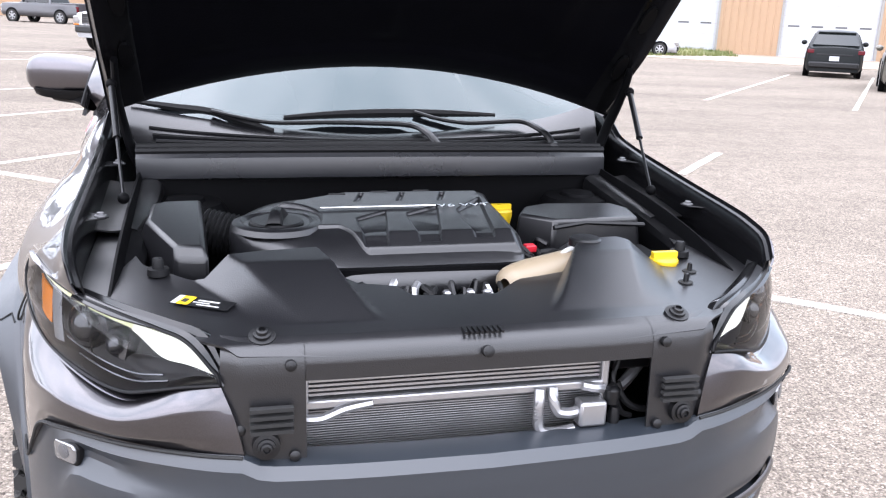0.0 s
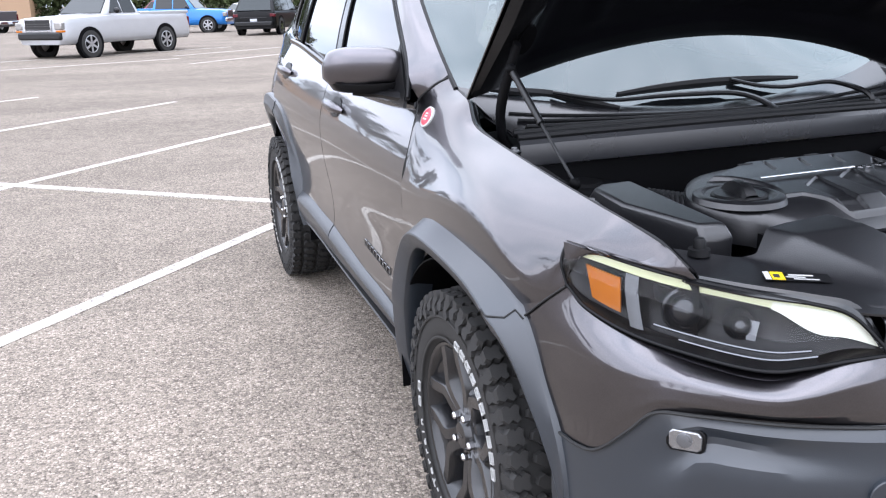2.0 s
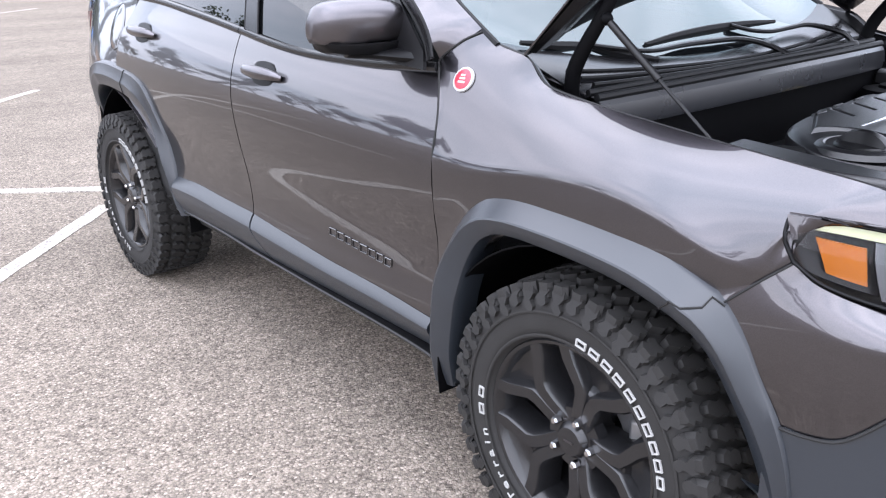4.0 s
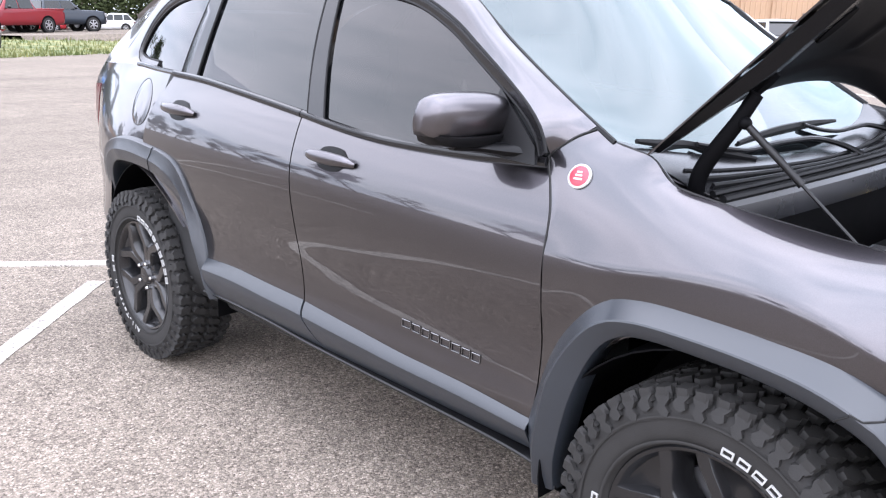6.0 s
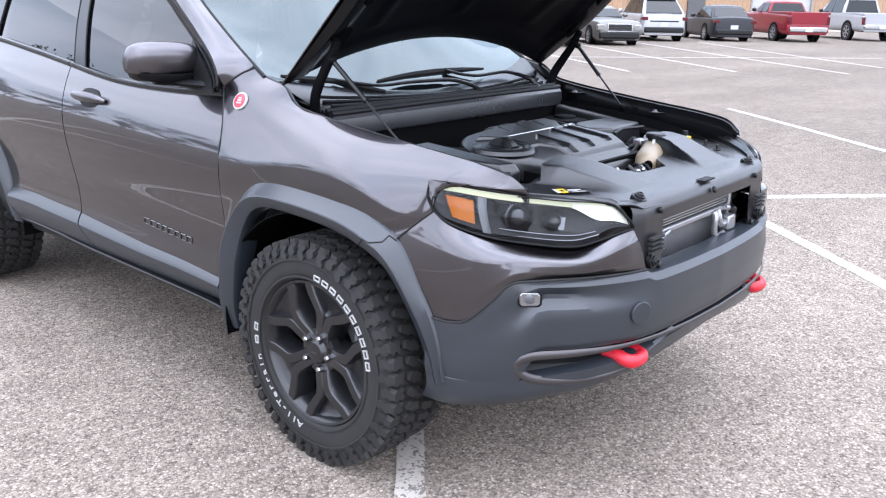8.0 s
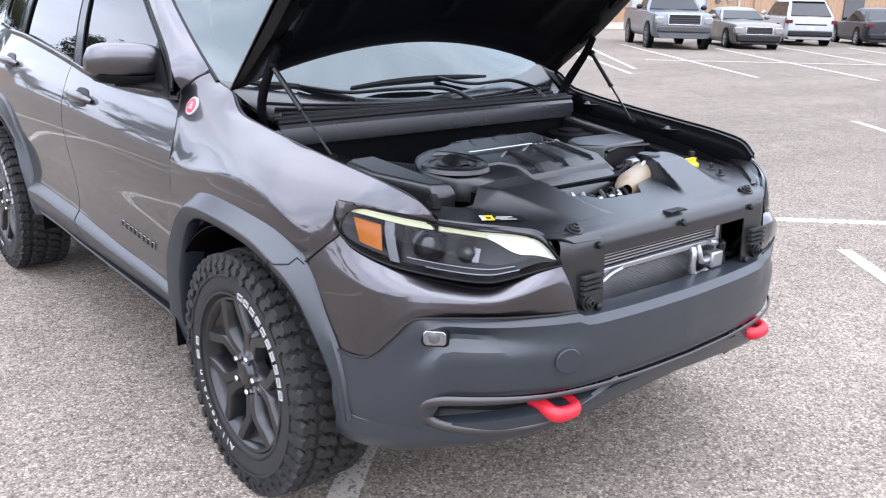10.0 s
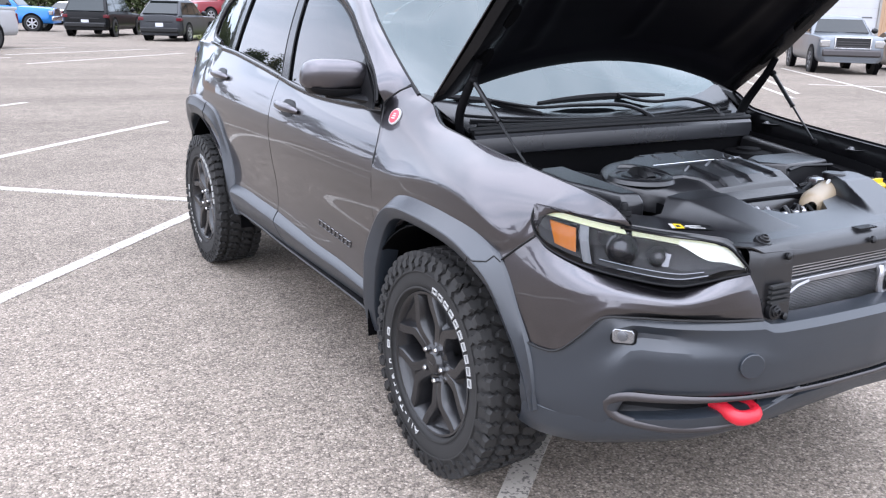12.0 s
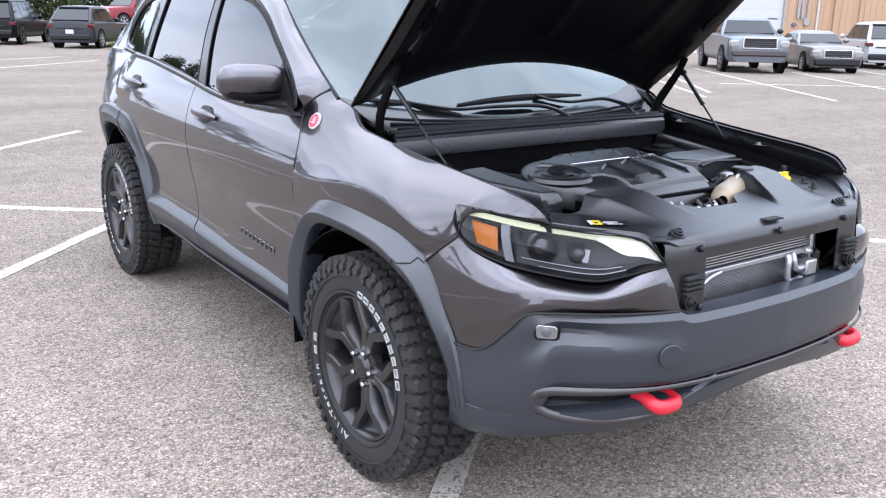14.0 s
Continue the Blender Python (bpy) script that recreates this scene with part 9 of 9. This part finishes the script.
# ---- grass bank and trees ----
def grass_mat():
    m, n, l, b = node_mat("grass")
    co = n.new("ShaderNodeTexCoord")
    no = n.new("ShaderNodeTexNoise")
    no.inputs["Scale"].default_value = 0.9
    no.inputs["Detail"].default_value = 8
    l.new(co.outputs["Object"], no.inputs["Vector"])
    ramp = n.new("ShaderNodeValToRGB")
    ramp.color_ramp.elements[0].position, ramp.color_ramp.elements[1].position = 0.38, 0.66
    ramp.color_ramp.elements[0].color = (0.060, 0.082, 0.018, 1)
    ramp.color_ramp.elements[1].color = (0.165, 0.160, 0.058, 1)
    l.new(no.outputs["Fac"], ramp.inputs["Fac"])
    l.new(ramp.outputs["Color"], b.inputs["Base Color"])
    b.inputs["Roughness"].default_value = 0.9
    return m


M_GRASS = grass_mat()
M_BARK = plain("bark", (0.11, 0.085, 0.065), rough=0.9, vary=0.3, scale=4)
M_LEAF = plain("leaf", (0.04, 0.052, 0.02), rough=0.75, spec=0.15, vary=0.4, scale=0.7)
M_LEAF_OLIVE = plain("leaf_olive", (0.06, 0.058, 0.028), rough=0.75, spec=0.15, vary=0.4, scale=0.7)
rnd = random.Random(5)
bm = bmesh.new()
rows = []
for u in np.linspace(0, 1, 40):
    col = []
    for v in np.linspace(0, 1, 24):
        x = (6.2 + 16.0 * u) * (1 - v) + (11.5 + 26.0 * u) * v
        y = (28.6 + 4.5 * u) * (1 - v) + (58.5 + 4.0 * u) * v
        x, y = settle(x, y)
        z = 0.02 + 0.55 * math.sin(math.pi * min(1, v * 1.1)) ** 1.0 * (0.6 + 0.4 * noise.noise((x * 0.2, y * 0.2, 0))) + 0.04 * noise.noise((x, y, 3))
        edge = min(u, 1 - u, v, 1 - v) < 0.001
        col.append((x, y, fall(x, y) + (-0.05 if edge else max(0.01, z))))
    rows.append(col)
grid(bm, rows)
bank = tagged(part("grass_bank", bm, M_GRASS, None, out=(0, 0, 1)), "rough green and straw-coloured grass bank", "grass", kind="stuff")
bm = bmesh.new()
for k in range(9000):
    u, v = rnd.random(), rnd.random() ** 1.6
    x = (6.2 + 16.0 * u) * (1 - v) + (11.5 + 26.0 * u) * v
    y = (28.6 + 4.5 * u) * (1 - v) + (58.5 + 4.0 * u) * v
    x, y = settle(x, y)
    z = fall(x, y) + 0.02 + 0.55 * math.sin(math.pi * min(1, v * 1.1)) * (0.6 + 0.4 * noise.noise((x * 0.2, y * 0.2, 0)))
    h, w, a = rnd.uniform(0.06, 0.20), rnd.uniform(0.02, 0.05), rnd.uniform(0, 3.1)
    p = [(x - w * math.cos(a), y - w * math.sin(a), z - 0.02), (x + w * math.cos(a), y + w * math.sin(a), z - 0.02), (x + rnd.uniform(-0.05, 0.05), y + rnd.uniform(-0.05, 0.05), z + h)]
    bm.faces.new([bm.verts.new(q) for q in p])
tagged(part("grass_tufts", bm, M_GRASS, None, smooth=0), "short rough grass tufts on the bank", "grass", kind="stuff")


def build_tree(seed, height, leaf, bare=False):
    r = random.Random(seed)
    t = thing("tree", "bare-limbed tree with thin leaves" if bare else "leafy tree at the edge of the lot", "tree", "trees")
    bm = bmesh.new()
    tips = []

    def limb(p, d, length, rad, depth):
        pts, radii = [p], [rad]
        for i in range(5):
            d = (d + Vector((r.uniform(-0.25, 0.25), r.uniform(-0.25, 0.25), r.uniform(-0.05, 0.2)))).normalized()
            p = p + d * length / 5
            pts.append(p)
            radii.append(rad * (1 - 0.13 * (i + 1)))
        sweep(bm, pts, radii, 6, cap=True)
        if depth == 0:
            tips.extend(pts[2:])
            return
        for k in range(r.randint(2, 4)):
            i = r.randint(2, 5)
            dd = (d + Vector((r.uniform(-1, 1), r.uniform(-1, 1), r.uniform(-0.1, 0.7)))).normalized()
            limb(pts[i], dd, length * r.uniform(0.5, 0.75), radii[i] * 0.6, depth - 1)
        tips.extend(pts[3:])

    limb(Vector((0, 0, -0.1)), Vector((0, 0, 1)), height * 0.55, height * 0.022, 3)
    part("trunk", bm, M_BARK, t, smooth=60)
    bm = bmesh.new()
    per = 5 if bare else 26
    for p in tips:
        for k in range(per):
            c = p + Vector((r.gauss(0, 0.45), r.gauss(0, 0.45), r.gauss(0, 0.38))) * height * 0.07
            s = r.uniform(0.10, 0.22)
            a, b2 = Vector((r.uniform(-1, 1), r.uniform(-1, 1), r.uniform(-1, 1))).normalized() * s, Vector((r.uniform(-1, 1), r.uniform(-1, 1), r.uniform(-1, 1))).normalized() * s
            bm.faces.new([bm.verts.new(q) for q in (c - a, c + b2 * 0.7, c + a, c - b2 * 0.7)])
    part("crown", bm, leaf, t, smooth=0)
    return t


kinds = [build_tree(1, 11.0, M_LEAF), build_tree(2, 9.0, M_LEAF_OLIVE), build_tree(7, 9.5, M_LEAF, True)]
spots = []
for k in range(36):
    a = radians(-6 + 1.3 * k)
    d = rnd.uniform(80, 98)
    spots.append((*settle(d * math.sin(a), d * math.cos(a)), rnd.choice((0, 1, 1, 2))))
for k in range(16):
    a = radians(-42 + 2.2 * k)
    d = rnd.uniform(90, 108)
    spots.append((*settle(d * math.sin(a), d * math.cos(a)), rnd.choice((0, 1, 1, 2))))
# the row that the car's flank and windows mirror
for k in range(26):
    spots.append((-rnd.uniform(40, 52), -16 + 6.0 * k + rnd.uniform(-2.5, 2.5), rnd.choice((2, 2, 1, 2))))
for i, (x, y, k) in enumerate(spots):
    m = pose(x, y, fall(x, y), 0, 0, rnd.uniform(0, 360)) @ Matrix.Scale(rnd.uniform(0.75, 1.25) * ((1.55 if i % 6 == 0 else 0.80) if x < -39 and y < 140 else 1.25 if x < 0 else 1.8), 4)
    if i < 3:
        kinds[i].matrix_world = m
    else:
        o = copy_thing(kinds[k], m)
        o.matrix_world = m

# undergrowth along the far edge of the lot
bm = bmesh.new()
for k in range(90000):
    a = radians(rnd.uniform(-10, 34))
    d = rnd.uniform(71, 80)
    x, y = settle(d * math.sin(a), d * math.cos(a))
    h = (7.0 + 2.6 * noise.noise((x * 0.16, y * 0.16, 1)) + 0.7 * noise.noise((x * 0.6, y * 0.6, 4))) * rnd.random() ** 0.7
    c = Vector((x, y, fall(x, y) + max(0.0, h)))
    q = rnd.uniform(0.14, 0.30)
    u = Vector((rnd.uniform(-1, 1), rnd.uniform(-1, 1), rnd.uniform(-1, 1))).normalized() * q
    w = Vector((rnd.uniform(-1, 1), rnd.uniform(-1, 1), rnd.uniform(-1, 1))).normalized() * q
    bm.faces.new([bm.verts.new(p) for p in (c - u, c + w * 0.7, c + u, c - w * 0.7)])
tagged(part("undergrowth", bm, M_LEAF, None, smooth=0), "dense dark green undergrowth below the trees", "bushes", kind="stuff")
